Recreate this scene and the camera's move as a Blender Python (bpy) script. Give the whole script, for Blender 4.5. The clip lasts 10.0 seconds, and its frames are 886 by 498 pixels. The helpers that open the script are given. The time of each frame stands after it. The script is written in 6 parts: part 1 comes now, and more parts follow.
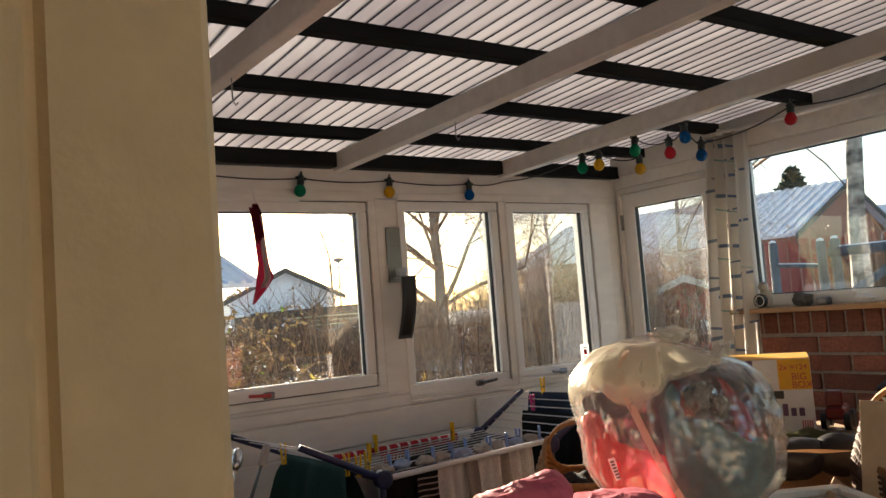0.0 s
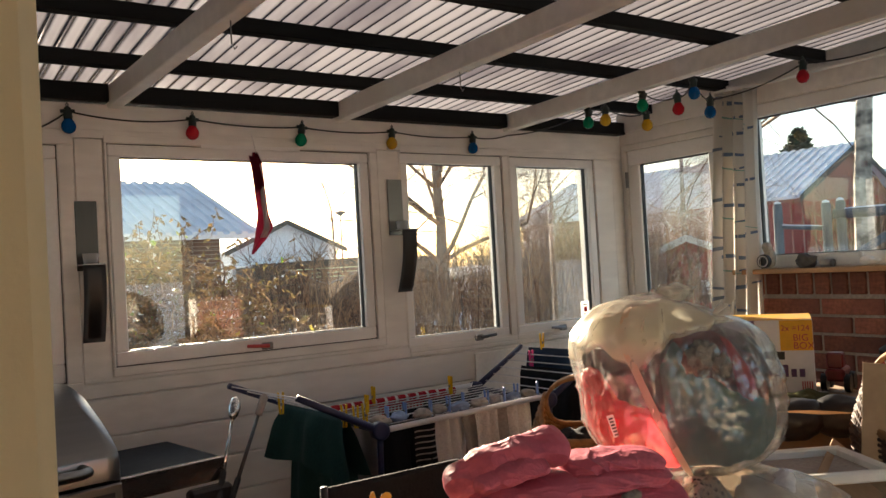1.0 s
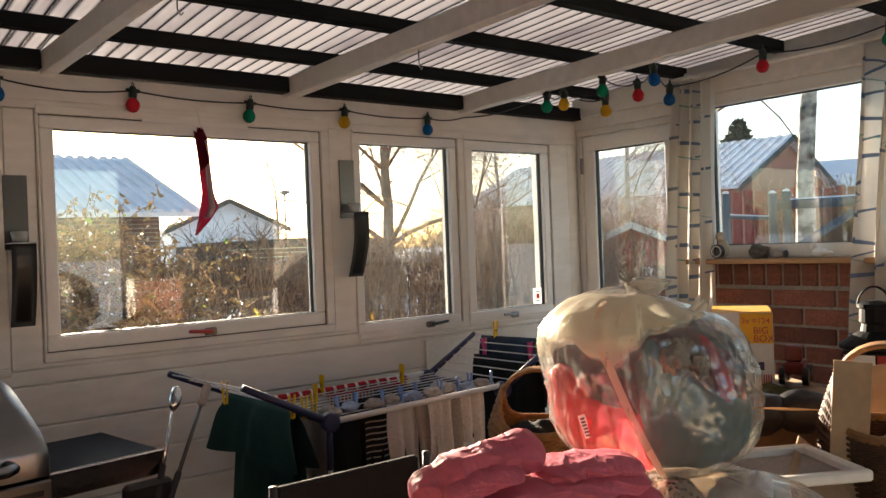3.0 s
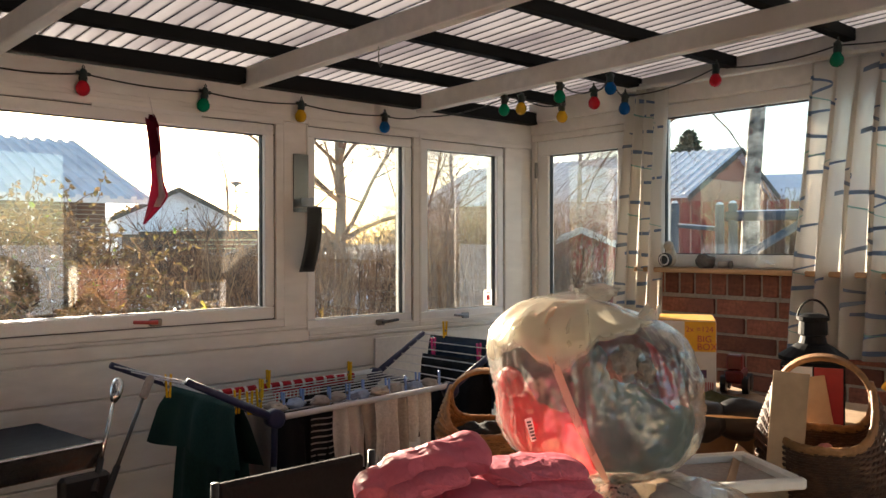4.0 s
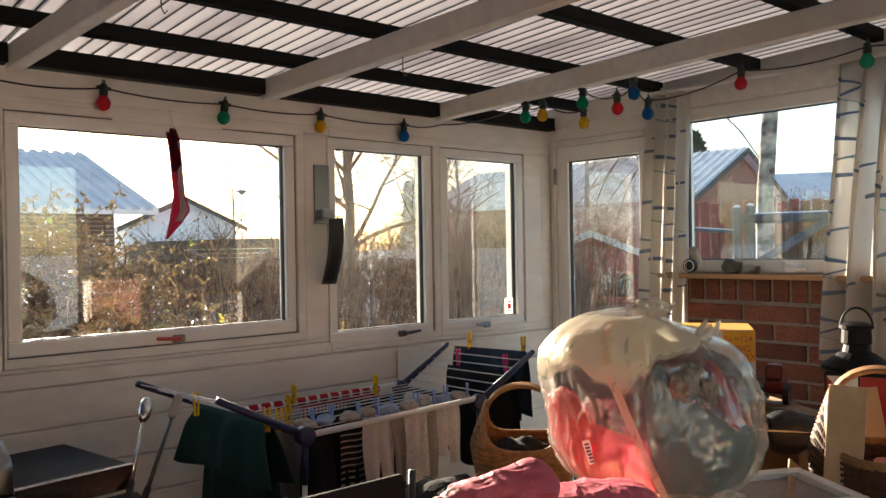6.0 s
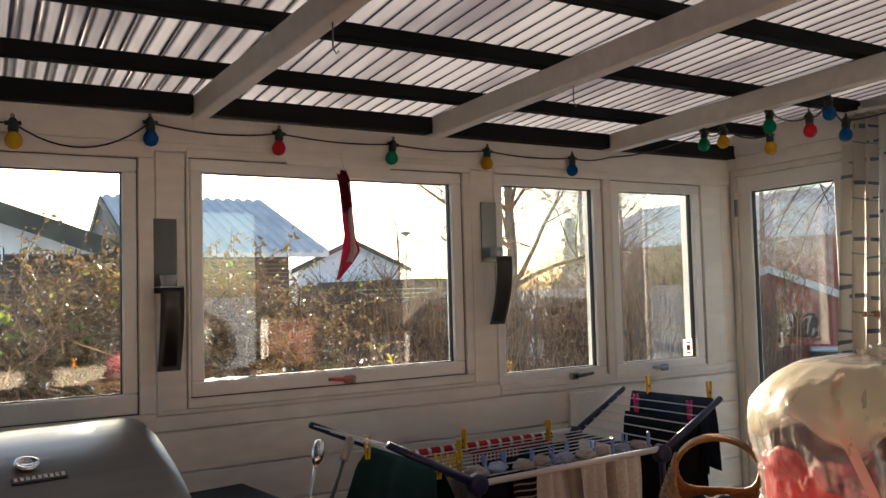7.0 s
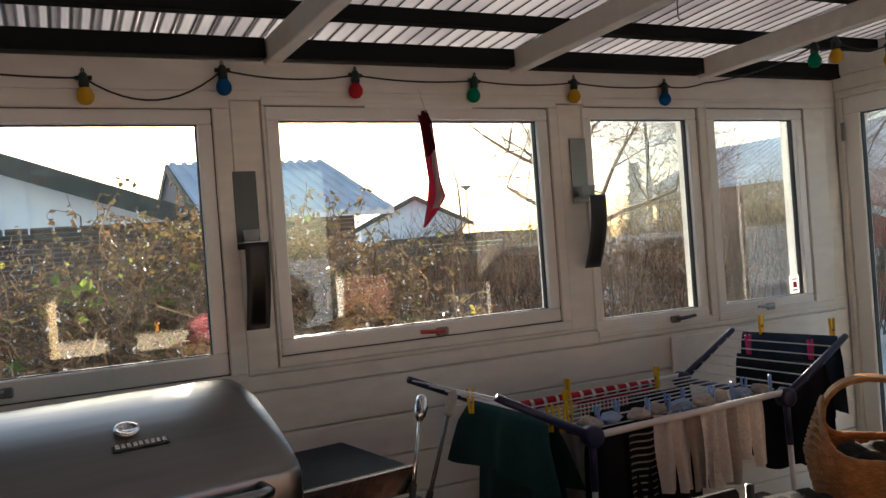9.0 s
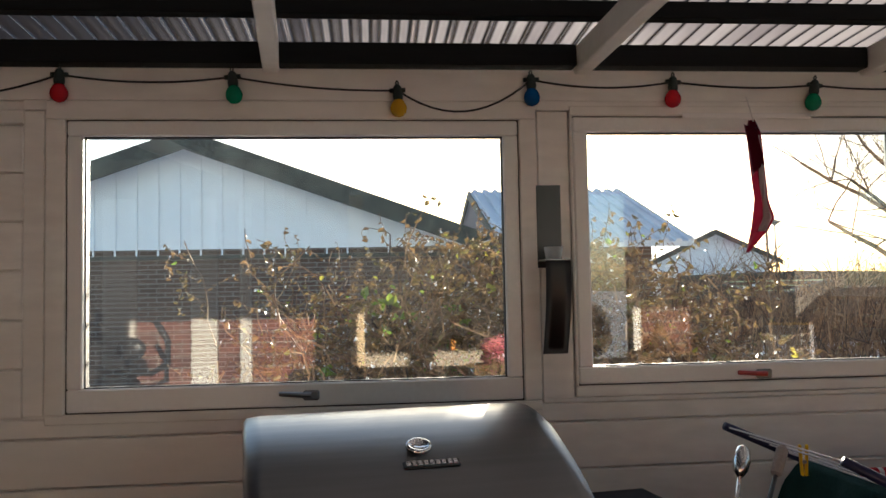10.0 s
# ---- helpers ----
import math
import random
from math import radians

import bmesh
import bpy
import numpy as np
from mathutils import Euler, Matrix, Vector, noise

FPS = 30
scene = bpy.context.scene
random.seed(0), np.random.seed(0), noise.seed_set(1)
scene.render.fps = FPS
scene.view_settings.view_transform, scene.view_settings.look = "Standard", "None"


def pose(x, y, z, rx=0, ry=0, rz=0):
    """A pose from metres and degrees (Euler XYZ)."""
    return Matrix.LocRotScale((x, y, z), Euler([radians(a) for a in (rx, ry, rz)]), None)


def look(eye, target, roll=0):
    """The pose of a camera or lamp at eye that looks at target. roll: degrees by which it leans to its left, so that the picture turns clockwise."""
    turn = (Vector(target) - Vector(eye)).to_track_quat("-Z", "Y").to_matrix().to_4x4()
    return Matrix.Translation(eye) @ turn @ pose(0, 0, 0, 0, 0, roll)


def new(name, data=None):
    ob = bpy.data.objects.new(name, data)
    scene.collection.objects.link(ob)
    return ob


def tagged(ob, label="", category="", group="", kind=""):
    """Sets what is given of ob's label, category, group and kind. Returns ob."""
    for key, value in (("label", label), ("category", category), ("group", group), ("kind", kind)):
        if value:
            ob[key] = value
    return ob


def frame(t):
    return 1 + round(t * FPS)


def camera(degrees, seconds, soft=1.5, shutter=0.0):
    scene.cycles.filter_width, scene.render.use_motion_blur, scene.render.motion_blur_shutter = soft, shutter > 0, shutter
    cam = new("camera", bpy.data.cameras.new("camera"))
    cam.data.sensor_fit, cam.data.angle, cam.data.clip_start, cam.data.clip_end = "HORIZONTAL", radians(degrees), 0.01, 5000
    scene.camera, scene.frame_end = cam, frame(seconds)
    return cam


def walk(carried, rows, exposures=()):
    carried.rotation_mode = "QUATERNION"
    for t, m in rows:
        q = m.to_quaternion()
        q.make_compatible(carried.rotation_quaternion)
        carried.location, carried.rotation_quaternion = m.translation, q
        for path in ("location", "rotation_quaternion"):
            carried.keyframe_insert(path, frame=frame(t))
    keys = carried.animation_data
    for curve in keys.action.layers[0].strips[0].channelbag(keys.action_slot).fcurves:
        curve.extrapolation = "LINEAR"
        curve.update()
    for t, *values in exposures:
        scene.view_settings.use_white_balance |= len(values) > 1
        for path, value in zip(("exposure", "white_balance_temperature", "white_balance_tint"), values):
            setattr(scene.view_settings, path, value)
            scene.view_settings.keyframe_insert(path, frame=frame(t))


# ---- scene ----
cam = camera(57.4, 10.0)
PATH = [
    (0, (0.195, 0.554, 1.45), (1.33, 2.194, 1.6), -4.4),
    (0.5, (0.209, 0.567, 1.452), (1.344, 2.211, 1.543), -3.8),
    (1, (0.215, 0.58, 1.445), (1.343, 2.231, 1.485), -3.2),
    (1.5, (0.22, 0.603, 1.442), (1.344, 2.257, 1.415), -2.8),
    (2, (0.234, 0.634, 1.444), (1.36, 2.285, 1.378), -2.8),
    (2.5, (0.254, 0.671, 1.462), (1.428, 2.289, 1.421), -3.7),
    (3, (0.242, 0.677, 1.457), (1.479, 2.249, 1.447), -2.2),
    (3.2, (0.247, 0.677, 1.468), (1.515, 2.224, 1.455), -1.4),
    (4.5, (0.236, 0.687, 1.455), (1.572, 2.175, 1.444), -0.0),
    (5, (0.236, 0.695, 1.454), (1.604, 2.154, 1.448), 0.3),
    (5.2, (0.228, 0.693, 1.46), (1.627, 2.123, 1.445), 0.5),
    (6.3, (0.211, 0.8, 1.484), (1.4, 2.408, 1.509), -3.3),
    (6.5, (0.235, 0.826, 1.471), (1.309, 2.511, 1.544), -4.0),
    (7, (0.249, 0.866, 1.482), (1.248, 2.595, 1.582), -1.5),
    (7.5, (0.266, 0.9, 1.466), (1.254, 2.637, 1.547), -1.0),
    (8, (0.27, 0.993, 1.458), (1.183, 2.772, 1.502), -1.1),
    (8.5, (0.26, 1.031, 1.447), (1.167, 2.813, 1.472), -2.1),
    (9, (0.236, 1.059, 1.457), (1.1, 2.862, 1.452), -4.2),
    (9.3, (0.216, 1.077, 1.452), (0.913, 2.952, 1.453), -4.6),
    (9.5, (0.194, 1.113, 1.448), (0.714, 3.044, 1.465), -4.3),
    (10, (0.252, 1.25, 1.43), (0.436, 3.239, 1.536), -1.1),
]
walk(cam, [(t, look(eye, target, roll)) for t, eye, target, roll in PATH], [(0.0, 2.25, 6850, 10.5), (5.0, 2.5, 6800, 10.5), (6.5, 2.3, 6700, 10.5), (8.0, 2.12, 6450, 9), (10.0, 2.08, 6350, 9)])

# ---- light ----
SUN_AZ, SUN_EL = 14.0, 11.0
world = bpy.data.worlds.new("sky")
scene.world = world
world.use_nodes = True
wn = world.node_tree
sky = wn.nodes.new("ShaderNodeTexSky")
sky.sky_type, sky.sun_disc = "NISHITA", False
sky.sun_elevation, sky.sun_rotation = radians(SUN_EL), radians(SUN_AZ)
sky.dust_density, sky.air_density, sky.ozone_density = 1.0, 1.0, 1.6
wn.nodes["Background"].inputs["Strength"].default_value = 0.085
wn.links.new(sky.outputs[0], wn.nodes["Background"].inputs["Color"])
sun_data = bpy.data.lights.new("sun", "SUN")
sun_data.energy, sun_data.angle, sun_data.color = 5.0, radians(0.6), (1.0, 0.86, 0.68)
sun_dir = Vector((math.sin(radians(SUN_AZ)) * math.cos(radians(SUN_EL)), math.cos(radians(SUN_AZ)) * math.cos(radians(SUN_EL)), math.sin(radians(SUN_EL))))
new("sun", sun_data).matrix_world = look(sun_dir * 50, (0, 0, 0))


# ---- materials ----
def material(name, colour, rough=0.6, metal=0.0, vary=0.12, grain=40.0, bump=0.1, second=None, patch=3.0, stretch=(1, 1, 1), spec=0.5, per_object=0.0):
    """A surface with fine grain and larger patches; second: the colour of the patches."""
    m = bpy.data.materials.new(name)
    m.use_nodes = True
    t, n = m.node_tree, m.node_tree.nodes
    b = n["Principled BSDF"]
    b.inputs["Metallic"].default_value = metal
    b.inputs["Specular IOR Level"].default_value = spec
    co = n.new("ShaderNodeTexCoord")
    mp = n.new("ShaderNodeMapping")
    mp.inputs["Scale"].default_value = stretch
    t.links.new(co.outputs["Object"], mp.inputs["Vector"])
    fine, large = n.new("ShaderNodeTexNoise"), n.new("ShaderNodeTexNoise")
    for q, s, d in ((fine, grain, 6), (large, patch, 4)):
        q.inputs["Scale"].default_value, q.inputs["Detail"].default_value = s, d
        t.links.new(mp.outputs[0], q.inputs["Vector"])
    dark = [c * (1 - vary) for c in colour]
    light = [min(1, c * (1 + vary)) for c in colour]
    ramp = n.new("ShaderNodeValToRGB")
    ramp.color_ramp.elements[0].position, ramp.color_ramp.elements[1].position = 0.3, 0.7
    ramp.color_ramp.elements[0].color, ramp.color_ramp.elements[1].color = (*dark, 1), (*light, 1)
    t.links.new(fine.outputs["Fac"], ramp.inputs[0])
    mix = n.new("ShaderNodeMix")
    mix.data_type = "RGBA"
    r2 = n.new("ShaderNodeValToRGB")
    r2.color_ramp.elements[0].position, r2.color_ramp.elements[1].position = 0.42, 0.68
    t.links.new(large.outputs["Fac"], r2.inputs[0])
    t.links.new(r2.outputs[0], mix.inputs["Factor"])
    t.links.new(ramp.outputs[0], mix.inputs["A"])
    mix.inputs["B"].default_value = (*(second or [c * (1 - 0.6 * vary) for c in colour]), 1)
    out = mix.outputs["Result"]
    if per_object:
        info, hsv = n.new("ShaderNodeObjectInfo"), n.new("ShaderNodeHueSaturation")
        rng = n.new("ShaderNodeMapRange")
        rng.inputs["To Min"].default_value, rng.inputs["To Max"].default_value = 1 - per_object, 1 + per_object
        t.links.new(info.outputs["Random"], rng.inputs["Value"])
        t.links.new(rng.outputs[0], hsv.inputs["Value"])
        t.links.new(out, hsv.inputs["Color"])
        out = hsv.outputs[0]
    t.links.new(out, b.inputs["Base Color"])
    rr = n.new("ShaderNodeMapRange")
    rr.inputs["To Min"].default_value, rr.inputs["To Max"].default_value = max(0.02, rough - 0.08), min(1, rough + 0.08)
    t.links.new(large.outputs["Fac"], rr.inputs["Value"])
    t.links.new(rr.outputs[0], b.inputs["Roughness"])
    if bump:
        bp = n.new("ShaderNodeBump")
        bp.inputs["Strength"].default_value, bp.inputs["Distance"].default_value = bump, 0.01
        t.links.new(fine.outputs["Fac"], bp.inputs["Height"])
        t.links.new(bp.outputs[0], b.inputs["Normal"])
    return m


def sheer(name, colour, clear=0.3, through_light=0.6, gloss=0.15, rough=0.15, stain=None, patch=4.0, stretch=(1, 1, 1), edges=(0.45, 0.75)):
    """A thin translucent sheet: see-through share, light-passing share, a shine on top and stains."""
    m = bpy.data.materials.new(name)
    m.use_nodes = True
    t, n = m.node_tree, m.node_tree.nodes
    n.remove(n["Principled BSDF"])
    co, mp, tex, ramp = n.new("ShaderNodeTexCoord"), n.new("ShaderNodeMapping"), n.new("ShaderNodeTexNoise"), n.new("ShaderNodeValToRGB")
    mp.inputs["Scale"].default_value = stretch
    tex.inputs["Scale"].default_value, tex.inputs["Detail"].default_value = patch, 8
    t.links.new(co.outputs["Object"], mp.inputs[0])
    t.links.new(mp.outputs[0], tex.inputs["Vector"])
    t.links.new(tex.outputs["Fac"], ramp.inputs[0])
    ramp.color_ramp.elements[0].position, ramp.color_ramp.elements[1].position = edges
    ramp.color_ramp.elements[0].color, ramp.color_ramp.elements[1].color = (*colour, 1), (*(stain or colour), 1)
    diff, trans, clr, gl = n.new("ShaderNodeBsdfDiffuse"), n.new("ShaderNodeBsdfTranslucent"), n.new("ShaderNodeBsdfTransparent"), n.new("ShaderNodeBsdfGlossy")
    for q in (diff, trans, clr):
        t.links.new(ramp.outputs[0], q.inputs["Color"])
    gl.inputs["Roughness"].default_value = rough
    a, b, c = n.new("ShaderNodeMixShader"), n.new("ShaderNodeMixShader"), n.new("ShaderNodeMixShader")
    a.inputs[0].default_value, b.inputs[0].default_value = through_light, clear
    t.links.new(diff.outputs[0], a.inputs[1])
    t.links.new(trans.outputs[0], a.inputs[2])
    t.links.new(a.outputs[0], b.inputs[1])
    t.links.new(clr.outputs[0], b.inputs[2])
    fr, pw, mul = n.new("ShaderNodeLayerWeight"), n.new("ShaderNodeMath"), n.new("ShaderNodeMath")
    fr.inputs[0].default_value = 0.5
    pw.operation, mul.operation = "POWER", "MULTIPLY_ADD"
    pw.inputs[1].default_value = 4.0
    mul.inputs[1].default_value, mul.inputs[2].default_value = 0.9, gloss * 0.25
    mul.use_clamp = True
    t.links.new(fr.outputs["Facing"], pw.inputs[0])
    t.links.new(pw.outputs[0], mul.inputs[0])
    t.links.new(mul.outputs[0], c.inputs[0])
    t.links.new(b.outputs[0], c.inputs[1])
    t.links.new(gl.outputs[0], c.inputs[2])
    t.links.new(c.outputs[0], n["Material Output"].inputs[0])
    return m


WHITE = material("white_paint", (0.84, 0.82, 0.78), 0.45, vary=0.05, grain=60, bump=0.05, second=(0.70, 0.66, 0.60), patch=2.5)
WHITE_WOOD = material("white_painted_wood", (0.84, 0.82, 0.78), 0.55, vary=0.08, grain=25, bump=0.12, second=(0.75, 0.71, 0.65), patch=2.0, stretch=(0.3, 1, 1))
PLASTIC_WHITE = material("white_window_plastic", (0.86, 0.85, 0.83), 0.3, vary=0.03, grain=80, bump=0.02, patch=3)
BLACK_WOOD = material("black_stained_wood", (0.007, 0.009, 0.010), 0.75, vary=0.3, grain=30, bump=0.15, second=(0.014, 0.015, 0.015), stretch=(0.2, 1, 1), spec=0.15)
RUBBER_AND_SHADE = material("black_gasket_and_shade", (0.02, 0.02, 0.02), 0.6)
BRICK = material("red_brick", (0.24, 0.085, 0.055), 0.85, vary=0.35, grain=60, bump=0.5, second=(0.16, 0.06, 0.045), patch=6, per_object=0.35)
MORTAR = material("mortar", (0.34, 0.30, 0.26), 0.95, vary=0.25, grain=90, bump=0.6)
PINE = material("oiled_pine", (0.50, 0.28, 0.13), 0.45, vary=0.2, grain=18, bump=0.08, stretch=(1, 0.15, 1))
FLOOR = material("brown_floor_boards", (0.30, 0.19, 0.11), 0.5, vary=0.3, grain=14, bump=0.1, stretch=(0.15, 1, 1), per_object=0.15)
STEEL = material("brushed_steel", (0.23, 0.228, 0.226), 0.30, metal=1.0, vary=0.06, grain=60, bump=0.03, stretch=(0.05, 1, 1), patch=2)
RED_LEVER = material("red_lever", (0.5, 0.06, 0.05), 0.4)
CHROME = material("polished_steel", (0.7, 0.7, 0.7), 0.12, metal=1.0, vary=0.03)
DARK_STEEL = material("dark_brushed_steel", (0.10, 0.10, 0.10), 0.38, metal=1.0, vary=0.1, grain=50, stretch=(1, 1, 0.05))
BLACK = material("black_enamel", (0.02, 0.02, 0.022), 0.4, vary=0.2, bump=0.03)
CABLE = material("black_cable", (0.012, 0.016, 0.014), 0.5)
SHEET = sheer("corrugated_plastic", (0.38, 0.357, 0.367), clear=0.03, through_light=0.60, gloss=0.1, rough=0.25, stain=(0.17, 0.152, 0.17), patch=1.8, stretch=(2.2, 0.5, 1), edges=(0.42, 0.66))
# darker bands that follow the waves, their strength varied by noise
n = SHEET.node_tree.nodes
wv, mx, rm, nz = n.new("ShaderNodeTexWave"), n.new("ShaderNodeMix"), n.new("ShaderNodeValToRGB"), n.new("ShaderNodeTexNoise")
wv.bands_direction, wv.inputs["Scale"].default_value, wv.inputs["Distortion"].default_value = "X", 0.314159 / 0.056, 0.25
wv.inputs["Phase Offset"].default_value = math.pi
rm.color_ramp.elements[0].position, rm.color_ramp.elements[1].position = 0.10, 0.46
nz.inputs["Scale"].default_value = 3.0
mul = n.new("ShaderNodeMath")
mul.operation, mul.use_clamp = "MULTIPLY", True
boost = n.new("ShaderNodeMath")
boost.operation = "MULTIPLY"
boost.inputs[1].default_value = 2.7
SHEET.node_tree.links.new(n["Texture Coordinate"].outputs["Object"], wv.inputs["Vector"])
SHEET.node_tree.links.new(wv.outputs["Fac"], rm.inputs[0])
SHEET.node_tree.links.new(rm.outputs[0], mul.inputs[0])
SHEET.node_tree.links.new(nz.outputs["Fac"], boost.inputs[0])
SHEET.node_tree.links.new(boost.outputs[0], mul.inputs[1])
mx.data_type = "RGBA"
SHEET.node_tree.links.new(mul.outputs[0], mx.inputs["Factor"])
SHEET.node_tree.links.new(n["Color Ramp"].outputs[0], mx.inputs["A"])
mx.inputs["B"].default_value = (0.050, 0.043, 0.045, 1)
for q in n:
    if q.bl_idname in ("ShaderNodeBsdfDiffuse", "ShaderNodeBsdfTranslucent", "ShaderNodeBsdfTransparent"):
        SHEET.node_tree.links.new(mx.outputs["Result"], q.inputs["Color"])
GLASS = sheer("window_glass", (0.98, 0.99, 0.98), clear=0.99, through_light=0.75, gloss=0.34, rough=0.0)
# patchy dust on the panes
n, l = GLASS.node_tree.nodes, GLASS.node_tree.links
dust, dr_, co_ = n.new("ShaderNodeTexNoise"), n.new("ShaderNodeMapRange"), n.new("ShaderNodeTexCoord")
dust.inputs["Scale"].default_value, dust.inputs["Detail"].default_value = 3.5, 9
dr_.inputs["From Min"].default_value, dr_.inputs["From Max"].default_value = 0.35, 0.75
dr_.inputs["To Min"].default_value, dr_.inputs["To Max"].default_value = 0.9988, 0.9935
l.new(co_.outputs["Object"], dust.inputs["Vector"])
l.new(dust.outputs["Fac"], dr_.inputs["Value"])
for q in list(n):
    if q.bl_idname == "ShaderNodeMixShader" and abs(q.inputs[0].default_value - 0.99) < 1e-4:
        l.new(dr_.outputs[0], q.inputs[0])
SNOW = material("thin_snow_on_grass", (0.80, 0.82, 0.86), 0.8, vary=0.08, grain=8, bump=0.3, second=(0.55, 0.55, 0.50), patch=0.5)
FROST_ROOF = material("frosted_grey_roof", (0.74, 0.76, 0.80), 0.8, vary=0.10, grain=6, bump=0.1, second=(0.60, 0.62, 0.67), patch=0.6)


# ---- mesh helpers ----
def link(name, bm, mat, parent=None, label="", smooth=False):
    me = bpy.data.meshes.new(name)
    bm.normal_update()
    bm.to_mesh(me)
    bm.free()
    for m in mat if isinstance(mat, (list, tuple)) else [mat]:
        me.materials.append(m)
    if smooth:
        me.polygons.foreach_set("use_smooth", [True] * len(me.polygons))
    ob = new(name, me)
    if parent:
        ob.parent = parent
    if label:
        ob["label"] = label
    return ob


def part(name, bm, mat, parent, label="", smooth=False):
    return link(name, bm, mat, parent, label, smooth)


def thing(name, label, category, at=(0, 0, 0), turn=0, group="", kind=""):
    e = new(name)
    e.matrix_world = pose(*at, 0, 0, turn)
    e.empty_display_size = 0.05
    return tagged(e, label, category, group, kind)


def box(bm, x0, y0, z0, x1, y1, z1, bevel=0.0, m=None, mi=0):
    vs = [bm.verts.new((x, y, z)) for z in (z0, z1) for y in (y0, y1) for x in (x0, x1)]
    fs = [bm.faces.new([vs[i] for i in f]) for f in ((0, 2, 3, 1), (4, 5, 7, 6), (0, 1, 5, 4), (2, 6, 7, 3), (0, 4, 6, 2), (1, 3, 7, 5))]
    for f in fs:
        f.material_index = mi
    if m is not None:
        bmesh.ops.transform(bm, matrix=m, verts=vs)
    if bevel:
        bmesh.ops.bevel(bm, geom=list({e for f in fs for e in f.edges}), offset=bevel, segments=1, affect="EDGES", clamp_overlap=True)
    return bm


def B(*a, **k):
    return box(bmesh.new(), *a, **k)


def frame_ring(bm, a0, b0, a1, b1, w, d0, d1, plane="y", bevel=0.004):
    """Four bars round an opening in the x-z plane (or y-z), w wide inwards, from depth d0 to d1."""
    for p, q, r, s in ((a0, b0, a1, b0 + w), (a0, b1 - w, a1, b1), (a0, b0 + w, a0 + w, b1 - w), (a1 - w, b0 + w, a1, b1 - w)):
        if plane == "y":
            box(bm, p, d0, q, r, d1, s, bevel)
        else:
            box(bm, d0, p, q, d1, r, s, bevel)
    return bm


def sweep(bm, pts, r, seg=8, closed=False, cap=True):
    """A round tube along points; r: one radius or one for each point."""
    pts = [Vector(p) for p in pts]
    rs = r if isinstance(r, (list, tuple)) else [r] * len(pts)
    rings, up = [], None
    for i, p in enumerate(pts):
        a = pts[i - 1] if i or closed else p
        b = pts[(i + 1) % len(pts)] if i < len(pts) - 1 or closed else p
        d = (b - a).normalized() if (b - a).length > 1e-9 else Vector((0, 0, 1))
        if up is None:
            up = d.orthogonal().normalized()
        up = (up - d * up.dot(d))
        up = up.normalized() if up.length > 1e-6 else d.orthogonal().normalized()
        side = d.cross(up)
        rings.append([bm.verts.new(p + (up * math.cos(k * math.tau / seg) + side * math.sin(k * math.tau / seg)) * rs[i]) for k in range(seg)])
    n = len(rings)
    for i in range(n if closed else n - 1):
        a, b = rings[i], rings[(i + 1) % n]
        for k in range(seg):
            bm.faces.new((a[k], a[(k + 1) % seg], b[(k + 1) % seg], b[k]))
    if cap and not closed:
        bm.faces.new(rings[0][::-1])
        bm.faces.new(rings[-1])
    return bm


def lathe(bm, profile, seg=20, at=(0, 0, 0)):
    """A turned shape: profile of (radius, height)."""
    rings = [[bm.verts.new((at[0] + r * math.cos(k * math.tau / seg), at[1] + r * math.sin(k * math.tau / seg), at[2] + z)) for k in range(seg)] for r, z in profile]
    for a, b in zip(rings, rings[1:]):
        for k in range(seg):
            bm.faces.new((a[k], a[(k + 1) % seg], b[(k + 1) % seg], b[k]))
    bm.faces.new(rings[0][::-1])
    bm.faces.new(rings[-1])
    return bm


def surface(bm, fn, nu, nv, mi=0, close_u=False):
    """A grid surface: fn(u, v) with u, v from 0 to 1."""
    g = [[bm.verts.new(fn(i / nu, j / nv)) for j in range(nv + 1)] for i in range(nu if close_u else nu + 1)]
    for i in range(nu):
        for j in range(nv):
            a, b = g[i], g[(i + 1) % len(g)]
            bm.faces.new((a[j], b[j], b[j + 1], a[j + 1])).material_index = mi
    return bm


def wobble(x, y, z, s=1.0):
    return noise.noise(Vector((x * s, y * s, z * s)))


# ---- the room ----
WY, WX = 3.525, 3.37          # inner faces of the window wall and of the brick wall
TOP = 2.062
X_WEST, Y_HOUSE = -2.3, 0.60
# windows of the long wall: glass left, right, bottom, top; sash width; trim to the wall
WINDOWS = [(-0.518, 0.640, 1.186, 1.874), (0.886, 1.826, 1.208, 1.885), (2.058, 2.530, 1.143, 1.892), (2.668, 3.125, 1.143, 1.892)]

wall_n = tagged(new("wall_north"), "white painted timber wall with horizontal boards and four windows", "wall", kind="structure")
# upright strips between the openings and the bands above and below
edges_x = [X_WEST]
for a, b, c, d in WINDOWS:
    edges_x += [a - 0.05, b + 0.05]
edges_x.append(WX + 0.12)
bm = bmesh.new()
for i in range(0, len(edges_x), 2):
    box(bm, edges_x[i], WY + 0.004, 1.09, edges_x[i + 1], WY + 0.12, 1.945)
box(bm, X_WEST, WY + 0.004, 0.0, WX + 0.12, WY + 0.12, 1.09)
box(bm, X_WEST, WY + 0.004, 1.945, WX + 0.12, WY + 0.12, TOP)
for (a, b, c, d) in WINDOWS:
    box(bm, a - 0.05, WY + 0.03, 1.0905, b + 0.05, WY + 0.12, c - 0.05)
part("wall_core", bm, WHITE, wall_n)
PITCH = 0.132
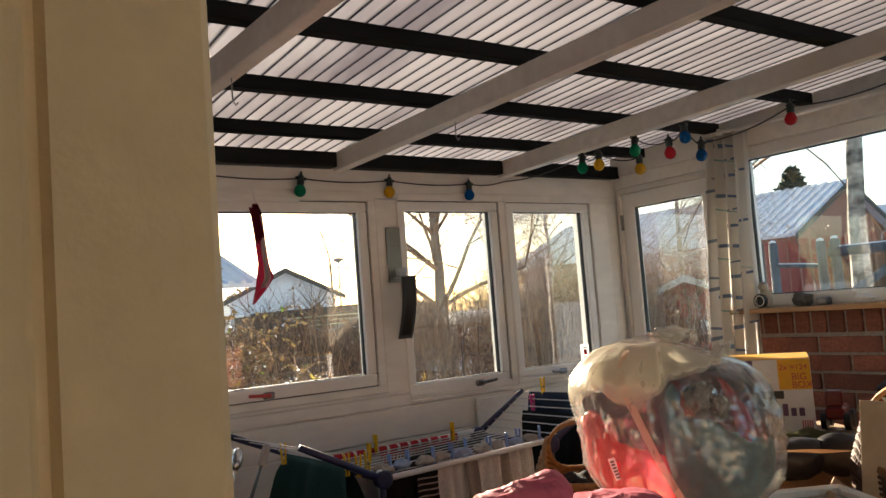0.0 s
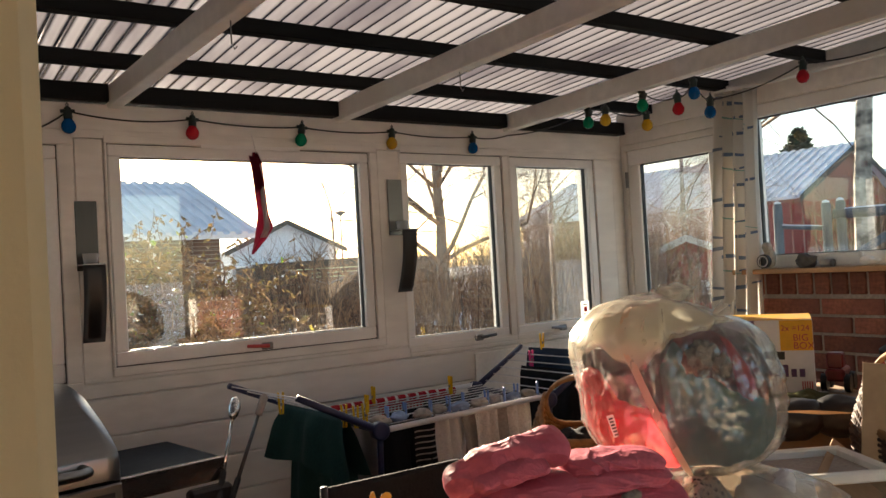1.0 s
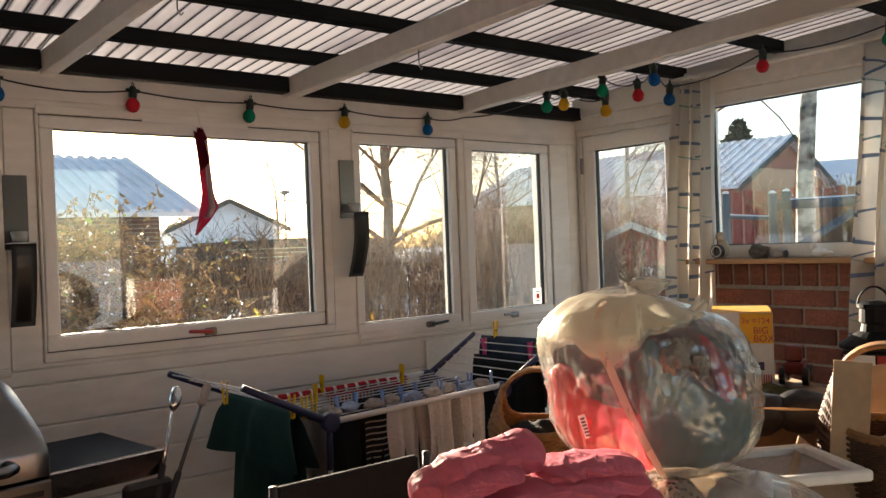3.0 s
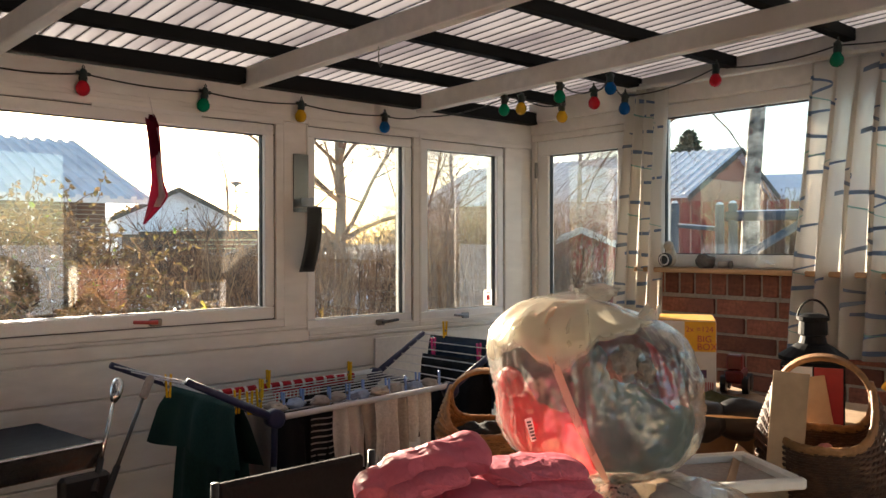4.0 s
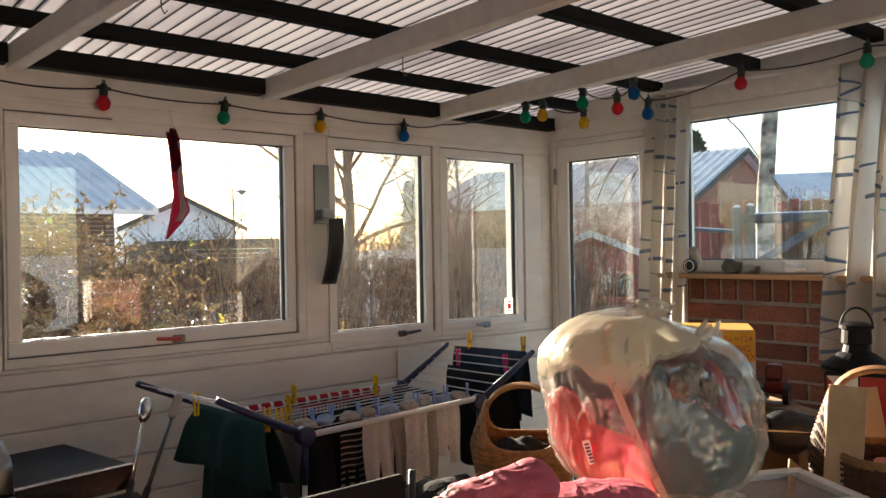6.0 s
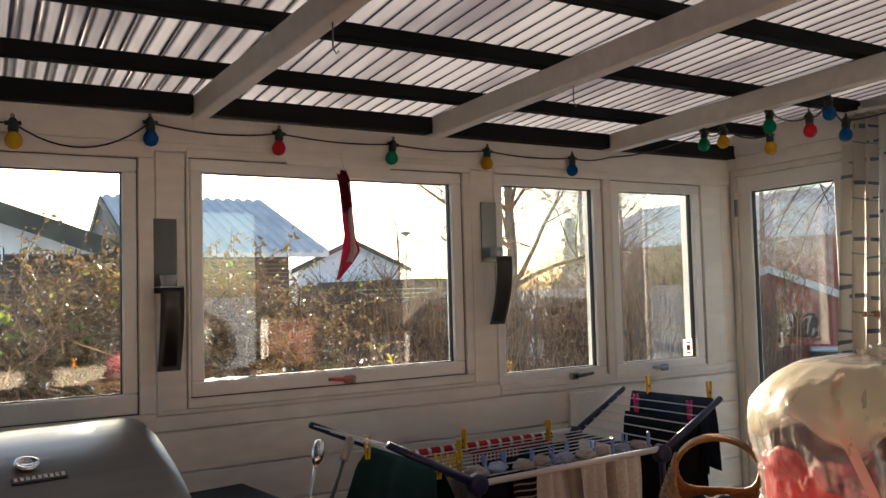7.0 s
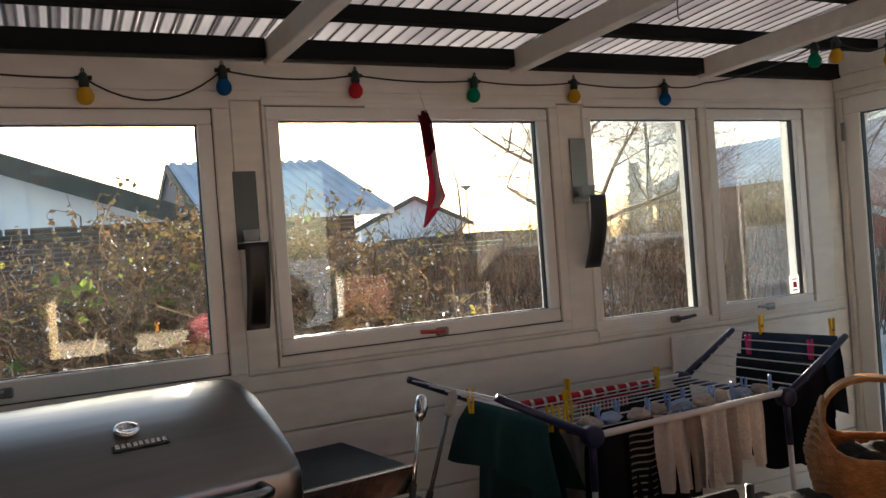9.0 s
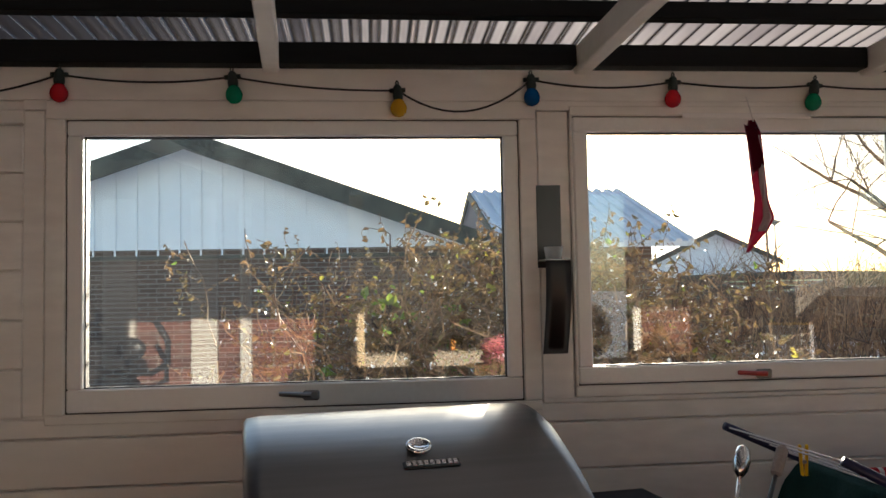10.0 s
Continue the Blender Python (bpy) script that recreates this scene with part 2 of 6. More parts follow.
# boards under the windows, and left of the first one up to the head board
z = 0.0
row = 0
while z < 1.93:
    top = min(z + PITCH, 1.945)
    if z < 1.06 < top:
        top = 1.110
    spans = []
    if top <= 1.111:
        cut = -0.30 + 0.9 * ((row * 7) % 5) / 4
        spans = [(X_WEST, cut - 0.002), (cut + 0.002, WX - 0.002)]
    else:
        spans = [(X_WEST, -0.672)]
    for s0, s1 in spans:
        part("board", B(s0, WY - 0.012, z + 0.004, s1, WY + 0.004, top, bevel=0.004), WHITE_WOOD, wall_n)
    z = top if top == 1.110 else z + PITCH
    row += 1
part("head_board", B(X_WEST, WY - 0.014, 1.972, WX - 0.002, WY + 0.003, TOP, bevel=0.002), WHITE_WOOD, wall_n)
part("head_trim", B(-0.672, WY - 0.013, 1.945, WX - 0.002, WY + 0.003, 1.9715, bevel=0.001), WHITE_WOOD, wall_n)
part("sill_rail", B(0.738, WY - 0.0135, 1.112, 2.019, WY + 0.003, 1.1245, bevel=0.002), WHITE_WOOD, wall_n)
part("sill_rail", B(2.022, WY - 0.015, 1.062, WX - 0.074, WY + 0.003, 1.0785, bevel=0.003), WHITE_WOOD, wall_n)
for x0, x1 in ((-0.672, -0.617), (0.738, 0.829), (1.909, 2.019), (3.299, 3.365)):
    part("post_board", B(x0, WY - 0.010, 1.118, x1, WY + 0.003, 1.943, bevel=0.003), WHITE_WOOD, wall_n)


# trim round each window: left, right, foot, head; and the foot of the sash
TRIM = [(-0.614, 0.735, 1.094, 1.9705, 1.124), (0.832, 1.906, 1.126, 1.958, 1.160), (2.022, 2.611, 1.080, 1.968, 1.106), (2.6115, 3.296, 1.080, 1.960, 1.106)]


def window(i, a, b, c, d):
    w = tagged(new("window_%d" % i), "white framed window with clear slightly dusty glass", "window", kind="structure")
    l, r, f, h, sf = TRIM[i - 1]
    s = 0.042
    bm = bmesh.new()
    for q in ((l, f, r, sf - 0.004), (l, d + s + 0.003, r, h), (l, sf - 0.004, a - s - 0.003, d + s + 0.003), (b + s + 0.003, sf - 0.004, r, d + s + 0.003)):
        box(bm, q[0], WY - 0.016, q[1], q[2], WY + 0.06, q[3], 0.003)
    part("window_frame", bm, WHITE_WOOD, w)
    bm = bmesh.new()
    for q in ((a - s, sf, b + s, c), (a - s, d, b + s, d + s), (a - s, c, a, d), (b, c, b + s, d)):
        box(bm, q[0], WY - 0.008, q[1], q[2], WY + 0.05, q[3], 0.004)
    part("sash", bm, PLASTIC_WHITE, w)
    # black ring draws the shade in the gap round the sash
    part("sash_gap_shade", frame_ring(bmesh.new(), a - s - 0.0025, sf - 0.0035, b + s + 0.0025, d + s + 0.0025, 0.0032, WY - 0.003, WY + 0.04, bevel=0), RUBBER_AND_SHADE, w, "dark strip for the shaded gap round the sash")
    part("gasket", frame_ring(bmesh.new(), a - 0.003, c - 0.003, b + 0.003, d + 0.003, 0.006, WY + 0.012, WY + 0.034, bevel=0), RUBBER_AND_SHADE, w)
    g = part("pane", B(a - 0.002, WY + 0.022, c - 0.002, b + 0.002, WY + 0.026, d + 0.002), GLASS, w)
    g.visible_shadow = False
    hx = (a + b) / 2 + (0.03 if i < 3 else 0.0)
    if i == 3:
        hx = a + 0.33
    h = part("handle", B(hx - 0.022, WY - 0.022, c - 0.045, hx + 0.022, WY - 0.006, c - 0.018, bevel=0.004), STEEL, w, "grey metal window handle")
    part("lever", sweep(bmesh.new(), [(hx, WY - 0.03, c - 0.03), (hx - 0.03 if i != 3 else hx + 0.03, WY - 0.034, c - 0.028), (hx - 0.085 if i != 3 else hx + 0.085, WY - 0.032, c - 0.024)], [0.008, 0.007, 0.006]), DARK_STEEL if i == 3 else RED_LEVER if i == 2 else STEEL, h)
    return w


wins = [window(i + 1, *g) for i, g in enumerate(WINDOWS)]

# roof: rafters, battens, corrugated sheet
SLOPE = 0.047
RAFTERS = [-1.76, -0.885, -0.012, 0.872, 1.745, 2.613]
SKEW = 0.078              # the rafters run slightly askew to the window wall


def rise(y):
    return SLOPE * (WY - y)


for rx in RAFTERS:
    bm = B(rx - 0.0225, Y_HOUSE + 0.002, 2.049, rx + 0.0225, WY + 0.01, 2.127, bevel=0.004)
    for v in bm.verts:
        v.co.z += rise(v.co.y)
        v.co.x += SKEW * (WY - v.co.y)
    tagged(link("rafter", bm, WHITE_WOOD), "white painted wooden roof rafter", "rafter", "roof rafters", "structure")
BATTENS = [3.303, 2.855, 2.395, 1.926, 1.45, 0.97]
for by in BATTENS:
    zb = 2.129 + rise(by)
    tagged(link("batten", B(X_WEST, by - 0.023, zb, WX + 0.03, by + 0.023, zb + 0.045, bevel=0.003), BLACK_WOOD), "black stained wooden roof batten across the rafters", "batten", "roof battens", "structure")
bounds = [X_WEST] + RAFTERS + [WX]
for a, b in zip(bounds, bounds[1:]):
    pl = B(a + (0.023 if a != X_WEST else 0), WY - 0.055, TOP + 0.003, b - (0.023 if b != WX else 0), WY + 0.02, 2.126, bevel=0.002)
    tagged(link("wall_plate", pl, BLACK_WOOD), "black stained beam piece along the top of the wall", "beam", "beam pieces on the wall", "structure")
bm = bmesh.new()
x_a, x_b = X_WEST - 0.1, WX + 0.3
step = 0.056 / 8
cols = int((x_b - x_a) / step)
prev = None
for i in range(cols + 1):
    x = x_a + i * step
    zz = 2.194 + 0.016 * math.sin(x / 0.056 * math.tau)
    col = [bm.verts.new((x, y, zz + rise(y))) for y in (WY + 0.35, 2.4, 1.4, Y_HOUSE - 0.1)]
    if prev:
        for j in range(3):
            bm.faces.new((prev[j], col[j], col[j + 1], prev[j + 1]))
    prev = col
tagged(link("ceiling", bm, SHEET, smooth=True), "corrugated translucent plastic roof with dirt and algae stains", "roof", kind="structure")

# east wall: low brick wall, wide window, garden door
wall_e = tagged(new("wall_east"), "low red brick wall under a window with a wooden sill", "wall", kind="structure")
part("wall_core", B(WX + 0.012, 0.2, 0.0, WX + 0.12, 2.872, 1.325), MORTAR, wall_e)
bm = B(WX - 0.008, 0.2, 2.075, WX + 0.12, WY + 0.0, 2.172, bevel=0.004)
for v in bm.verts:
    v.co.z += rise(v.co.y) if v.co.z > 2.1 else 0
part("lintel", bm, WHITE_WOOD, wall_e)
part("door_head", B(WX + 0.002, 2.90, 2.012, WX + 0.12, WY, 2.074, bevel=0.003), WHITE_WOOD, wall_e)
part("window_sill", B(WX - 0.075, 0.2, 1.330, WX + 0.12, 2.83, 1.351, bevel=0.004), PINE, wall_e, "pine window sill")
part("post_board", B(WX + 0.0, 2.80, 1.353, WX + 0.12, 2.872, 2.074, bevel=0.003), WHITE, wall_e)
w5 = tagged(new("window_5"), "wide white window above the brick wall", "window", kind="structure")
part("window_frame", frame_ring(bmesh.new(), 0.25, 1.353, 2.798, 2.073, 0.055, WX + 0.02, WX + 0.09, "x"), PLASTIC_WHITE, w5)
g = part("pane", B(WX + 0.05, 0.30, 1.405, WX + 0.054, 2.745, 2.02), GLASS, w5)
g.visible_shadow = False
part("gasket", frame_ring(bmesh.new(), 0.303, 1.406, 2.745, 2.02, 0.006, WX + 0.042, WX + 0.062, "x", 0), RUBBER_AND_SHADE, w5)
d1 = tagged(new("door_1"), "white garden door with a tall glass pane, closed", "door", kind="structure")
part("door_frame", frame_ring(bmesh.new(), 2.875, 0.0, WY - 0.012, 2.010, 0.03, WX + 0.0, WX + 0.10, "x"), WHITE, d1)
part("door_leaf", frame_ring(bmesh.new(), 2.907, 0.032, WY - 0.044, 1.978, 0.075, WX + 0.012, WX + 0.055, "x"), PLASTIC_WHITE, d1)
g = part("pane", B(WX + 0.032, 2.98, 0.105, WX + 0.036, 3.41, 1.905), GLASS, d1)
g.visible_shadow = False
part("gasket", frame_ring(bmesh.new(), 2.980, 0.106, 3.408, 1.904, 0.006, WX + 0.022, WX + 0.044, "x", 0), RUBBER_AND_SHADE, d1)
for hz in (0.35, 1.83):
    part("hinge", sweep(bmesh.new(), [(WX - 0.006, WY - 0.05, hz - 0.04), (WX - 0.006, WY - 0.05, hz + 0.04)], 0.008), STEEL, d1, "steel hinge")

# house wall behind with the doorway the camera comes through, and the west end
wall_s = tagged(new("wall_south"), "red brick house wall with white door frames", "wall", kind="structure")
bm = bmesh.new()
box(bm, X_WEST - 0.12, 0.30, 0.0, 0.13, Y_HOUSE - 0.012, 2.6)
box(bm, 2.05, 0.30, 0.0, WX + 0.12, Y_HOUSE - 0.012, 2.6)
box(bm, 0.13, 0.30, 2.1, 2.05, Y_HOUSE - 0.012, 2.6)
part("wall_core", bm, MORTAR, wall_s)
for x0, x1 in ((-1.40, -1.20), (-0.86, -0.70), (-0.56, -0.49)):
    part("upright", B(x0, Y_HOUSE - 0.01, 0.0, x1, Y_HOUSE + 0.04, 2.05, bevel=0.004), WHITE, wall_s, "white painted upright")
# door frame right beside the camera: moulded face
d2 = tagged(new("door_2"), "open house doorway with a white moulded frame", "door", kind="structure")
J = (0.2228, 0.6380)
bm = bmesh.new()
prof = [(0.0, 0.042), (0.0, 0.0015), (-0.0012, 0.0), (-0.0155, 0.0), (-0.0163, 0.0012), (-0.0172, 0.0012), (-0.018, 0.0), (-0.0215, 0.0), (-0.023, 0.003), (-0.023, 0.010), (-0.09, 0.010), (-0.09, 0.042)]
ends = [[bm.verts.new((J[0] + a, J[1] - 0.006 + b, z)) for a, b in prof] for z in (0.0, 2.06)]
for k in range(len(prof)):
    bm.faces.new((ends[0][k], ends[1][k], ends[1][(k + 1) % len(prof)], ends[0][(k + 1) % len(prof)]))
bm.faces.new(ends[1][::-1])
bm.faces.new(ends[0])
bmesh.ops.recalc_face_normals(bm, faces=bm.faces)
part("door_jamb", bm, material("cream_paint", (0.82, 0.63, 0.38), 0.5, vary=0.06, grain=200, bump=0.08, patch=30), d2)
part("door_jamb", B(1.990, Y_HOUSE - 0.06, 0.0, 2.048, Y_HOUSE + 0.01, 2.06, bevel=0.004), WHITE, d2)
part("door_head", B(0.134, Y_HOUSE - 0.06, 2.062, 2.048, Y_HOUSE + 0.01, 2.1, bevel=0.004), WHITE, d2)
tagged(link("wall_west", B(X_WEST - 0.12, Y_HOUSE - 0.01, 0.0, X_WEST - 0.002, WY + 0.12, 2.2), WHITE), "plain white painted end wall", "wall", kind="structure")
# unseen house room, added; its back openings let light onto the door jamb
bm = bmesh.new()
box(bm, -1.6, -1.5, 0, -1.5, 0.298, 2.5)
box(bm, 2.9, -1.5, 0, 3.0, 0.298, 2.5)
box(bm, -1.5, -1.5, 0, 2.9, -1.4, 0.15)
box(bm, -0.3, -1.5, 0.15, 1.7, -1.4, 2.45)
box(bm, -1.5, -1.5, 2.45, 2.9, -1.4, 2.5)
tagged(link("wall_house_unseen", bm, material("beige_wall", (0.58, 0.51, 0.42), 0.8)), "unseen beige house room walls, added with back openings that light the jamb", "wall", kind="structure")
tagged(link("ceiling_house_unseen", B(-1.6, -1.5, 2.51, 3.0, 0.295, 2.6), WHITE), "unseen white ceiling added over the house room", "ceiling", kind="structure")
floor = tagged(link("floor", B(X_WEST - 0.1, -1.6, -0.12, WX + 0.1, WY + 0.1, -0.004), MORTAR), "brown wooden floor of the sunroom", "floor", kind="structure")

# ---- outside ----
GZ = -0.25
tagged(link("ground", B(-600, WY + 0.5, GZ - 0.5, 600, 600, GZ), SNOW), "flat garden ground with thin patchy snow on grass", "ground", kind="structure")
link_g = link("ground_behind", B(-600, -600, GZ - 0.5, 600, WY + 0.499, GZ - 0.004), SNOW)
tagged(link_g, "flat garden ground with thin patchy snow on grass", "ground", kind="structure")


def brickwork(name, c1, c2, mortar, scale=1.0):
    m = bpy.data.materials.new(name)
    m.use_nodes = True
    t, n = m.node_tree, m.node_tree.nodes
    b, tex, co, mp = n["Principled BSDF"], n.new("ShaderNodeTexBrick"), n.new("ShaderNodeTexCoord"), n.new("ShaderNodeMapping")
    mp.inputs["Rotation"].default_value = (radians(90), 0, 0)
    t.links.new(co.outputs["Object"], mp.inputs[0])
    t.links.new(mp.outputs[0], tex.inputs["Vector"])
    tex.inputs["Color1"].default_value, tex.inputs["Color2"].default_value, tex.inputs["Mortar"].default_value = (*c1, 1), (*c2, 1), (*mortar, 1)
    for k, v in (("Scale", scale), ("Mortar Size", 0.008), ("Brick Width", 0.24), ("Row Height", 0.067)):
        tex.inputs[k].default_value = v
    t.links.new(tex.outputs[0], b.inputs["Base Color"])
    b.inputs["Roughness"].default_value = 0.9
    return m


FAR_BRICK_DARK = brickwork("brown_brickwork", (0.10, 0.06, 0.045), (0.07, 0.042, 0.033), (0.20, 0.18, 0.16))
FAR_BRICK_RED = brickwork("red_brickwork", (0.33, 0.12, 0.07), (0.25, 0.09, 0.055), (0.40, 0.30, 0.24))
WHITE_METAL = material("white_gable_cladding", (0.88, 0.89, 0.90), 0.5, vary=0.05, grain=5, patch=0.7, bump=0)
DARK_FELT = material("dark_roof_edge", (0.045, 0.05, 0.045), 0.8, vary=0.4, grain=30, bump=0.3, second=(0.10, 0.11, 0.09), patch=4)
RED_WOOD = material("red_painted_boards", (0.36, 0.06, 0.045), 0.7, vary=0.2, grain=12, stretch=(1, 1, 0.2))
GREY_LOG = material("grey_weathered_log", (0.075, 0.095, 0.115), 0.8, vary=0.3, grain=20, bump=0.3, stretch=(1, 1, 0.3), second=(0.13, 0.155, 0.18), patch=5)
TWIG = material("brown_twigs", (0.15, 0.09, 0.055), 0.8, vary=0.4, grain=3, bump=0, second=(0.24, 0.17, 0.12), patch=1.2)
# random tone for each twig; the golden end stands in for sunlit twigs
geo_, isl_ = TWIG.node_tree.nodes.new("ShaderNodeNewGeometry"), TWIG.node_tree.nodes.new("ShaderNodeValToRGB")
isl_.color_ramp.elements[0].color, isl_.color_ramp.elements[1].color = (0.05, 0.032, 0.024, 1), (0.42, 0.27, 0.15, 1)
isl_.color_ramp.elements[0].position, isl_.color_ramp.elements[1].position = 0.1, 0.95
isl_.color_ramp.elements.new(0.55).color = (0.22, 0.125, 0.075, 1)
TWIG.node_tree.links.new(geo_.outputs["Random Per Island"], isl_.inputs[0])
TWIG.node_tree.links.new(isl_.outputs[0], TWIG.node_tree.nodes["Principled BSDF"].inputs["Base Color"])
BARK = material("grey_bark", (0.16, 0.13, 0.105), 0.9, vary=0.35, grain=12, bump=0.5, second=(0.26, 0.24, 0.20), patch=2)
BIRCH = material("birch_bark", (0.50, 0.44, 0.37), 0.8, vary=0.35, grain=14, bump=0.4, second=(0.03, 0.027, 0.024), patch=5.5, stretch=(1, 1, 1.3))
LEAF = sheer("withered_leaves", (0.20, 0.125, 0.06), clear=0.0, through_light=0.35, gloss=0.06, rough=0.4, stain=(0.11, 0.12, 0.045), patch=3.5)
LEAF_GREEN = sheer("yellow_green_leaves", (0.16, 0.26, 0.05), clear=0.0, through_light=0.55, gloss=0.03, rough=0.5, stain=(0.50, 0.36, 0.06), patch=3.0)
CONIFER = material("dark_conifer", (0.03, 0.05, 0.03), 0.8, vary=0.5, grain=5, bump=0, second=(0.06, 0.08, 0.05), patch=2)
SNOW_WHITE = material("fresh_snow", (0.82, 0.84, 0.88), 0.8, vary=0.04, grain=20, bump=0.2)


class Tri:
    """A cheap mesh of many thin sticks and leaves."""

    def __init__(self):
        self.v, self.f = [], []

    def stick(self, a, b, r0, r1, seg=3):
        a, b = Vector(a), Vector(b)
        d = b - a
        u = d.orthogonal().normalized()
        w = d.cross(u).normalized()
        n = len(self.v)
        for p, r in ((a, r0), (b, r1)):
            for k in range(seg):
                c, s = math.cos(k * math.tau / seg), math.sin(k * math.tau / seg)
                self.v.append(tuple(p + u * (c * r) + w * (s * r)))
        for k in range(seg):
            self.f.append((n + k, n + (k + 1) % seg, n + seg + (k + 1) % seg, n + seg + k))

    def leaf(self, p, size, rng):
        p = Vector(p)
        a = Vector((rng.uniform(-1, 1), rng.uniform(-1, 1), rng.uniform(-1, 0.4))).normalized()
        b = a.orthogonal().normalized()
        b.rotate(Matrix.Rotation(rng.uniform(0, 6.28), 3, a))
        n = len(self.v)
        c = a.cross(b) * size * 0.18
        w = rng.uniform(0.22, 0.36)
        for q in (p, p + a * size * 0.3 + b * size * w + c, p + a * size * 0.72 + b * size * w * 0.8 + c, p + a * size - c * 2, p + a * size * 0.72 - b * size * w * 0.8 + c * 0.5, p + a * size * 0.3 - b * size * w + c):
            self.v.append(tuple(q))
        self.f += [(n, n + 1, n + 2), (n, n + 2, n + 3), (n, n + 3, n + 4), (n, n + 4, n + 5)]

    def link(self, name, mat, parent=None, label=""):
        me = bpy.data.meshes.new(name)
        me.from_pydata(self.v, [], self.f)
        me.materials.append(mat)
        ob = new(name, me)
        ob.parent = parent
        if label:
            ob["label"] = label
        return ob


def grow(t, p, d, length, r, depth, rng, droop=0.0, spread=0.6, tips=None, seg=5, kids=3, kink=0.16):
    """A limb that bends, thins and forks."""
    steps = 4
    for i in range(steps):
        d = (d + Vector((rng.uniform(-1, 1), rng.uniform(-1, 1), rng.uniform(-1, 1) - droop)) * kink).normalized()
        q = p + d * (length / steps)
        r1 = r * 0.86
        t.stick(p, q, r, r1, seg if r > 0.02 else 3)
        p, r = q, r1
        if depth > 0 and i >= 1:
            for _ in range(kids if i > 1 else 1):
                side = Vector((rng.uniform(-1, 1), rng.uniform(-1, 1), rng.uniform(-0.35, 0.9) - droop)).normalized()
                grow(t, p, (d * (1 - spread) + side * spread).normalized(), length * rng.uniform(0.55, 0.8), r * rng.uniform(0.4, 0.6), depth - 1, rng, droop, spread, tips, seg, kids, kink)
        elif depth <= 0 and tips is not None:
            tips.append(p.copy())


def bare_tree(label, at, height, r, seed, depth=4, droop=0.0, mat=BARK, twig_mat=TWIG, kids=2, lean=(0, 0), spread=0.62, clear=0.3, sway=0.06):
    rng = random.Random(seed)
    tree = thing("tree", label, "tree", (at[0], at[1], GZ))
    trunk, crown = Tri(), Tri()
    p, rr = Vector((0, 0, 0)), r
    n = 9
    d = Vector((lean[0], lean[1], 1)).normalized()
    for i in range(n):
        q = p + (d + Vector((rng.uniform(-1, 1), rng.uniform(-1, 1), 0)) * sway).normalized() * (height * 0.8 / n)
        trunk.stick(p, q, rr, rr * 0.88, 10)
        p, rr = q, rr * 0.88
        if i / n > clear:
            for _ in range(kids):
                a = rng.uniform(0, 6.28)
                grow(crown, p, Vector((math.cos(a), math.sin(a), 0.7 - droop * 0.5)).normalized(), height * rng.uniform(0.2, 0.3) * (1.15 - 0.5 * i / n), rr * 0.5, depth - 2, rng, droop, spread, None, 5, kids)
    grow(crown, p, d, height * 0.25, rr, depth - 2, rng, droop, spread, None, 5, kids)
    trunk.link("trunk", mat, tree)
    crown.link("crown", twig_mat, tree, "bare winter branches and twigs")
    return tree


def hedge(label, x0, y0, x1, y1, h, n, seed, depth=0.7, leaf=0):
    rng = random.Random(seed)
    t, lf = Tri(), Tri()
    for _ in range(n):
        u = rng.random()
        x, y = x0 + (x1 - x0) * u + rng.uniform(-1, 1) * depth * 0.5, y0 + (y1 - y0) * u + rng.uniform(-1, 1) * depth * 0.5
        top = h * rng.uniform(0.6, 1.08) * (1 + 0.08 * math.sin(u * 40))
        p = Vector((x, y, GZ))
        d = Vector((rng.uniform(-0.25, 0.25), rng.uniform(-0.25, 0.25), 1))
        r = rng.uniform(0.008, 0.017)
        for k in range(3):
            q = p + (d + Vector((rng.uniform(-0.3, 0.3), rng.uniform(-0.3, 0.3), 0))) * (top / 3)
            t.stick(p, q, r, r * 0.7)
            if k:
                for _ in range(6):
                    e = q + Vector((rng.uniform(-0.3, 0.3), rng.uniform(-0.3, 0.3), rng.uniform(0.05, 0.4))) * (top / 2.4)
                    t.stick(q, e, r * 0.6, r * 0.32)
                    if rng.random() < leaf:
                        lf.leaf(e, rng.uniform(0.025, 0.045), rng)
            p, r = q, r * 0.7
    hd = thing("hedge", label, "hedge", kind="stuff")
    t.link("twigs", TWIG, hd)["kind"] = "stuff"
    if lf.f:
        lf.link("leaves", LEAF, hd)["kind"] = "stuff"
    return hd


hedge("bare brown beech hedge along a snowy garden", 3.4, 8.6, 10.6, 9.1, 1.62, 950, 3, 1.1, 0.10)
hedge("row of leggy bare shrubs behind the hedge", 8.2, 10.4, 13.0, 11.2, 2.0, 420, 7, 1.2, 0.30)
hedge("bare clipped hedge further away across the snow", 5.0, 24.0, 34.0, 25.5, 1.75, 2600, 4, 0.9, 0.1)
hedge("far line of bare trees beyond the gardens", 8.0, 62.0, 80.0, 48.0, 3.1, 1500, 6, 3.0, 0.0)
hedge("brown leafy hedge before the red brick house", 13.3, 7.6, 14.6, 1.4, 2.0, 1900, 5, 0.9, 0.8)

